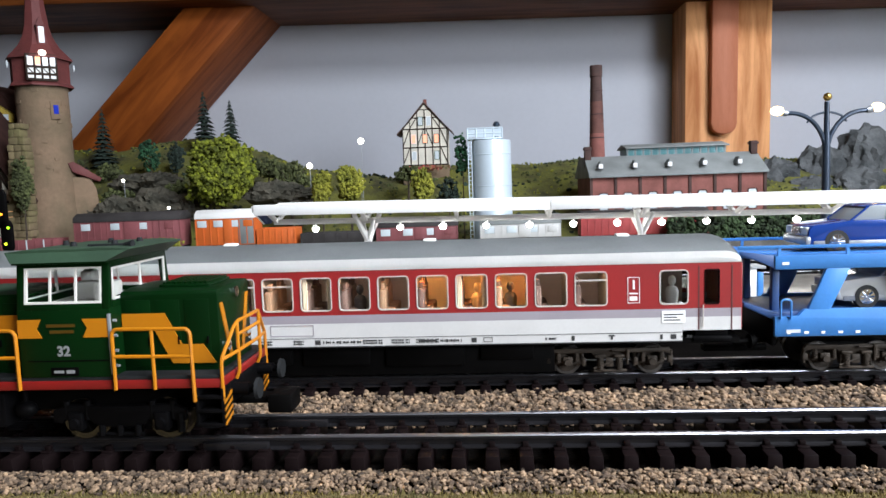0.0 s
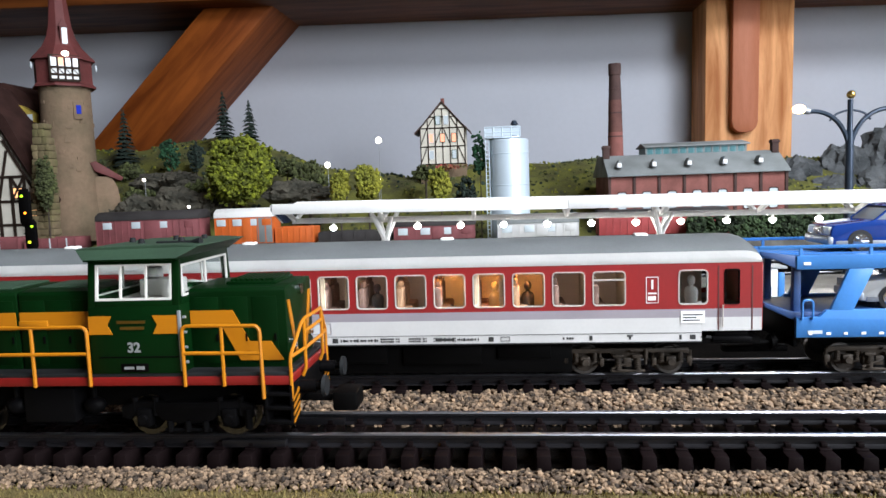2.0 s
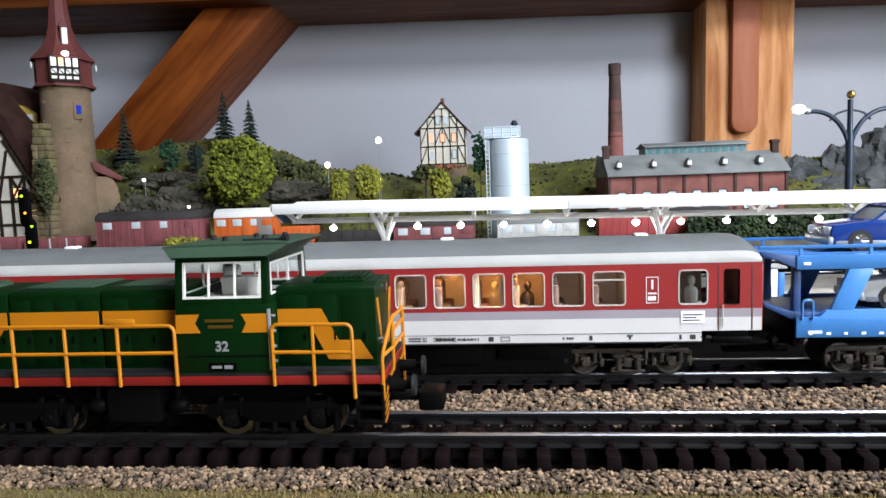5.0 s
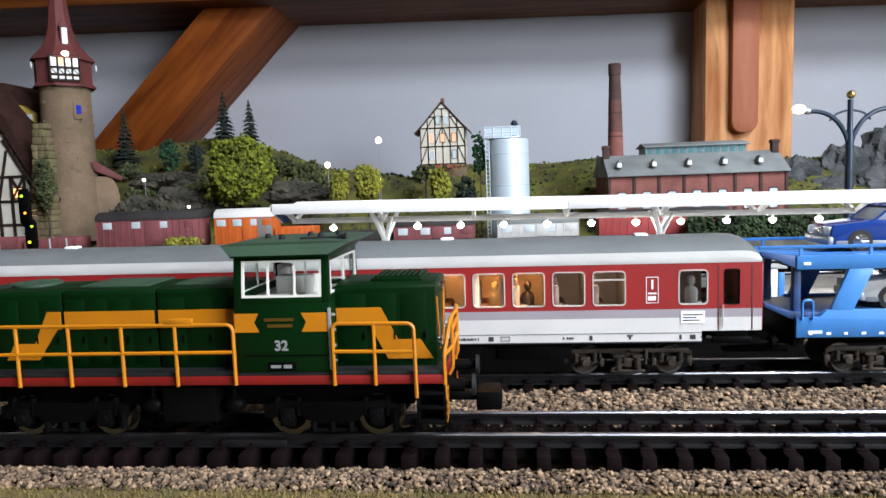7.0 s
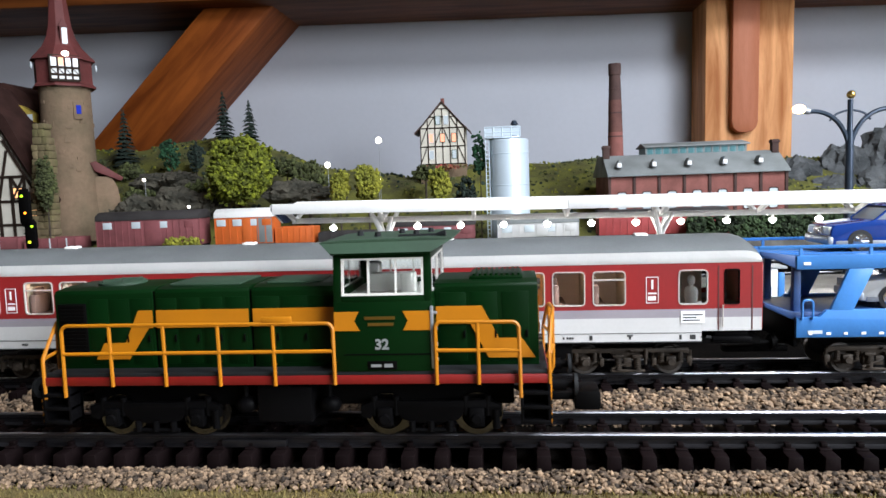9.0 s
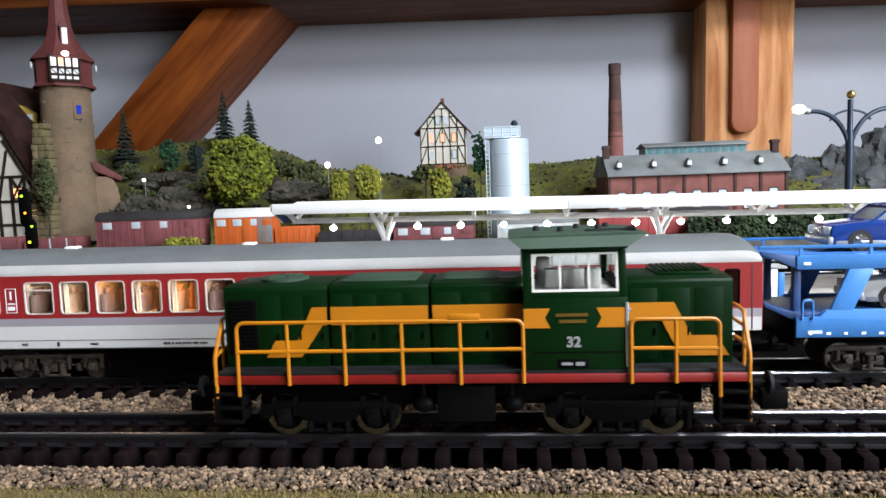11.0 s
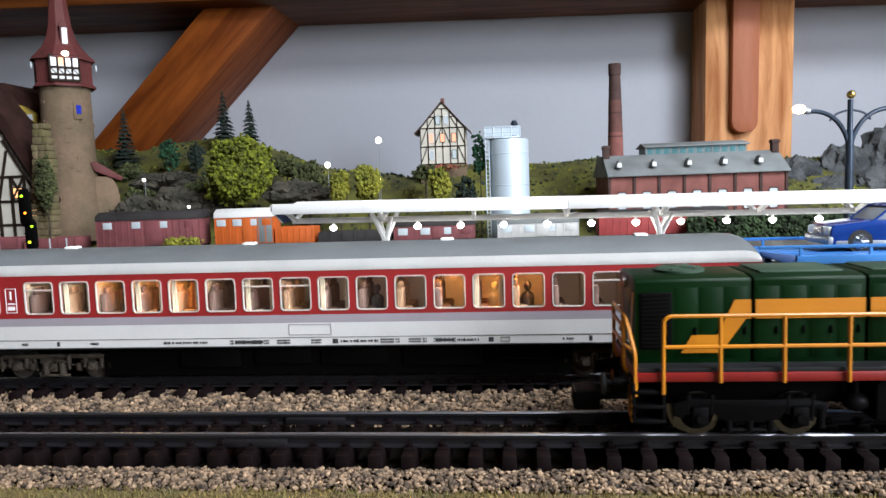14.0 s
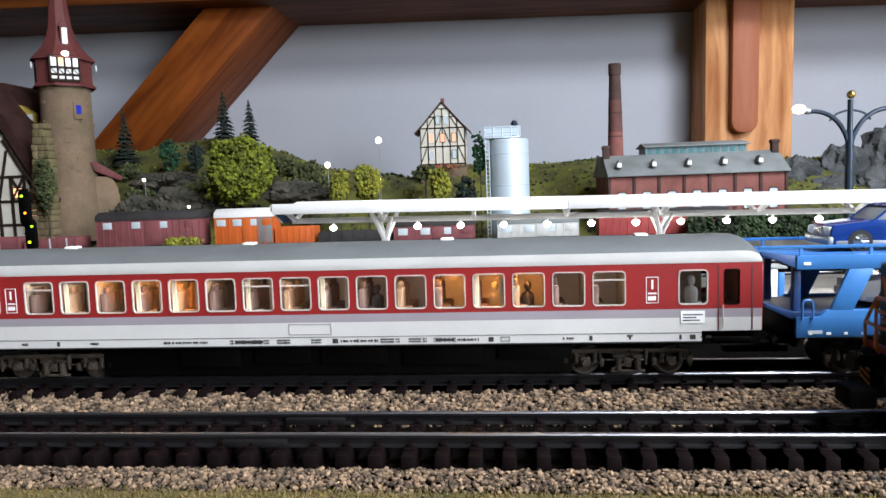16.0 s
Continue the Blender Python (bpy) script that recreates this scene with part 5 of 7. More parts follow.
# ---- station platform and canopy ----
def platform():
    # side walls painted near-black, so the shade behind the coach is in their colour
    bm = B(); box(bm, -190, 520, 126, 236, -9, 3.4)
    solid("platform_wall", bm, M["earth"], "platform side walls coloured near-black for the shade", "platform", kind="structure")
    bm = B(); box(bm, -190, 520, 124, 238, 3.4, 5, 0.3)
    solid("platform", bm, M["platform"], "grey model station platform", "platform", kind="structure")
    t = thing("platform_canopy", (0, 127, 5), "white butterfly station canopy with hanging lamps", "canopy")
    at = site(-1.9, 127, 5)
    t.matrix_world = pose(at.x * MM, at.y * MM, at.z * MM, 0, 0.72, 1.0)
    x0, x1 = -99.5, 520
    for s, nm in ((-1, "front"), (1, "rear")):
        bm = B()
        ya, yb = s * 22, s * 1.5
        prism(bm, [(ya, 68.8), (ya, 69.8), (yb, 66.4), (yb, 65.4)], x0, x1, "x")
        part("roof_plate", bm, M["canopy"], t, "sloping white roof plate")
        for a, b in ((x0, 50.0), (50.4, 250), (250.4, x1)):
            bm = B(); box(bm, a, b, ya - 0.6, ya + 0.6, 64.6, 70.0, 0.2)
            part("fascia", bm, M["canopy"], t)
    bm = B(); box(bm, x0 + 4, x1, -2.2, 2.2, 58.6, 61.4, 0.3)
    part("centre_beam", bm, M["canopy"], t)
    bm = B()
    prism(bm, [(-21.5, 66.5), (-21.5, 69.5), (-1, 66.2), (1, 66.2), (21.5, 69.5), (21.5, 66.5), (3, 59.2), (-3, 59.2)], x0 - 0.4, x0 + 1.0, "x", 0.1)
    part("end_plate", bm, M["canopy_end"], t, "dark blue shaded end plate")
    for s in (-1, 1):
        bm = B()
        prism(bm, [(s * 1.0, 59.2), (s * 4.0, 59.2), (s * 21.8, 66.6), (s * 21.8, 69.4), (s * 18.0, 68.6)], x0 - 1.2, x0 - 0.5, "x", 0.1)
        part("end_trim", bm, M["canopy"], t)
    x = -94.0
    while x < 480:
        for s in (-1, 1):
            bm = B(); prism(bm, [(s * 1.5, 59.4), (s * 1.5, 61.6), (s * 21.6, 69.0), (s * 21.6, 66.4)], x - 0.9, x + 0.9, "x", 0.1)
            part("rib", bm, M["canopy"], t)
        x += 48.4
    for x in (-45.0, 100.0, 245.0, 390.0):
        bm = B()
        prism(bm, [(-2.2, 16.8), (2.2, 16.8), (2.0, 50), (-2.0, 50)], -1.6, 1.6, "y", 0.3)
        for v in bm.verts:
            v.co.x += x
        rod(bm, (x, 0, 49), (x - 5.5, -9, 63.5), 1.5, 1.2, 8); rod(bm, (x, 0, 49), (x + 5.5, 9, 63.5), 1.5, 1.2, 8)
        rod(bm, (x, 0, 49), (x - 4.5, 7, 61.5), 1.3, 1.0, 8); rod(bm, (x, 0, 49), (x + 4.5, -7, 61.5), 1.3, 1.0, 8)
        part("canopy_post", bm, M["canopy"], t, "branching white post")
    for i in range(24):
        x = -73.2 + i * 22.9
        if i == 1:
            continue
        bm = B(); lathe(bm, [(0.5, 4.4), (0.6, 2.6), (2.0, 1.9), (2.1, 1.6)], (x, -1.0, 55.2), 14)
        sh = part("lamp_shade", bm, M["canopy"], t)
        bm = B(); ball(bm, (x, -1.0, 56.2), 1.75, 2)
        part("lamp_bulb", bm, M["lampglow"], sh, "glowing white lamp bulb")


def kiosk():
    t = thing("platform_kiosk", (142, 112, 5), "small white platform kiosk with blue corner trim", "kiosk")
    bm = B(); box(bm, -7, 5, -5, 5, 15.5, 31, 0.5)
    bd = part("body", bm, M["white"], t)
    bm = B(); box(bm, 5, 8, -5.4, -2, 15.5, 29, 0.4)
    part("corner_trim", bm, M["blue"], bd)
    bm = ring(B(), -5, 1, 18, 26, 2.6, 0.8, -5.6, -4.9, 4)
    part("round_sign", bm, M["bluedark"], bd)
    bm = B(); box(bm, -8, 9, -6, 6, 31, 32.2, 0.3)
    part("roof", bm, M["coach_roof"], t)
    for x in (60, 200, 280):
        t = thing("platform_bench", (x, 118, 20.9 + x * 0.0054), "small brown wooden platform bench", "bench", "platform benches")
        bm = B(); box(bm, -11, 11, -2.5, 2.5, 4.6, 5.4, 0.2)
        part("seat", bm, M["bench"], t)
        bm = B(); box(bm, -11, 11, 2.2, 2.9, 6, 10.5, 0.2)
        part("backrest", bm, M["bench"], t)
        for u in (-9, 9):
            bm = B(); box(bm, u - 0.5, u + 0.5, -2.2, 2.9, 0, 6.2, 0.1)
            part("leg", bm, M["black"], t)


M["bench"] = mat("bench_wood", (0.34, 0.20, 0.08), 0.7, var=0.15)
kiosk()
M["canopy_end"] = mat("canopy_end_blue", (0.02, 0.04, 0.12), 0.6, var=0.1)
platform()


# ---- ballast ----
def stones(name, count, place, label, rmin=0.42, rmax=0.95):
    rng = np.random.default_rng(11)
    b = bmesh.new()
    bmesh.ops.create_icosphere(b, subdivisions=1, radius=1.0)
    base = np.array([v.co[:] for v in b.verts])
    faces = np.array([[v.index for v in f.verts] for f in b.faces])
    b.free()
    V, F = [], []
    for i in range(count):
        x, y, z = place(rng)
        r = rng.uniform(rmin, rmax)
        q = base * rng.uniform(0.65, 1.2, (len(base), 1)) * np.array([rng.uniform(0.8, 1.35), rng.uniform(0.7, 1.1), rng.uniform(0.6, 0.95)]) * r
        a = rng.uniform(0, 2 * math.pi)
        c, s = math.cos(a), math.sin(a)
        q = q @ np.array([[c, -s, 0], [s, c, 0], [0, 0, 1]])
        F.append(faces + len(V) * len(base))
        V.append((q + np.array([x, y, z])) * MM)
    me = bpy.data.meshes.new(name)
    me.from_pydata(np.concatenate(V).tolist(), [], np.concatenate(F).tolist())
    me.materials.append(M["stone"] if "dark" not in label else M["stone_shade"])
    return tagged(new(name, me), label, "gravel", kind="stuff")


# darker copy of the ballast, with the shade under the coach in its colour
M["stone_shade"] = mat("shaded_ballast_stone", (0.035, 0.028, 0.022), 0.9, var=0.2, scale=300, fine=1500, bump=0.3, island=0.5, spec=0.15)


def bed(y0, y1, crown, base, x0, x1):
    def place(rng):
        x, y = rng.uniform(x0, x1), rng.uniform(y0, y1)
        u = (y - y0) / (y1 - y0)
        return x, y, base + crown * math.sin(math.pi * min(1, max(0, u))) ** 0.7 + rng.uniform(-0.5, 0.5)
    return place


def slope_bed(y0, y1, z0, z1, x0, x1):
    """Ballast shoulder that climbs unevenly towards the rear track."""
    def place(rng):
        x, y = rng.uniform(x0, x1), rng.uniform(y0, y1)
        u = (y - y0) / (y1 - y0)
        heap = 0.8 * noise.noise(Vector((x * 0.05, y * 0.06, 2.0)))
        return x, y, z0 + (z1 - z0) * math.sin(math.pi / 2 * u) + heap * u + rng.uniform(-0.6, 0.6)
    return place


def blades(name, count, x0, x1, y0, y1, z, hmin, hmax, material, label):
    rng = np.random.default_rng(3)
    x, y, a = rng.uniform(x0, x1, count), rng.uniform(y0, y1, count), rng.uniform(0, 6.3, count)
    h, w = rng.uniform(hmin, hmax, count), rng.uniform(0.12, 0.3, count)
    lean = rng.uniform(-0.8, 0.8, (count, 2))
    V = np.zeros((count, 3, 3))
    V[:, 0] = np.stack([x - w * np.cos(a), y - w * np.sin(a), np.full(count, z)], 1)
    V[:, 1] = np.stack([x + w * np.cos(a), y + w * np.sin(a), np.full(count, z)], 1)
    V[:, 2] = np.stack([x + lean[:, 0], y + lean[:, 1], z + h], 1)
    me = bpy.data.meshes.new(name)
    me.from_pydata((V.reshape(-1, 3) * MM).tolist(), [], np.arange(count * 3).reshape(-1, 3).tolist())
    me.materials.append(material)
    return tagged(new(name, me), label, "grass", kind="stuff")


M["blade"] = mat("grass_fibre", (0.20, 0.14, 0.042), 0.9, var=0.2, scale=90, island=0.45, c2=(0.10, 0.09, 0.03))
blades("grass_fibres", 12000, -150, 150, -46, -25.5, -8.2, 0.7, 1.8, M["blade"], "short olive grass fibres beside the ballast")
stones("front_ballast", 5600, bed(-27.5, -14.8, 1.0, -7.9, -150, 150), "grey-brown gravel ballast beside the front track")
stones("middle_ballast", 13500, slope_bed(20.5, 40.5, -8.4, -4.0, -215, 215), "grey-brown gravel ballast between the tracks", 0.4, 1.25)
stones("rear_ballast", 3500, bed(38, 84, 0.3, -8.2, -230, 230), "gravel under the rear track, its dark colour standing for shade")


# ---- landscape: trees and bushes ----
def clumps(out, n, c, rx, ry, rz, r, rng, shell=0.55):
    """Adds n rough foliage clumps (centre, radii) to the list out."""
    for i in range(n):
        while True:
            p = Vector((rng.uniform(-1, 1), rng.uniform(-1, 1), rng.uniform(-1, 1)))
            if shell < p.length < 1:
                break
        k = 1 + 0.34 * noise.noise(p * 2.3 + Vector(c) * 0.01)
        out.append((c[0] + p.x * rx * k, c[1] + p.y * ry * k, c[2] + p.z * rz * k, r * rng.uniform(0.6, 1.25)))
    return out


def clump_mesh(name, items, material, seed=1, jitter=0.34):
    rng = np.random.default_rng(seed)
    b = bmesh.new()
    bmesh.ops.create_icosphere(b, subdivisions=1, radius=1.0)
    base = np.array([v.co[:] for v in b.verts])
    faces = np.array([[v.index for v in f.verts] for f in b.faces])
    b.free()
    P = np.array(items)
    n, k = len(P), len(base)
    scale = rng.uniform(0.6, 1.3, (n, 1, 3)) * P[:, None, 3:4]
    V = base[None] * scale + rng.uniform(-1, 1, (n, k, 3)) * P[:, None, 3:4] * jitter + P[:, None, :3]
    F = faces[None] + (np.arange(n) * k)[:, None, None]
    me = bpy.data.meshes.new(name)
    me.from_pydata((V.reshape(-1, 3) * MM).tolist(), [], F.reshape(-1, 3).tolist())
    me.materials.append(material)
    return me


def leaf_tree(x, y, top, width, crown_h, material, label, seed, name="tree", n=420, r=3.0, lobes=6):
    rng = random.Random(seed)
    g = ground_z(x, y)
    t = thing(name, (x, y, g), label, "tree" if name == "tree" else "bush")
    h = top - g
    cz = h - crown_h / 2
    bm = B()
    rod(bm, (0, 0, -2), (0.5, 0, max(2, h - crown_h * 0.5)), width * 0.045, width * 0.025, 8)
    for k in range(6):
        a = k * 1.05 + rng.uniform(-0.3, 0.3)
        rod(bm, (0, 0, max(1, h - crown_h * 0.85)), (width * 0.3 * math.cos(a), width * 0.3 * math.sin(a), cz + crown_h * rng.uniform(-0.1, 0.3)), width * 0.02, width * 0.008, 6)
    part("trunk", bm, M["bark"], t)
    items = clumps([], n // 2, (0, 0, cz), width * 0.40, width * 0.34, crown_h * 0.42, r, rng)
    for k in range(lobes):
        a = k * 2 * math.pi / lobes + rng.uniform(-0.4, 0.4)
        q = rng.uniform(0.16, 0.32)
        clumps(items, n // (2 * lobes), (width * q * math.cos(a), width * 0.2 * math.sin(a), cz + crown_h * rng.uniform(-0.25, 0.28)), width * 0.2, width * 0.2, crown_h * 0.22, r, rng, 0.3)
    o = new("crown", clump_mesh("crown", items, material, seed))
    o.parent = t
    return t


def conifer(x, y, top, width, material, label, seed, height=None):
    rng = random.Random(seed)
    g = ground_z(x, y)
    h = top - g if height is None else height
    g = top - h
    t = thing("fir_tree", (x, y, g), label, "tree")
    part("trunk", rod(B(), (0, 0, -3), (0, 0, h * 0.92), width * 0.05, 0.3, 7), M["bark"], t)
    bm = B()
    tiers = max(7, int(h / 6))
    for k in range(tiers):
        u = k / tiers
        z = h * (0.1 + 0.9 * u)
        rr = width * 0.5 * (1 - u) ** 0.85 + 0.6
        nb = max(6, int(15 * (1 - u) + 4))
        for i in range(nb):
            a = 2 * math.pi * (i + rng.random() * 0.7) / nb
            q = rr * rng.uniform(0.75, 1.12)
            p0 = Vector((0, 0, z + h / tiers * 0.6))
            p1 = Vector((q * math.cos(a), q * math.sin(a), z - h / tiers * rng.uniform(0.2, 0.7)))
            side = Vector((-math.sin(a), math.cos(a), 0)) * q * 0.28
            mid = p0.lerp(p1, 0.6)
            vs = [bm.verts.new(v) for v in (p0, mid + side, p1, mid - side, mid + Vector((0, 0, 1.2)))]
            for f in ((0, 1, 4), (1, 2, 4), (2, 3, 4), (3, 0, 4), (0, 3, 1), (3, 2, 1)):
                bm.faces.new([vs[j] for j in f])
    part("crown", bm, material, t, smooth=10)
    return t


M["darkwall"] = mat("retaining_stone", (0.12, 0.115, 0.105), 0.9, var=0.3, scale=50, fine=300, bump=0.6, c2=(0.05, 0.047, 0.042), dist=0.001)
M["hedge"] = mat("hedge_foliage", (0.035, 0.062, 0.022), 0.9, var=0.3, scale=60, fine=700, bump=0.5, island=0.4)


def woods():
    leaf_tree(-268, 430, 188, 92, 88, M["leaf"], "bright green bushy model tree behind the wagons", 1, n=5200, r=2.3, lobes=11)
    leaf_tree(-146, 410, 137, 26, 40, M["leafyel"], "small yellow-green model tree", 2, n=900, r=1.7)
    leaf_tree(-114, 410, 143, 34, 46, M["leafyel"], "yellow-green model tree on the slope", 3, n=1100, r=1.7)
    leaf_tree(-33, 410, 138, 26, 42, M["leafyel"], "small yellow-green model tree", 4, n=900, r=1.7)
    leaf_tree(-204, 480, 162, 60, 42, M["leafolive"], "olive green bushy model shrub", 5, "bush", n=360, r=2.6)
    leaf_tree(-240, 500, 172, 40, 30, M["leafolive"], "dark olive model shrub", 6, "bush", n=240, r=2.4)
    leaf_tree(11, 415, 180, 18, 56, M["needlegreen"], "slim green model tree beside the silo", 7, n=220, r=1.8)
    leaf_tree(-5, 420, 128, 30, 36, M["needle"], "dark green model shrub beside the silo", 8, "bush", n=220, r=2.2)
    leaf_tree(-398, 500, 202, 28, 46, M["needlegreen"], "rounded blue-green model tree", 9, n=260, r=2.0)
    leaf_tree(-366, 505, 198, 26, 44, M["needle"], "dark green model tree", 10, n=240, r=2.0)
    leaf_tree(-461, 378, 160, 24, 66, M["leafolive"], "climbing dark greenery at the tower's foot", 11, "bush", n=900, r=1.7)
    leaf_tree(-420, 470, 135, 60, 34, M["leafolive"], "olive shrub on the terrace", 12, "bush", n=300, r=2.6)
    leaf_tree(-352, 470, 140, 50, 34, M["leafolive"], "olive shrub on the terrace", 13, "bush", n=300, r=2.6)
    leaf_tree(-470, 520, 176, 40, 30, M["leafolive"], "olive shrub on the hill", 14, "bush", n=240, r=2.6)
    leaf_tree(-302, 362, 66, 46, 14, M["leafyel"], "low yellowish shrub beside the wagons", 15, "bush", n=200, r=1.8)
    rng = random.Random(77)
    items = [(rng.uniform(-130, 130), rng.uniform(-7, 7), rng.uniform(0, 27 + 2 * math.sin(k * 0.3)), rng.uniform(1.2, 2.4)) for k in range(5200)]
    hedge = new("hedge", clump_mesh("hedge", items, M["hedge"], 16))
    hedge.matrix_world = Matrix.Translation(site(340, 358, 46) * MM)
    tagged(hedge, "dark green clipped hedge behind the platform", "hedge")
    bm = B(); box(bm, -700, 700, -4, 4, 20, 49, 1.0)
    solid("retaining_wall", bm, M["darkwall"], "grey-brown stone retaining wall below the yard", "wall", (0, 318, 0), kind="structure")
    leaf_tree(-300, 560, 190, 46, 24, M["leafolive"], "olive shrub on the hill", 18, "bush", n=220, r=2.6)
    leaf_tree(-60, 520, 158, 40, 22, M["leafolive"], "olive shrub on the hill", 20, "bush", n=200, r=2.4)
    leaf_tree(60, 560, 168, 60, 22, M["leafyel"], "light shrub on the hill", 21, "bush", n=240, r=2.4)
    conifer(-492, 545, 258, 44, M["needle"], "dark model fir tree on the hill", 31, 92)
    conifer(-346, 545, 276, 42, M["needle"], "dark model fir tree on the hill", 32, 90)
    conifer(-316, 560, 268, 34, M["needle"], "dark model fir tree on the hill", 33, 72)


woods()


def undergrowth():
    for name, m, n, seed, r, label in (("undergrowth", "leafolive", 4200, 41, 2.3, "dark olive undergrowth scattered over the hills"), ("meadow_tufts", "leafyel", 3000, 42, 1.7, "yellow-green tufts scattered over the hills"), ("dark_scrub", "needle", 900, 43, 2.6, "dark green scrub scattered over the hills")):
        rng = random.Random(seed)
        items = []
        for i in range(n):
            x, y = rng.uniform(-700, 640), rng.uniform(415, 640)
            if noise.noise(Vector((x * 0.02, y * 0.03, seed))) > 0.02:
                items.append((*site(x, y, ground_z(x, y) + 0.5), r * rng.uniform(0.5, 1.4)))
        tagged(new(name, clump_mesh(name, items, M[m], seed)), label, "undergrowth", kind="stuff")


undergrowth()


def boulders():
    rng = random.Random(5)
    for k, (x, y, z, sx, sz) in enumerate(((440, 560, 128, 60, 46), (505, 565, 138, 55, 58), (560, 560, 150, 60, 78), (620, 560, 150, 60, 80), (470, 540, 105, 60, 40), (540, 540, 110, 70, 46), (-405, 445, 102, 40, 30), (-360, 448, 108, 46, 34), (-320, 450, 104, 36, 26), (-440, 450, 98, 30, 24), (-375, 480, 140, 40, 22), (-412, 485, 140, 40, 20), (-215, 455, 118, 60, 26), (-175, 450, 112, 40, 20))):
        bm = B()
        bmesh.ops.create_icosphere(bm, subdivisions=4, radius=1.0)
        for v in bm.verts:
            p = v.co.copy()
            brown = k in range(6, 14)
            d = 1 + 0.28 * noise.noise(p * 2.1 + Vector((k * 7, 0, 0))) + 0.16 * noise.noise(Vector((p.x * 7, p.y * 7, p.z * 2)) + Vector((k, 5, 0))) + 0.12 * abs(noise.noise(Vector((p.x * 12, p.y * 12, p.z * 3)))) + 0.07 * noise.noise(p * 14)
            v.co = Vector((p.x * sx * 0.6 * d, p.y * 26 * d, p.z * sz * 0.6 * d))
        solid("rock", bm, M["rockbrown" if brown else "rock"], "weathered model rock on the hillside", "rock", (x, y, z), smooth=25, rz=rng.uniform(-12, 12))


boulders()


# ---- half-timbered houses ----
def timber_beam(bm, a, b, w, y, d):
    a, b = Vector((a[0], 0, a[1])), Vector((b[0], 0, b[1]))
    u = (b - a).normalized()
    n = Vector((-u.z, 0, u.x)) * w / 2
    vs = []
    for yy in (y - d, y + d):
        vs.append([bm.verts.new((p.x, yy, p.z)) for p in (a + n, b + n, b - n, a - n)])
    f, g = vs
    bm.faces.new(f); bm.faces.new(g[::-1])
    for i in range(4):
        bm.faces.new((f[i], g[i], g[(i + 1) % 4], f[(i + 1) % 4]))


def timber_house(at, w, d, eave, ridge, over, label, lit=()):
    """Gable faces the viewer; z from the ground of the house."""
    t = thing("timber_house", at, label, "house")
    h = w / 2
    bm = B(); prism(bm, [(-h, -25), (h, -25), (h, eave), (0, ridge - 2), (-h, eave)], 0, d, "y")
    wl = part("wall", bm, M["plaster"], t, "cream plaster walls")
    bm = B(); box(bm, -h - 0.4, h + 0.4, -0.5, d + 0.5, -26, eave * 0.12, 0.2)
    part("stone_base", bm, M["towerstone"], wl)
    for s in (-1, 1):
        k = (ridge - eave) / h
        bm = B(); prism(bm, [(0, ridge + 1), (0, ridge - 1.5), (s * (h + over), eave - over * k * 0.75 - 1.5), (s * (h + over), eave - over * k * 0.75 + 0.8), (s * h * 0.85, eave + h * 0.15 * k + 1)], -3, d + 3, "y")
        part("roof", bm, M["house_roof"], t, "brown tiled roof slope")
    floors = [eave * 0.12, eave * 0.55, eave]
    def beam(a, b, ww=1.5):
        bm = B(); timber_beam(bm, a, b, ww, -0.35, 0.5)
        part("timber", bm, M["timber"], wl)
    for z in floors:
        beam((-h, z), (h, z), 1.7)
    zz = eave + (ridge - eave) * 0.42
    beam((-h * 0.58, zz), (h * 0.58, zz))
    zz2 = eave + (ridge - eave) * 0.72
    beam((-h * 0.28, zz2), (h * 0.28, zz2), 1.2)
    for i in range(7):
        x = -h + 0.8 + i * (w - 1.6) / 6
        beam((x, floors[0]), (x, eave), 1.3)
        lim = ridge - 2 - (ridge - eave) * abs(x) / h
        if lim > eave + 3:
            beam((x, eave), (x, min(lim, zz2)), 1.2)
    for s in (-1, 1):
        beam((s * h, floors[0]), (s * h * 0.68, floors[1]), 1.2)
        beam((s * h, floors[1]), (s * h * 0.68, eave), 1.2)
        beam((s * h * 0.68, eave), (s * h * 0.36, zz), 1.2)
        beam((s * h, eave), (0, ridge - 2), 1.6)
        beam((s * h * 0.36, floors[1]), (s * h * 0.05, eave), 1.0)
    wins = [(-0.5, 0), (0.5, 0), (0.0, 1), (-0.5, 1), (0.5, 1), (-0.18, 2), (0.18, 2)]
    for k, (u, f) in enumerate(wins):
        z0 = (floors[0] + 0.12 * eave, floors[1] + 0.10 * eave, eave + (ridge - eave) * 0.12)[f]
        ww, hh = w * 0.11, eave * 0.22
        bm = ring(B(), u * h - ww / 2, u * h + ww / 2, z0, z0 + hh, 0.1, 0.7, -1.2, 0.2, 1)
        fr = part("window", bm, M["window_green"] if k % 3 else M["white"], wl)
        bm = B(); box(bm, u * h - ww / 2 + 0.5, u * h + ww / 2 - 0.5, -0.9, -0.6, z0 + 0.5, z0 + hh - 0.5)
        part("pane", bm, M["pinkglow"] if k in lit else M["palepane"], fr)
    bm = B(); box(bm, -2.5, 2.5, d * 0.4, d * 0.4 + 5, ridge - 6, ridge + 6, 0.3)
    part("chimney", bm, M["brick"], t)
    return t


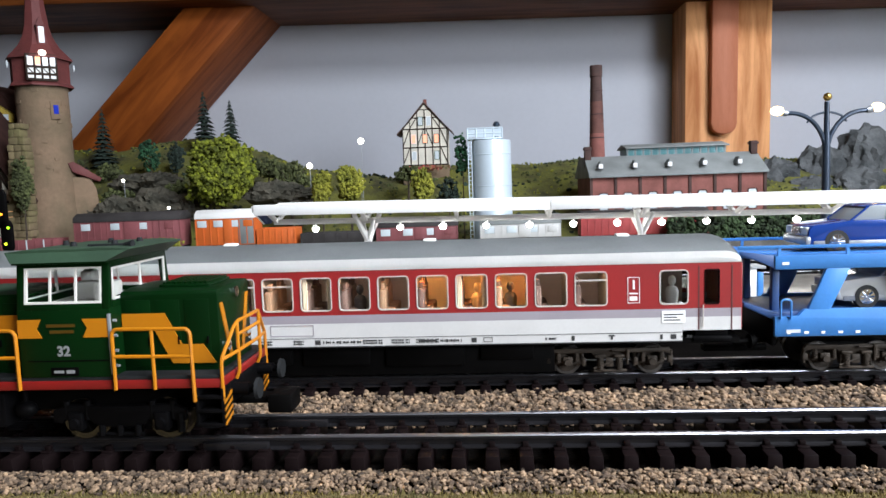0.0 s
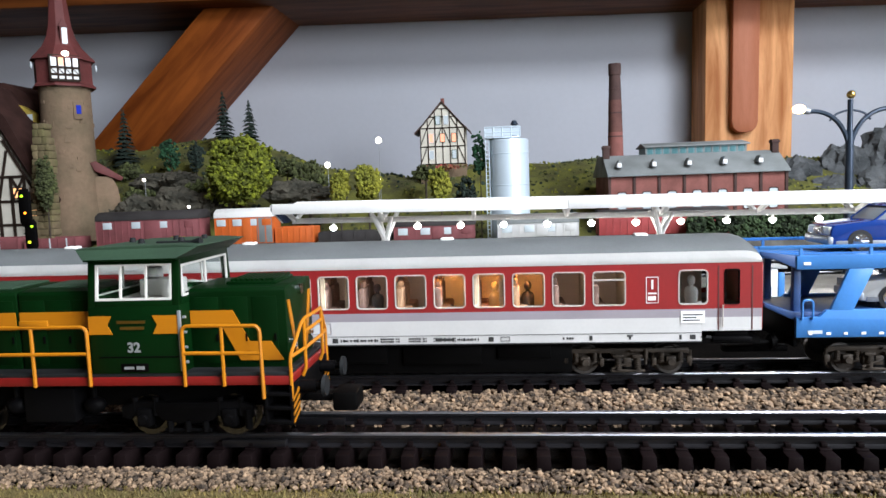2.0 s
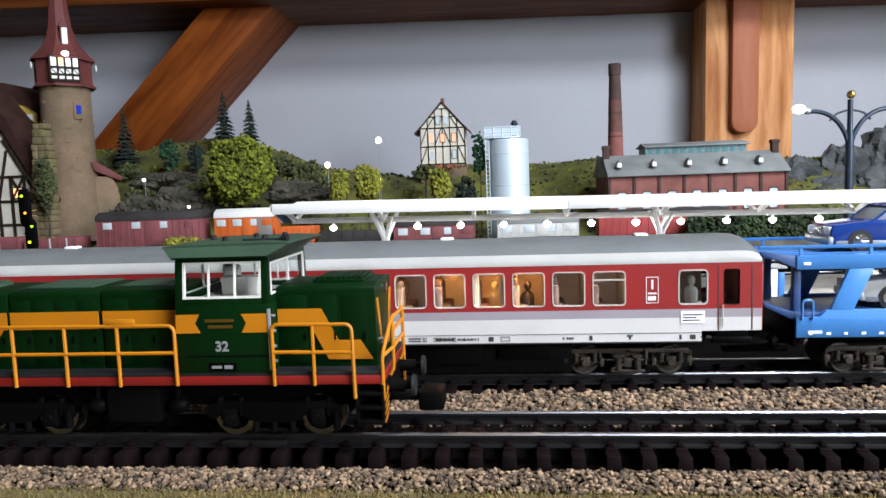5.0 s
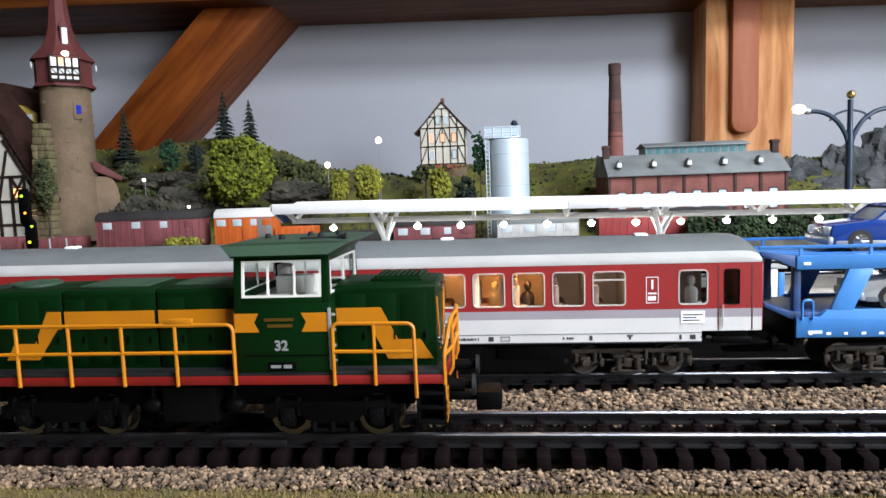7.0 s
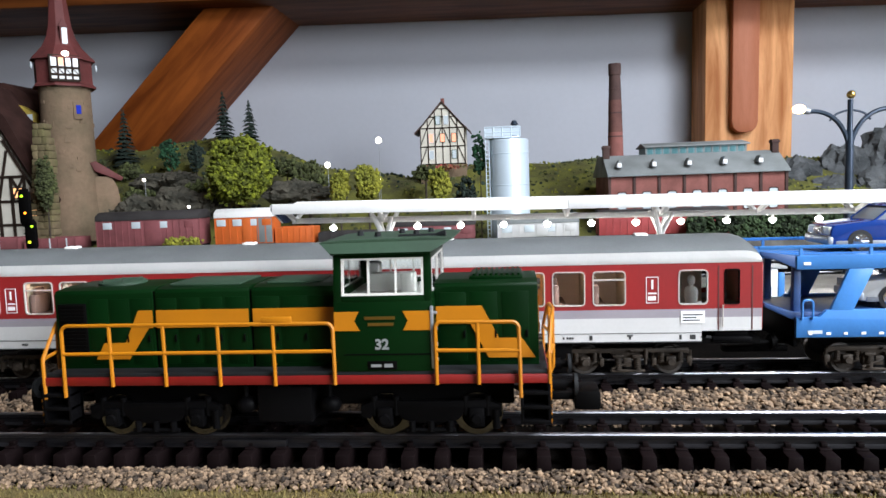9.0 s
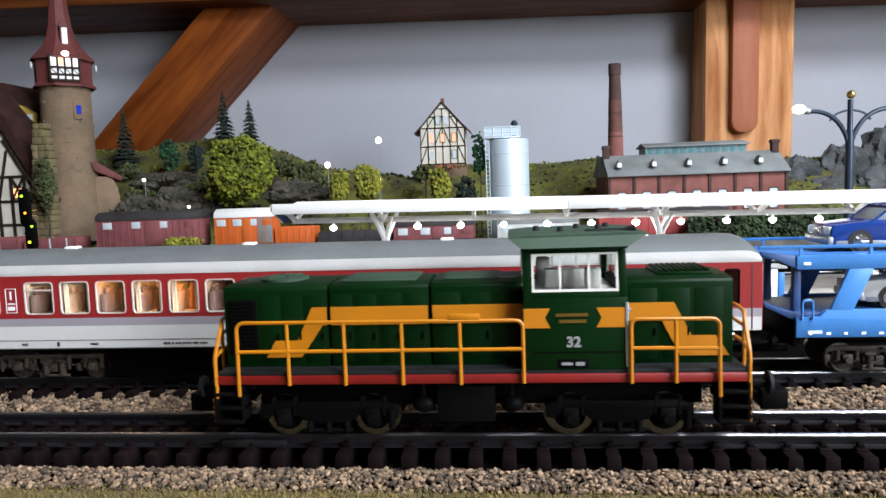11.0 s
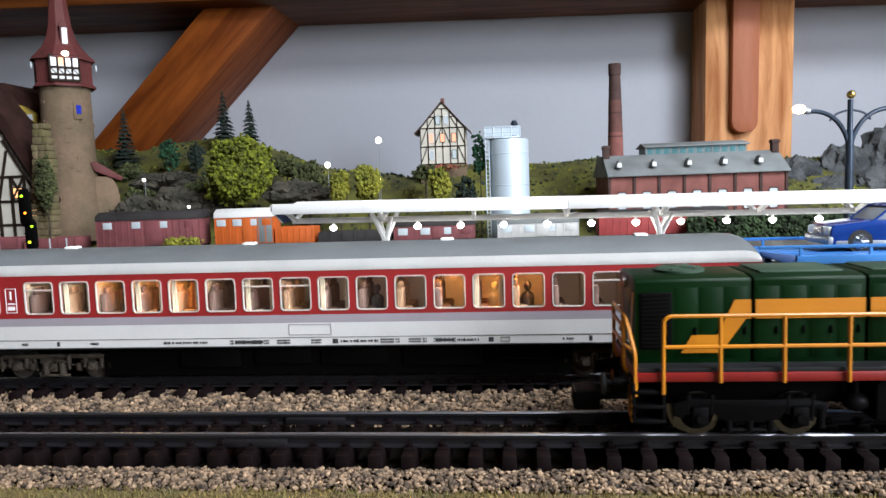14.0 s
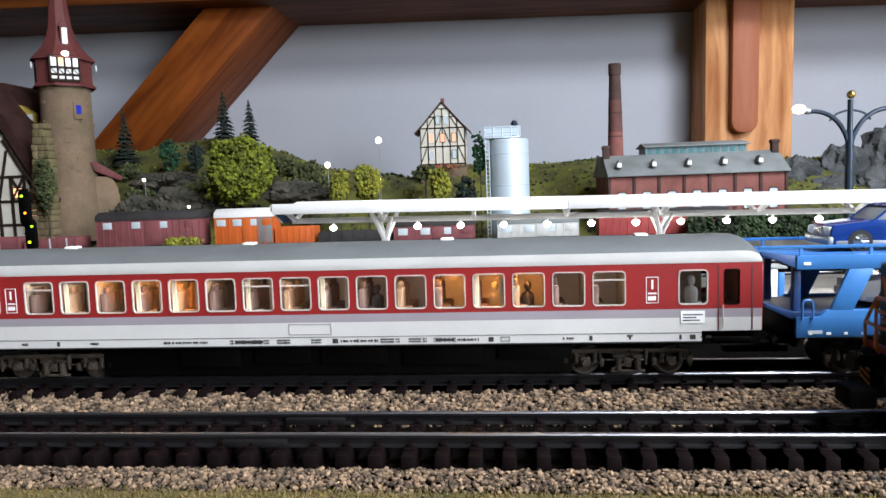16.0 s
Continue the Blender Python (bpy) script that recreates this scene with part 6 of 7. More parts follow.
M["house_roof"] = mat("house_roof_tiles", (0.10, 0.052, 0.04), 0.8, var=0.2, scale=60, bump=0.3)
M["window_green"] = mat("shutter_green", (0.05, 0.12, 0.07), 0.7, var=0.1)
M["pinkglow"] = glow("pink_window_glow", (1.0, 0.35, 0.22), 0.8)
timber_house((-38.3, 560, 158), 64, 46, 57, 94, 7.5, "cream half-timbered model house on the hill", (2, 3, 4))
flowers = new("flower_bed", clump_mesh("flower_bed", clumps([], 90, (0, 0, 0), 34, 6, 3.5, 1.6, random.Random(8), 0.0), mat("red_flowers", (0.40, 0.05, 0.06), 0.9, var=0.3, island=0.5, c2=(0.10, 0.12, 0.03))))
flowers.matrix_world = Matrix.Translation(site(-36, 550, 159) * MM)
tagged(flowers, "red flowers and greenery in front of the house", "flowers")


def left_house():
    t = thing("timber_house", (-561, 402, 70), "half-timbered model town house with steep brown roof", "house")
    bm = B(); prism(bm, [(-60, -20), (70, -20), (70, 40), (0, 165), (-60, 40)], 0, 60, "y")
    wl = part("wall", bm, M["plaster"], t)
    for s, e in ((1, 86), (-1, -76)):
        bm = B(); prism(bm, [(0, 178), (0, 170), (s * 30, 130), (e - s * 8, 46), (e, 38), (e + s * 2, 42), (s * 40, 136), (s * 8, 176)], -6, 70, "y")
        part("roof", bm, M["brownroof"], t, "steep brown roof slope")
    def beam(a, b, w=3.0):
        bm = B(); timber_beam(bm, a, b, w, -0.6, 0.9)
        part("timber", bm, M["timber"], wl)
    for z in (15, 42, 70):
        beam((-60, z), (70 if z < 50 else 52, z))
    for x in (20, 36, 52, 68):
        beam((x, -18), (x, 42 if x > 52 else 70))
    for a, b in (((36, 42), (52, 70)), ((52, 42), (36, 70)), ((52, -15), (68, 15)), ((70, 42), (30, 112)), ((20, 42), (34, 100))):
        beam(a, b, 2.6)
    bm = ring(B(), 53.5, 66.5, 43.5 - 25, 40, 0.3, 1.4, -2, 0.2, 1)
    wf = part("window", bm, M["timber"], wl)
    bm = B(); box(bm, 54.6, 65.4, -1.4, -0.8, 20, 39)
    part("pane", bm, M["warmpane"], wf, "warmly lit window pane")
    bm = ring(B(), 37.5, 50.5, 45, 58, 0.3, 1.2, -2, 0.2, 1)
    wf = part("window", bm, M["timber"], wl)
    bm = B(); box(bm, 38.6, 49.4, -1.4, -0.8, 46, 57)
    part("pane", bm, M["warmpane"], wf, "warmly lit window pane")
    # second gabled roof with a yellow dormer
    t = thing("town_house", (-560, 440, 112), "model town house with dark roof and yellow dormer", "house")
    bm = B(); box(bm, -60, 46, 0, 50, -40, 84)
    part("wall", bm, M["plaster"], t)
    bm = B(); prism(bm, [(-70, 150), (0, 148), (25, 136), (46, 112), (54, 84), (50, 78), (-70, 78)], -4, 56, "y", 1.0)
    part("roof", bm, M["brownroof"], t, "dark hipped roof")
    bm = B(); prism(bm, [(6, 98), (6, 132), (16, 124), (42, 109), (42, 98)], -14, -3.5, "y", 0.5)
    dm = part("dormer", bm, M["ochre"], t, "yellow plastered dormer")
    bm = B(); box(bm, 22, 41, -15, -14.2, 100, 107.5, 0.3)
    part("dormer_window", bm, M["palepane"], dm)


M["warmpane"] = glow("warm_window_glow", (1.0, 0.5, 0.22), 1.3)
left_house()


# ---- town tower ----
def tower():
    t = thing("town_tower", (-475, 430, 76), "round sandstone model town tower with red spire roof", "tower", rz=40)

    def piece(name, bm, material, parent, label="", smooth=35):
        for v in bm.verts:
            v.co.x, v.co.y = v.co.x * 0.77, v.co.y * 0.77
        if min(v.co.z for v in bm.verts) > 178:
            for v in bm.verts:
                v.co.z -= 9.5
        return part(name, bm, material, parent, label, smooth)
    bm = B(); lathe(bm, [(41, -10), (39, 30), (36.5, 80), (35.5, 184), (35.5, 186)], n=20)
    sh = piece("shaft", bm, M["towerstone"], t, "weathered sandstone shaft", smooth=25)
    for k in range(30):
        bm = B()
        rng = random.Random(k)
        a = rng.uniform(math.pi, 2 * math.pi)
        z = rng.uniform(20, 176)
        r = 35.2 + (178 - z) * 0.017
        m = Matrix.Translation((r * math.cos(a), r * math.sin(a), z)) @ Matrix.Rotation(a, 4, "Z")
        q = bmesh.ops.create_cube(bm, size=1.0, matrix=m @ Matrix.Diagonal((1.6, rng.uniform(5, 9), rng.uniform(3, 5), 1)))
        piece("worn_stone", bm, M["towerstone"], sh)
    bm = B(); box(bm, 4.5, 17, -37.6, -34.5, 132, 152, 0.5)
    wf = piece("window_surround", bm, M["towerstone"], sh)
    bm = B(); box(bm, 8.5, 15, -38.2, -37.5, 138, 148)
    piece("window_pane", bm, M["blueglass"], wf, "deep blue window pane")
    # upper gallery: eight sides
    def octo(prof, material, name, parent, label=""):
        bm = B(); lathe(bm, prof, n=8)
        for v in bm.verts:
            v.co = Matrix.Rotation(math.pi / 8, 3, "Z") @ v.co
        return piece(name, bm, material, parent, label, smooth=10)
    g = octo([(37, 182), (45, 179), (45, 181), (40.5, 184), (40.5, 213), (44, 213)], M["tilered"], "gallery", t, "red tile-hung gallery")
    rf = octo([(46, 210), (45.5, 212), (38, 218), (29, 226), (21, 238), (17, 250), (12, 284), (6, 335), (1, 372)], M["tilered"], "spire_roof", t, "steep red spire roof")
    # timbered front panel with white infill
    bm = B(); box(bm, -22, 17, -40.8, -36.8, 184.5, 213)
    pn = piece("timber_panel", bm, M["white"], g, "white half-timbered gallery front")
    for x in (-22, -12, -2.5, 7, 16.4):
        bm = B(); timber_beam(bm, (x, 184.5), (x, 213), 2.6, -41, 0.5)
        piece("timber", bm, M["timber"], pn)
    for z in (185, 191, 199, 212):
        bm = B(); timber_beam(bm, (-22, z), (16.4, z), 2.6, -41, 0.55)
        piece("timber", bm, M["timber"], pn)
    for k in range(4):
        x = -22 + k * 9.7
        bm = B(); timber_beam(bm, (x, 199), (x + 9, 191), 1.1, -41, 0.5)
        piece("timber", bm, M["timber"], pn)
        bm = B(); box(bm, x + 2.2, x + 8.0, -41.6, -41.1, 201.5, 210)
        piece("gallery_pane", bm, M["warmpane"] if k == 1 else M["paleglow"], pn, "lit gallery window")
    bm = B(); ball(bm, (-1, -44, 214.5), 3.4, 2, 1.5, 0.8, 0.9)
    piece("gallery_lamp", bm, M["globe"], g, "glowing lamp under the eaves")
    bm = B(); box(bm, -3.5, 7, -27, -8, 226, 248, 0.6); prism(bm, [(-5, 247), (8, 247), (1.8, 257)], -28.5, -6, "y")
    dm = piece("dormer", bm, M["tilered"], rf)
    bm = B(); box(bm, -1.2, 6, -27.8, -26.8, 228, 246)
    piece("dormer_pane", bm, M["palepane"], dm, "pale dormer window")
    for s in (-1, 1):
        bm = B(); ball(bm, (s * 43.5, -14, 203), 3.2, 2, 0.6, 1, 1.4)
        piece("side_window", bm, M["palepane"], g)
    bm = B(); prism(bm, [(25, -30), (72, -30), (60, 52), (52, 66), (28, 66)], -25, 20, "y", 2)
    an = piece("annex", bm, M["towerstone"], t, "low stone annex")
    bm = B(); prism(bm, [(22, 82), (30, 84), (68, 64), (64, 60), (28, 72)], -30, 24, "y", 0.8)
    piece("annex_roof", bm, M["tilered"], an)


def ruined_wall():
    t = thing("ruined_wall", (-478, 385, 70), "tall leaning ruined stone wall with moss", "wall")
    rng = random.Random(9)
    k = 0
    z = -14.0
    while z < 122:
        h = rng.uniform(6, 9)
        u = (z + 14) / 136
        x0, x1 = -14 + 14 * u + rng.uniform(-1, 1), 14 + 3 * u - 10 * max(0, u - 0.7) + rng.uniform(-1, 1)
        x = x0
        while x < x1 - 3:
            w = rng.uniform(6, 11)
            bm = B(); box(bm, x, min(x + w - 0.4, x1), rng.uniform(-1, 0.5), 14, z, z + h - 0.4, 0.7)
            part("stone", bm, M["towerstone_moss"], t)
            x += w
        z += h


M["paleglow"] = glow("pale_window_glow", (0.9, 0.92, 1.0), 0.5)
M["towerstone_moss"] = mat("mossy_sandstone", (0.20, 0.145, 0.085), 0.95, var=0.25, scale=30, fine=300, bump=0.5, per_object=0.2, c2=(0.12, 0.115, 0.04), dist=0.001)
tower()
ruined_wall()


# ---- goods wagons in the yard ----
def yard():
    track(380, -620, 620, 50, "far model railway track in the yard", 12)
    def van(x0, x1, body, roof, label, zb=58, zt=86, doors=True, roof_h=9):
        c = (x0 + x1) / 2
        L = (x1 - x0) / 2
        t = thing("goods_wagon", (c, 380, 50), label, "railway wagon", "goods wagons in the yard")
        zb, zt = zb - 50, zt - 50
        bm = B(); box(bm, -L, L, -14, 14, zb, zt, 0.4)
        bd = part("body", bm, body, t)
        bm = B(); prism(bm, [(-15, zt - 0.2), (-14, zt + roof_h * 0.55), (-7, zt + roof_h), (7, zt + roof_h), (14, zt + roof_h * 0.55), (15, zt - 0.2)], -L - 1, L + 1, "x", 0.4)
        part("roof", bm, roof, t)
        n = int(2 * L / 7)
        for k in range(n + 1):
            x = -L + k * 2 * L / n
            bm = B(); box(bm, x - 0.5, x + 0.5, -14.6, -13.9, zb, zt)
            part("rib", bm, body, bd)
        if doors:
            for x in (-L * 0.78, -L * 0.22, L * 0.3, L * 0.8):
                bm = B(); box(bm, x - 5, x + 5, -14.7, -14.1, zt - 9, zt - 2, 0.3)
                part("vent", bm, M["palepane"] if x != L * 0.8 else body, bd, "pale ventilation flap")
            bm = B(); box(bm, -L * 0.05, L * 0.25, -15, -14.2, zb + 1, zt - 1, 0.3)
            part("sliding_door", bm, body, bd)
        bm = B(); box(bm, -L, L, -11, 11, 3, zb + 0.2, 0.3)
        part("underframe", bm, M["black"], t)
        for x in (-L * 0.65, L * 0.65):
            for s in (-1, 1):
                bm = B(); rod(bm, (x, s * 7.5, 5.3), (x, s * 10, 5.3), 5.3, n=18)
                part("wheel", bm, M["bogie_wheel"], t)
        return t
    van(-401, -287, M["wagonred"], M["wagonroof"], "faded brown-red model goods van")
    w = van(-270, -208, M["wagonorange"], M["coach_white"], "orange model goods van with white roof")
    bm = B(); box(bm, 14, 30.4, -14.5, -13.8, 9, 35, 0.3)
    part("grey_panel", bm, M["slate"], w, "grey-blue side panel")
    van(-80, 3, M["wagonred"], M["wagonroof"], "brown-red model goods van behind the platform", zt=72)
    van(27, 108, M["coach_light"], M["slate"], "pale grey model goods van behind the platform", zt=72)
    van(129, 255, M["wagonbright"], M["wagonroof"], "bright red model goods van behind the platform", zt=78, doors=False, roof_h=5)
    # low open wagons
    for x0, x1, m, lab, zt in ((-206, -165, M["wagonorange"], "low orange open model wagon", 74), (-484, -425, M["wagonred"], "low brown-red open model wagon", 69), (-620, -490, M["wagonred"], "low brown-red open model wagon", 70), (-160, -84, M["wagonroof"], "dark flat model wagon", 68)):
        c, L = (x0 + x1) / 2, (x1 - x0) / 2
        t = thing("open_wagon", (c, 380, 50), lab, "railway wagon", "goods wagons in the yard")
        bm = B()
        for a in ((-L, L, -14, -12.8), (-L, L, 12.8, 14), (-L, -L + 1.2, -12.8, 12.8), (L - 1.2, L, -12.8, 12.8)):
            box(bm, a[0], a[1], a[2], a[3], 8, zt - 50, 0.2)
        box(bm, -L, L, -13.5, 13.5, 7, 9)
        bd = part("body", bm, m, t)
        for k in range(7):
            x = -L + 1 + k * (2 * L - 2) / 6
            bm = B(); box(bm, x - 0.6, x + 0.6, -14.6, -13.9, 8, zt - 50.3)
            part("stake", bm, M["palepane"] if k % 2 and m is M["wagonred"] else m, bd)
        for x in (-L * 0.6, L * 0.6):
            for s in (-1, 1):
                bm = B(); rod(bm, (x, s * 7.5, 5.3), (x, s * 10, 5.3), 5.3, n=18)
                part("wheel", bm, M["bogie_wheel"], t)


M["wagonbright"] = mat("wagon_bright_red", (0.36, 0.05, 0.05), 0.6, var=0.1)
yard()


# ---- silo ----
def silo():
    k = 1.125
    t = thing("silo", (42.5, 412, 45), "pale blue-grey cylindrical model silo with a top platform", "silo")

    def piece(name, bm, material, parent, label="", smooth=35):
        for v in bm.verts:
            v.co *= k
        return part(name, bm, material, parent, label, smooth)
    bm = B(); lathe(bm, [(19.4, -2), (19.4, 104), (18.6, 106), (2, 107)], n=36)
    bd = piece("tank", bm, M["silo"], t, smooth=40)
    for z in (30, 62, 92):
        bm = B(); lathe(bm, [(19.5, z), (19.75, z + 0.2), (19.75, z + 0.7), (19.5, z + 0.9)], n=36)
        piece("weld_band", bm, M["silo"], bd)
    bm = B(); box(bm, -22.5, 11, -12, 12, 107.0, 108.4, 0.2)
    pf = piece("platform", bm, M["silo"], t)
    for y in (-12, 12):
        bm = B()
        for z in (112.5, 117.5):
            rod(bm, (-22.5, y, z), (11, y, z), 0.7, n=6)
        for m in range(5):
            rod(bm, (-22.5 + m * 8.37, y, 108), (-22.5 + m * 8.37, y, 117.5), 0.7, n=6)
        piece("guard_rail", bm, M["silo"], pf)
    bm = B(); box(bm, -22.3, 10.8, -12.1, -11.9, 109.0, 116.5)
    piece("rail_panel", bm, M["silo"], pf)
    bm = B(); rod(bm, (6, 0, 107), (6, 0, 120.5), 2.6, n=14); rod(bm, (6, 0, 120), (6, 0, 124), 4.0, 2.0, 14)
    piece("filter_pipe", bm, M["iron"], t, "dark filter pipe")
    bm = B()
    for x in (-22, -18.8):
        rod(bm, (x, -10, 0), (x, -10, 112), 0.5, n=6)
    for m in range(26):
        rod(bm, (-22, -10, 4 + m * 4), (-18.8, -10, 4 + m * 4), 0.35, n=5)
    piece("ladder", bm, M["silo"], t)


silo()


# ---- factory ----
def factory():
    t = thing("factory", (252, 440, 45), "red brick model factory with grey roof and glazed clerestory", "factory")

    def piece(name, bm, material, parent, label=""):
        for v in bm.verts:
            v.co.x = v.co.x * 0.925 + 2
        return part(name, bm, material, parent, label)
    bm = B(); box(bm, -104, 106, 0, 110, -5, 82)
    wl = piece("wall", bm, M["brick"], t)
    for k in range(8):
        x = -104 + k * 30
        bm = B(); box(bm, x - 1.6, x + 1.6, -1.6, 0, -5, 82)
        piece("pilaster", bm, M["brick_dark"], wl)
        if k < 7:
            bm = ring(B(), x + 9, x + 21, 38, 62, 3, 1.2, -0.8, 0.4, 3)
            wf = piece("window", bm, M["brick_dark"], wl)
            bm = B(); box(bm, x + 10, x + 20, -0.3, -0.05, 39, 61)
            piece("pane", bm, M["palepane"], wf)
    bm = B(); prism(bm, [(-5, 79), (-5, 81.5), (32, 104), (78, 104), (115, 81.5), (115, 79)], -107, 109, "x", 0.4)
    rf = piece("roof", bm, M["slate"], t, "grey slate roof")
    for k in range(5):
        x = -92 + k * 42
        bm = B(); prism(bm, [(x - 4, 90), (x + 4, 90), (x, 98)], 0, 14, "y", 0.2)
        dm = piece("roof_dormer", bm, M["slate"], rf)
        bm = B(); box(bm, x - 2.6, x + 2.6, -1.2, -0.2, 89.5, 94.5, 0.4)
        piece("dormer_pane", bm, M["white"], dm, "bright dormer pane")
    bm = B(); box(bm, -52, 72, 34, 76, 100, 112.5)
    cl = piece("clerestory", bm, M["teal"], rf, "teal glazed clerestory")
    for k in range(13):
        bm = B(); box(bm, -52 + k * 10.2 - 0.8, -52 + k * 10.2 + 0.8, 33.2, 34, 100, 112.5)
        piece("mullion", bm, M["slate"], cl)
    for k in range(12):
        bm = B(); box(bm, -50 + k * 10.2, -44.5 + k * 10.2, 33.4, 33.9, 103, 110.5)
        piece("clerestory_pane", bm, M["tealpane"], cl)
    bm = B(); prism(bm, [(30, 112), (30, 113.4), (55, 118), (80, 113.4), (80, 112)], -55, 75, "x", 0.3)
    piece("clerestory_roof", bm, M["slate"], cl)
    for x in (-103, 104):
        bm = B(); box(bm, x - 4, x + 4, 26, 34, 90, 116, 0.4); box(bm, x - 5, x + 5, 25, 35, 112, 115, 0.3)
        piece("gable_chimney", bm, M["brick_dark"], t)
    # tall chimney
    t = thing("factory_chimney", (176, 478, 60), "tall tapering brick factory chimney with sooty top", "chimney")
    bm = B(); lathe(bm, [(10.6, -10), (10.2, 30), (9.4, 90), (8.7, 122)], n=20)
    st = part("shaft", bm, M["brick"], t, smooth=40)
    bm = B(); lathe(bm, [(8.7, 121.9), (7.7, 160)], n=20)
    part("upper_shaft", bm, M["brick_sooty"], st, "sooty brown upper shaft", smooth=40)
    bm = B(); lathe(bm, [(7.7, 159.9), (6.7, 189), (7.5, 190), (7.5, 202), (6.9, 203), (5, 203)], n=20)
    part("cap", bm, M["brick_dark"], st, "sooty black cap")
    for k in range(5):
        bm = B(); lathe(bm, [(10.0 - k * 0.7, 60 + k * 28), (10.5 - k * 0.72, 60.4 + k * 28), (10.5 - k * 0.72, 61.4 + k * 28), (10.0 - k * 0.7, 61.8 + k * 28)], n=20)
        part("iron_band", bm, M["brick_dark"], st)


M["brick_dark"] = mat("dark_brick", (0.07, 0.035, 0.03), 0.85, var=0.2, scale=60, bump=0.2)
M["brick_sooty"] = mat("sooty_brick", (0.13, 0.052, 0.042), 0.85, var=0.2, scale=60, bump=0.2)
M["tealpane"] = mat("teal_pane", (0.08, 0.20, 0.22), 0.15, var=0.1)
factory()


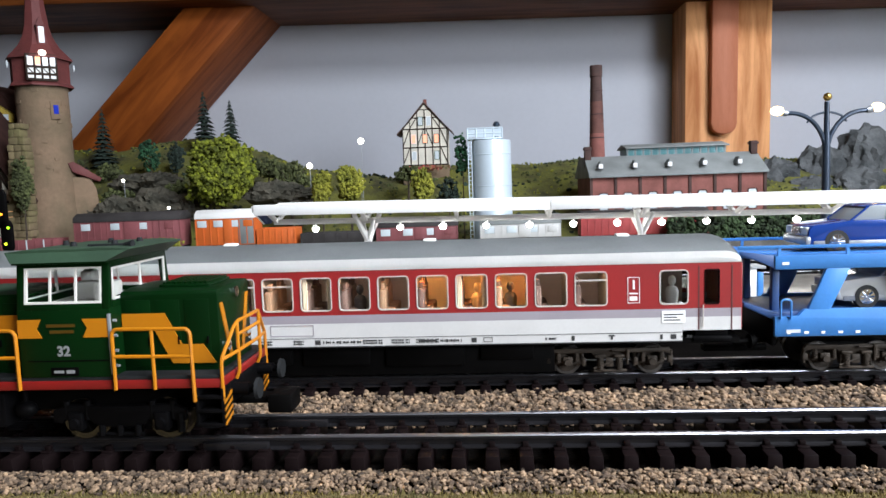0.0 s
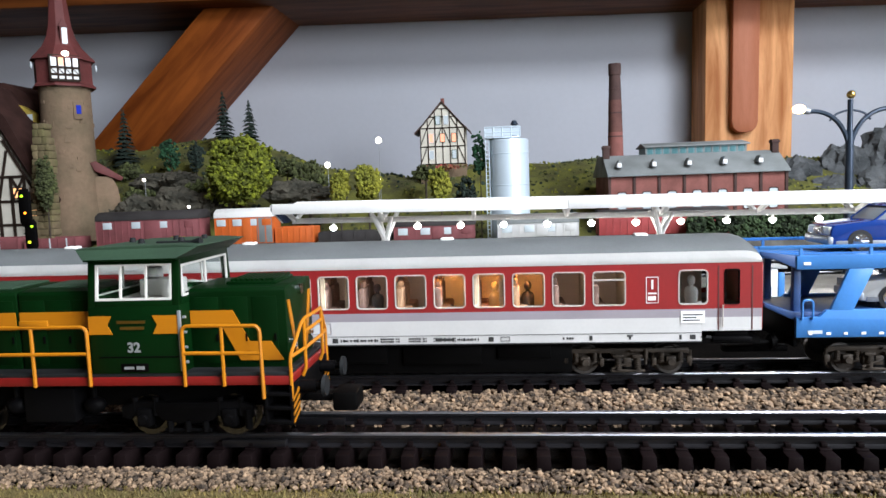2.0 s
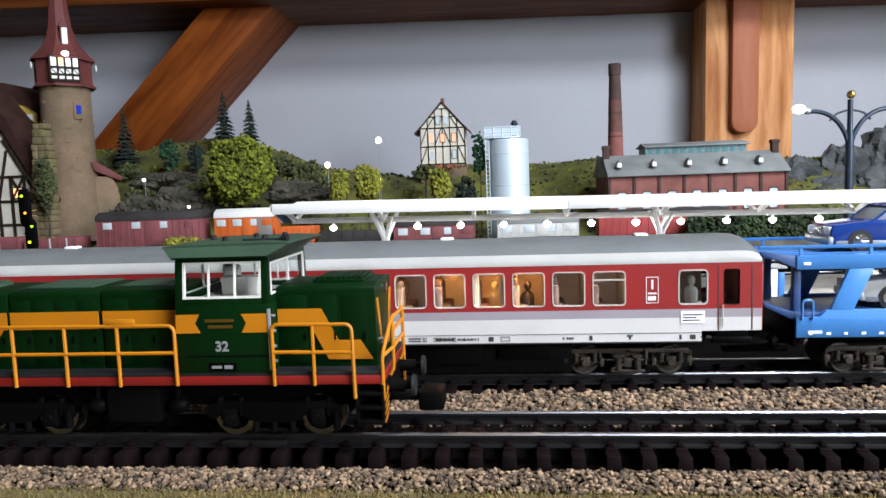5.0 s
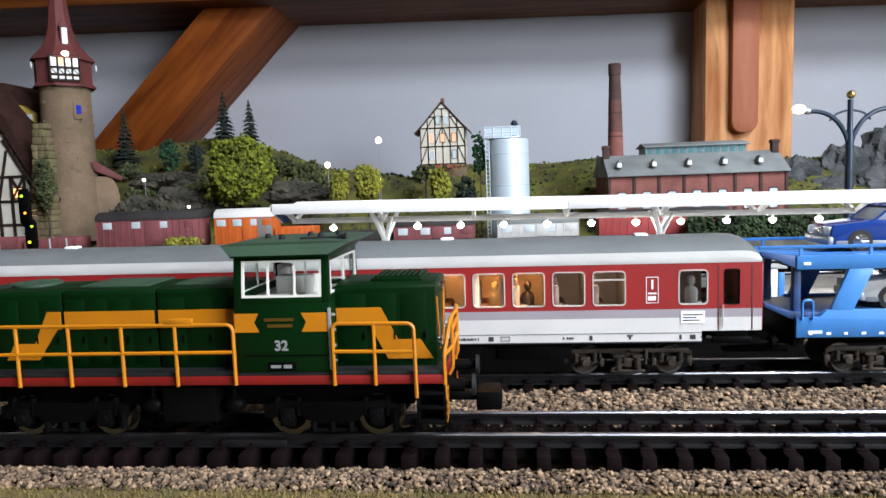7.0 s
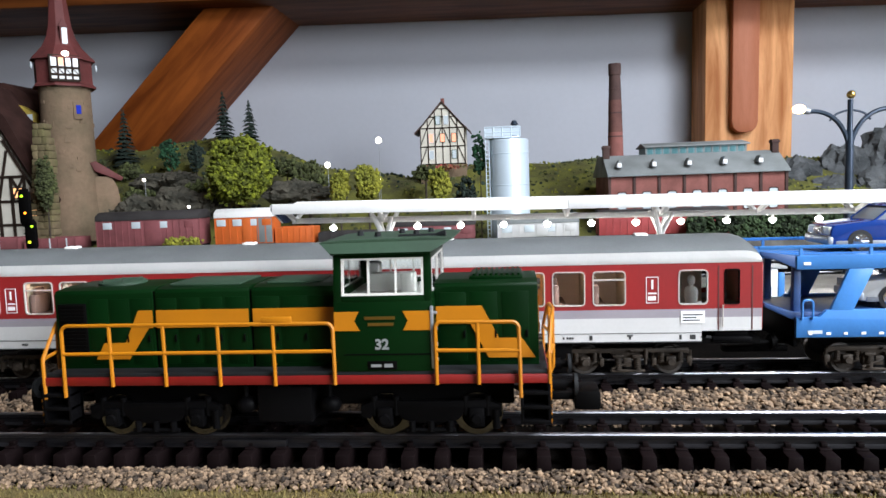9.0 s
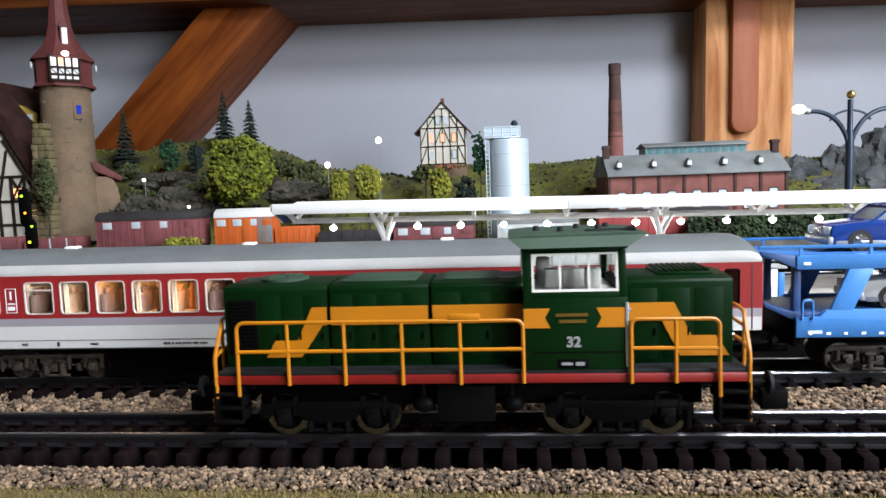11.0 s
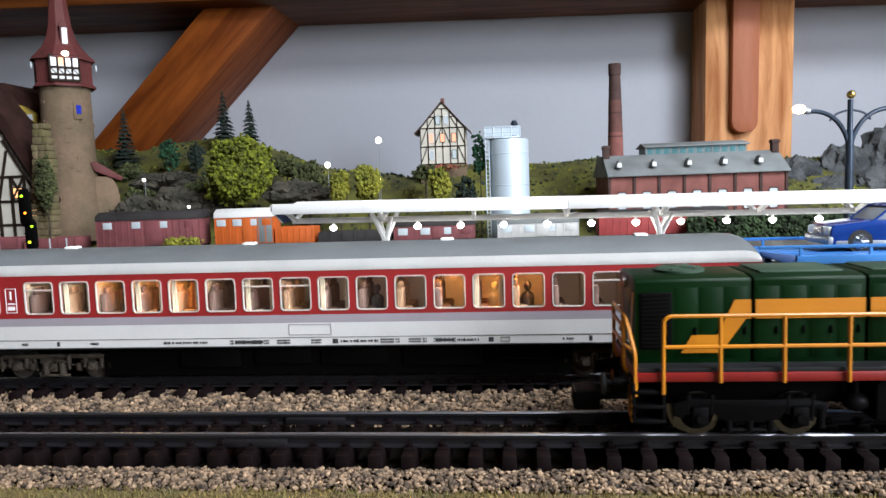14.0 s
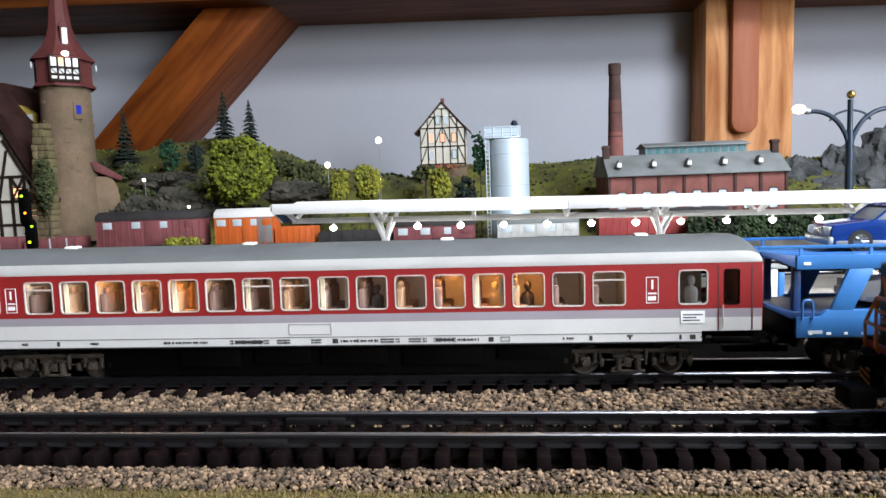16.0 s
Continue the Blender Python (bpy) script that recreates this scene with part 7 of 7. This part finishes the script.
# ---- street lamp, signal, globe lamps ----
def lamps():
    t = thing("street_lamp", (244, 200, -8), "dark iron model street lamp with curved arms", "street lamp")
    bm = B(); lathe(bm, [(4.5, 26), (4.0, 32), (2.6, 36), (2.5, 100), (2.3, 122), (1.7, 128), (1.6, 146)], n=14)
    pl = part("pole", bm, M["iron"], t)
    bm = B(); ball(bm, (0.3, 0, 149), 2.7, 2)
    part("finial", bm, M["brass"], pl, "brass ball")
    for s in (-1, 1):
        pts = [(0, 0, 108)]
        for k in range(1, 11):
            a = math.pi / 2 * k / 10
            pts.append((s * 25.5 * (1 - math.cos(a)), 0, 108 + 34 * math.sin(a) * (1 - 0.12 * k / 10) + 1.5))
        bm = tube(B(), pts, 1.45, 9)
        ar = part("arm", bm, M["iron"], pl, "curved arm")
        bm = tube(B(), [(s * 12.5, 0, 133), (s * 9, 0, 137), (s * 5, 0, 138.5), (0, 0, 139.5)], 0.7, 7)
        part("scroll", bm, M["iron"], pl)
        bm = B(); rod(bm, (s * 25, 0, 139.4), (s * 28.5, 0, 140.4), 2.0, 2.4, 12)
        part("socket", bm, M["carsilver"], ar)
        bm = B(); ball(bm, (s * 31.5, 0, 141.2), 3.2, 2, 1.35, 0.9, 0.9)
        part("bulb", bm, M["bulb"], ar, "glowing warm bulb")
    # colour-light signal
    t = thing("railway_signal", (-213, 90, -9), "model colour-light railway signal on a green mast", "signal")
    bm = B(); rod(bm, (0, 0, 11), (0, 0, 84), 1.1, n=10); box(bm, -3.5, 3.5, -3, 3, 11, 16, 0.4)
    for k in range(16):
        rod(bm, (-1.6, -0.9, 14 + k * 4), (1.6, -0.9, 14 + k * 4), 0.3, n=5)
    part("mast", bm, M["mast"], t, "dark green mast")
    for zc, hh, off in ((85.5, 12, 0.6), (71.0, 9, 2.5)):
        bm = B(); prism(bm, [(off - 2.4, zc - hh + 2), (off - 1.2, zc - hh), (off + 1.6, zc - hh), (off + 2.8, zc - hh + 2), (off + 2.8, zc + 4), (off + 1.6, zc + 6), (off - 1.2, zc + 6), (off - 2.4, zc + 4)], -2.6, -0.6, "y", 0.2)
        sg = part("signal_head", bm, M["black"], t, "black signal head")
        for u, z, m in (((-0.4, zc + 2.6, "green_led"), (0.7, zc - 5.5, "amber_led")) if hh == 12 else ((1.6, zc + 2.6, "green_led"), (-0.3, zc - 5.0, "yellow_led"))):
            bm = B(); rod(bm, (off + u, -2.5, z), (off + u, -3.0, z), 0.62, n=12)
            part("signal_light", bm, M[m], sg)
    # globe lamps on thin poles
    for x, y, z, r in ((-113, 480, 183.3, 3.9), (-176, 470, 153, 3.6), (-404, 455, 140, 2.0), (-327, 420, 102, 1.8), (-111, 460, 132, 2.6)):
        g = ground_z(x, y)
        t = thing("globe_lamp", (x, y, g), "small model lamp with glowing globe on a thin pole", "lamp", "globe lamps")
        part("pole", rod(B(), (0, 2, -1), (0, 2, z - g - r * 0.5), 0.35, n=6), M["wall_pole"], t)
        bm = B(); ball(bm, (0, 0, z - g), r, 2)
        part("globe", bm, M["globe"], t, "glowing white globe")


M["mast"] = mat("mast_green", (0.02, 0.07, 0.05), 0.5, var=0.1)
M["yellow_led"] = glow("signal_yellow_glow", (0.8, 1.0, 0.03), 1.6)
M["wall_pole"] = mat("thin_grey_pole", (0.30, 0.31, 0.34), 0.5, var=0.05)
lamps()


# ---- what moves ----
def motions():
    xs = [(0.0, -103.0), (0.25, -102.6), (0.5, -101.5), (1.0, -97.37), (1.5, -93.43), (2.0, -89.54), (2.5, -85.85), (3.0, -81.8), (3.5, -77.6), (4.0, -73.53), (5.25, -63.4), (6.5, -53.47),
          (7.0, -49.52), (7.5, -44.9), (8.0, -39.14), (8.5, -32.16), (9.0, -23.19), (9.5, -13.3), (10.0, -2.1), (10.5, 10.6), (11.0, 24.9), (11.5, 40.66), (12.0, 57.36),
          (12.5, 75.4), (13.0, 94.0), (13.5, 113.42), (14.0, 132.33), (14.5, 150.24), (15.0, 168.0), (15.5, 185.5), (16.0, 202.5)]

    def x_at(t):
        # smooth curve through the known stations
        n = len(xs)
        for i in range(n - 1):
            if xs[i][0] <= t <= xs[i + 1][0]:
                break
        t0, a = xs[i]
        t1, b = xs[i + 1]
        h = t1 - t0

        def slope(k):
            j, l = max(0, k - 1), min(n - 1, k + 1)
            return (xs[l][1] - xs[j][1]) / (xs[l][0] - xs[j][0])
        u = (t - t0) / h
        return ((2 * u ** 3 - 3 * u * u + 1) * a + (u ** 3 - 2 * u * u + u) * h * slope(i)
                + (3 * u * u - 2 * u ** 3) * b + (u ** 3 - u * u) * h * slope(i + 1))
    steps = [i * 0.1 for i in range(161)]
    walk(loco, [(t, pose((x_at(t) * 0.998 - 1.1) * MM, 0, 0)) for t in steps])
    for w in loco_wheels:
        x, y, z = w.location
        walk(w, [(t, pose(x, y, z, 0, math.degrees((x_at(t) + 103.0) / 5.8), 0)) for t in steps])


motions()
